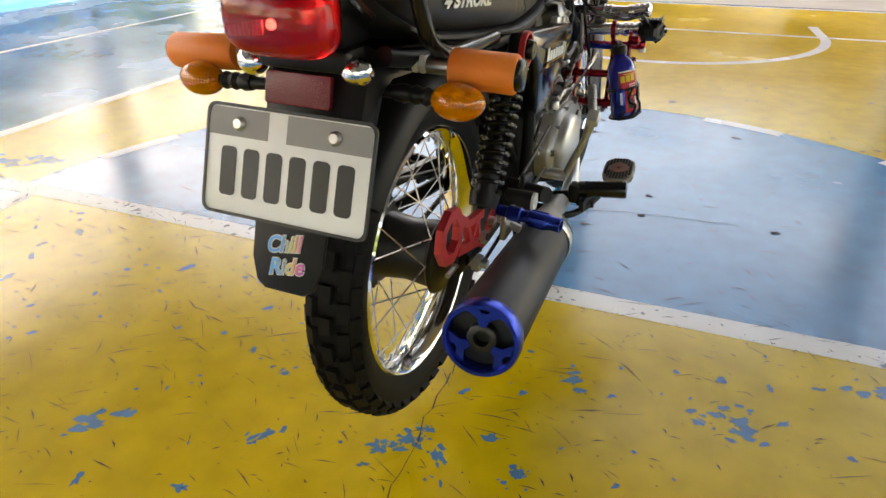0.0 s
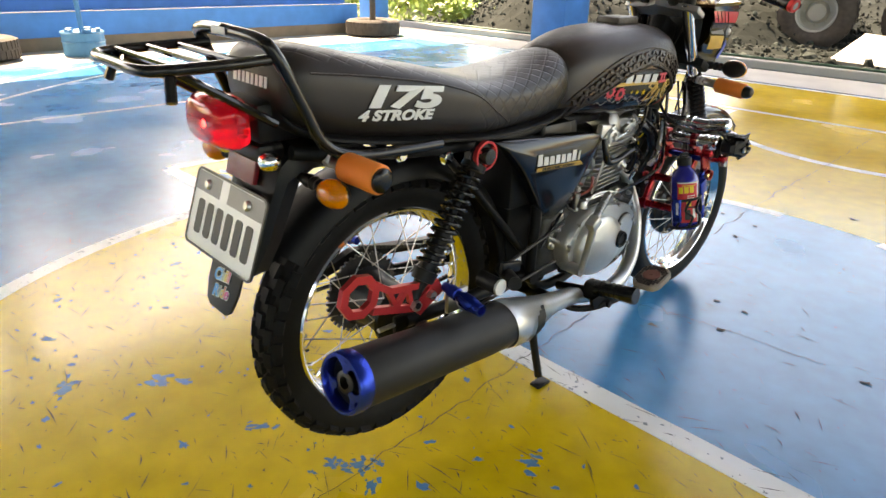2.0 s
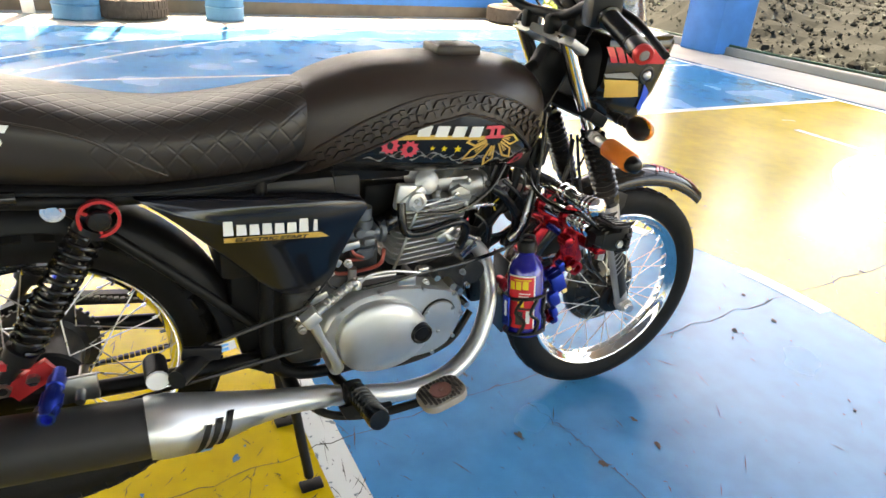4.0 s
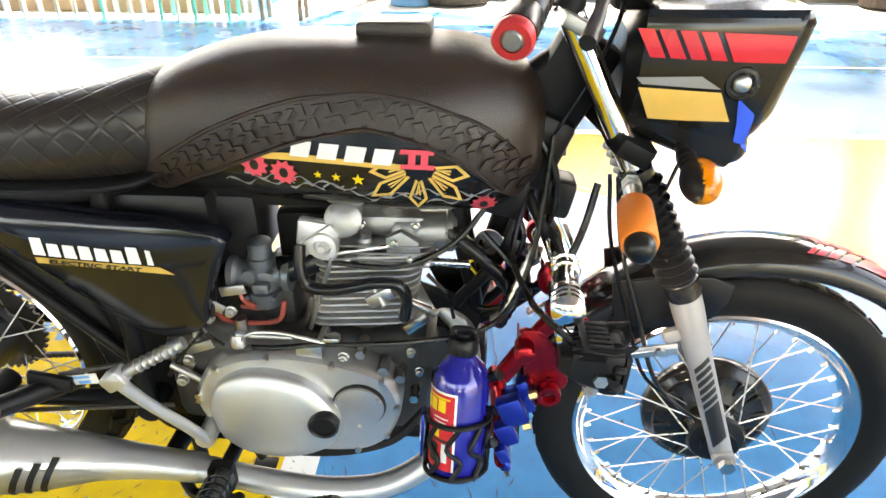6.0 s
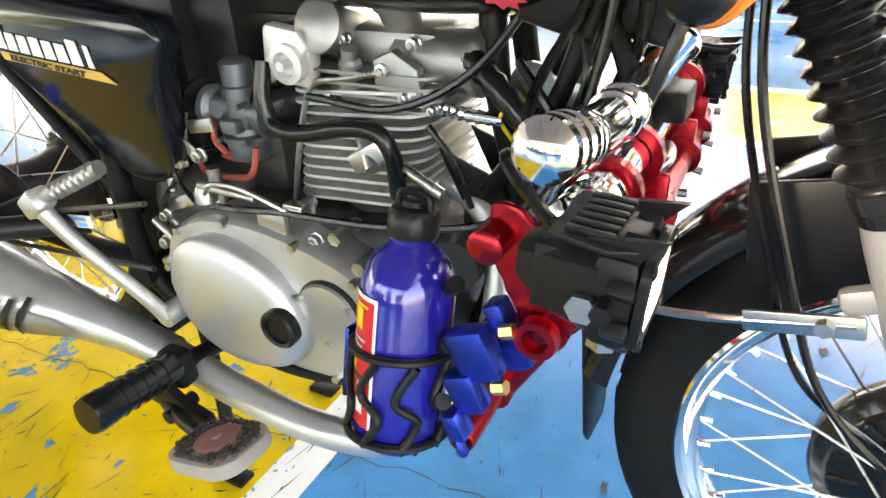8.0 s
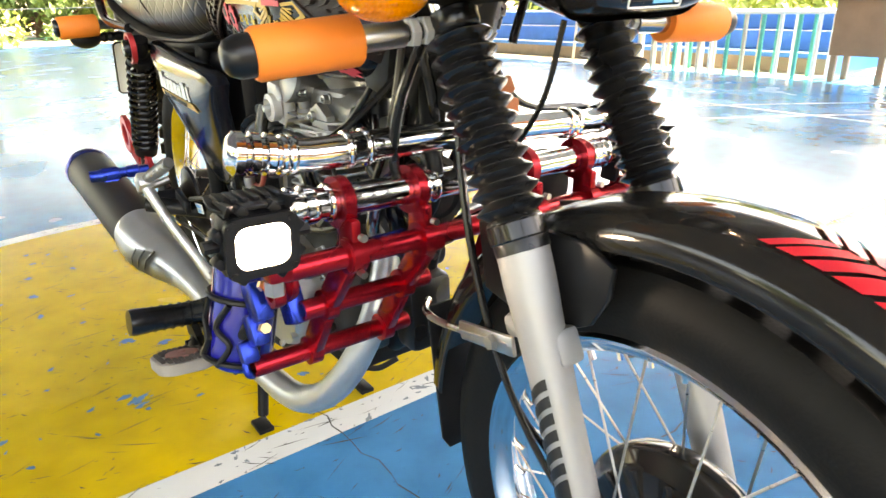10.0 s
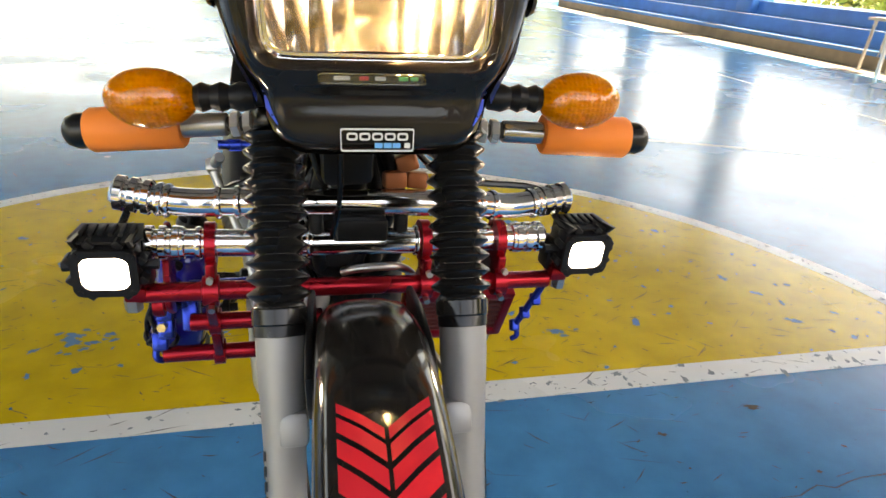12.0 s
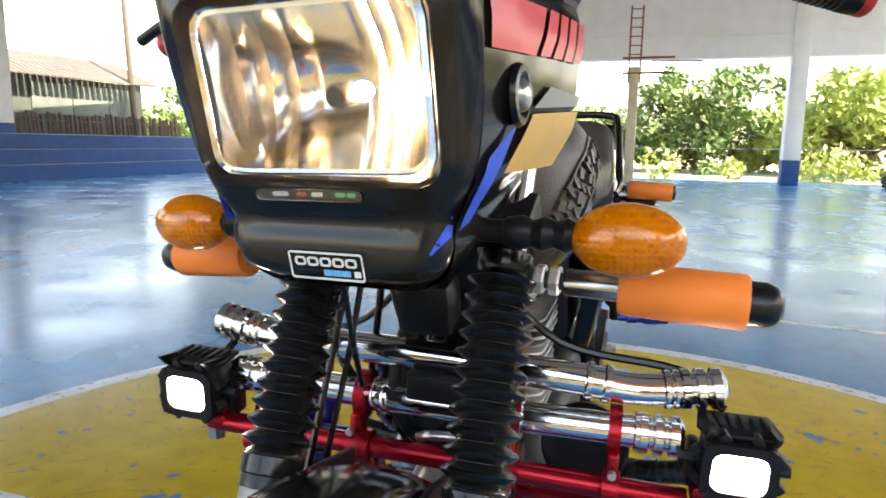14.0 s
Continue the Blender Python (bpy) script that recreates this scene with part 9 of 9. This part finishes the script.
for ob in wires[1:]:
    ob.name, ob.parent = "cage_wire", wires[0]
bm = B()
PL = m @ Matrix.Rotation(a_mid - 0.90, 4, "Z") @ Matrix.Translation((0.0480, 0, 0.058))
box(bm, (0.004, 0.024, 0.066), PL, 0.0015)
plate = part("cage_plate", bm, "blue_anod", bike, "blue side plate of the cage")
bm = B()
box(bm, (0.0008, 0.007, 0.034), PL @ Matrix.Translation((0.0025, 0.002, 0.006)))
part("plate_mark", bm, "white_ink", plate, "", False)

# round horn behind the lower pipe
bm = B()
HN = Matrix.Translation((-0.149, 0.905, 0.590)) @ pose(0, 0, 0, -80, 0, 0)
lathe(bm, [(0, -0.030), (0.020, -0.030), (0.026, -0.012), (0.040, -0.008), (0.046, 0.0), (0.046, 0.008), (0.042, 0.011), (0.030, 0.009), (0.016, 0.012), (0, 0.013)], HN, 32)
part("horn", bm, "black", bike, "round black horn")

# oil cooler on the left
OC = Matrix.Translation((-0.160, 0.862, 0.506)) @ pose(0, 0, 0, -24, 0, 0)
bm = B()
for v in (-0.046, 0.046):
    box(bm, (0.165, 0.024, 0.014), OC @ Matrix.Translation((0, 0, v)), 0.003)
for u in (-0.076, 0.076):
    box(bm, (0.013, 0.024, 0.105), OC @ Matrix.Translation((u, 0, 0)), 0.003)
cooler = part("oil_cooler", bm, "red_anod", bike, "red framed oil cooler")
bm = B()
for k in range(8):
    box(bm, (0.140, 0.016, 0.0028), OC @ Matrix.Translation((0, 0, -0.035 + k * 0.010)))
    tube(bm, [OC @ Vector((-0.068 + q * 0.0042, 0.0, -0.035 + k * 0.010 + (0.009 if q % 2 else 0.001))) for q in range(33)], 0.0009, 4, 1)
stuff(part("cooler_core", bm, mat("dull_copper_red_fins", (0.34, 0.10, 0.08), 0.35, 0.8, 0.2, 60.0), cooler, "", False), "red zigzag cooling fins")
bm = B()
for x in (-0.225, -0.10):
    rod(bm, (x, 0.835, 0.450), (x, 0.828, 0.432), 0.009, seg=6)
tube(bm, [(-0.10, 0.83, 0.44), (-0.06, 0.83, 0.40), (-0.05, 0.78, 0.38), (-0.06, 0.74, 0.40)], 0.010, 10)
tube(bm, [(0.02, 0.955, 0.625), (0.0, 0.965, 0.634), (-0.05, 0.955, 0.630), (-0.08, 0.93, 0.600), (-0.10, 0.89, 0.56)], 0.0055, 10, 8)
pieces("cooler_hose", bm, "steel", cooler, "braided steel oil hose")
# copper-coloured blocks below the headlight
bm = B()
for x, y, z in ((-0.062, 0.925, 0.728), (-0.046, 0.932, 0.709), (-0.076, 0.918, 0.703)):
    box(bm, (0.027, 0.024, 0.021), pose(x, y, z, 10, 900 * (z - 0.71), 400 * (x + 0.06)), 0.004)
pieces("connector_block", bm, mat("copper_orange_plastic", (0.30, 0.09, 0.035), 0.35, 0.5, 0.2, 40.0), bike, "small copper-orange connector block")
bm = B()
tube(bm, [(0.06, 0.84, 0.70), (0.08, 0.88, 0.66), (0.07, 0.90, 0.60), (0.05, 0.86, 0.56), (0.03, 0.82, 0.55)], 0.0045, 7, 6)
tube(bm, [(0.03, 0.88, 0.74), (0.06, 0.90, 0.69), (0.05, 0.87, 0.62), (0.02, 0.83, 0.60)], 0.004, 7, 6)
tube(bm, [(0.27, 0.95, 0.66), (0.25, 0.91, 0.69), (0.20, 0.90, 0.68), (0.12, 0.88, 0.70), (0.05, 0.90, 0.76)], 0.0045, 7, 6)
tube(bm, [(-0.28, 0.93, 0.655), (-0.24, 0.90, 0.68), (-0.12, 0.90, 0.70), (-0.04, 0.92, 0.78)], 0.0045, 7, 6)
box(bm, (0.07, 0.05, 0.11), pose(0.0, 0.83, 0.42), 0.012)
part("wiring", bm, "boot", bike, "black wiring round the steering head")

# looms, and two added black boxes that fill the dark mass behind the headlight
bm = B()
box(bm, (0.085, 0.060, 0.11), pose(0.0, 0.918, 0.815, -22), 0.012)
box(bm, (0.060, 0.050, 0.06), pose(0.012, 0.945, 0.745, -12), 0.010)
pieces("junction_box", bm, "black", bike)
for pts, r in (([(0.05, 0.90, 0.86), (0.058, 0.935, 0.80), (0.045, 0.94, 0.73), (0.03, 0.92, 0.68)], 0.006), ([(-0.06, 0.93, 0.93), (-0.07, 0.96, 0.85), (-0.05, 0.96, 0.78)], 0.005)):
    bm = B()
    tube(bm, pts, r, 10, 6)
    part("wiring_loom", bm, "boot", bike)

# the steering stands turned a little to the right, and the accessory bars hang a little askew
STEER = Matrix.Translation((-0.002, 0.994, 0.744)) @ pose(0, 0, 0, 0, 0, -4.8) @ Matrix.Translation((0, -1.0, -0.75))
WHEEL = Matrix.Translation((0.004, 0.994, 0.744)) @ pose(0, 0, 0, 0, 0, -2.4) @ Matrix.Translation((0, -1.0, -0.75))
ASKEW = Matrix.Translation((0.0, 0.940, 0.632)) @ pose(0, 0, 0, 0, -2.9, 2.0) @ Matrix.Translation((0, -0.94, -0.66))
for ob in list(bike.children):
    kind = ob.name.split(".")[0]
    if kind in ("front_wheel", "front_mudguard", "fork_leg", "front_axle", "fork_yoke", "front_cable"):
        ob.matrix_basis = WHEEL @ ob.matrix_basis
    elif kind == "headlight_cowl" or kind in ("indicator", "slider_bar") and ob.data.vertices[0].co.y > 0.6:
        ob.matrix_basis = STEER @ ob.matrix_basis
    if kind == "headlight_cowl":
        ob.matrix_basis = Matrix.Translation((-0.008, 0.012, 0.002)) @ ob.matrix_basis
    elif kind in ("crash_pipe", "red_tube", "work_lamp", "blue_bracket", "oil_cooler", "guard_frame"):
        ob.matrix_basis = ASKEW @ ob.matrix_basis
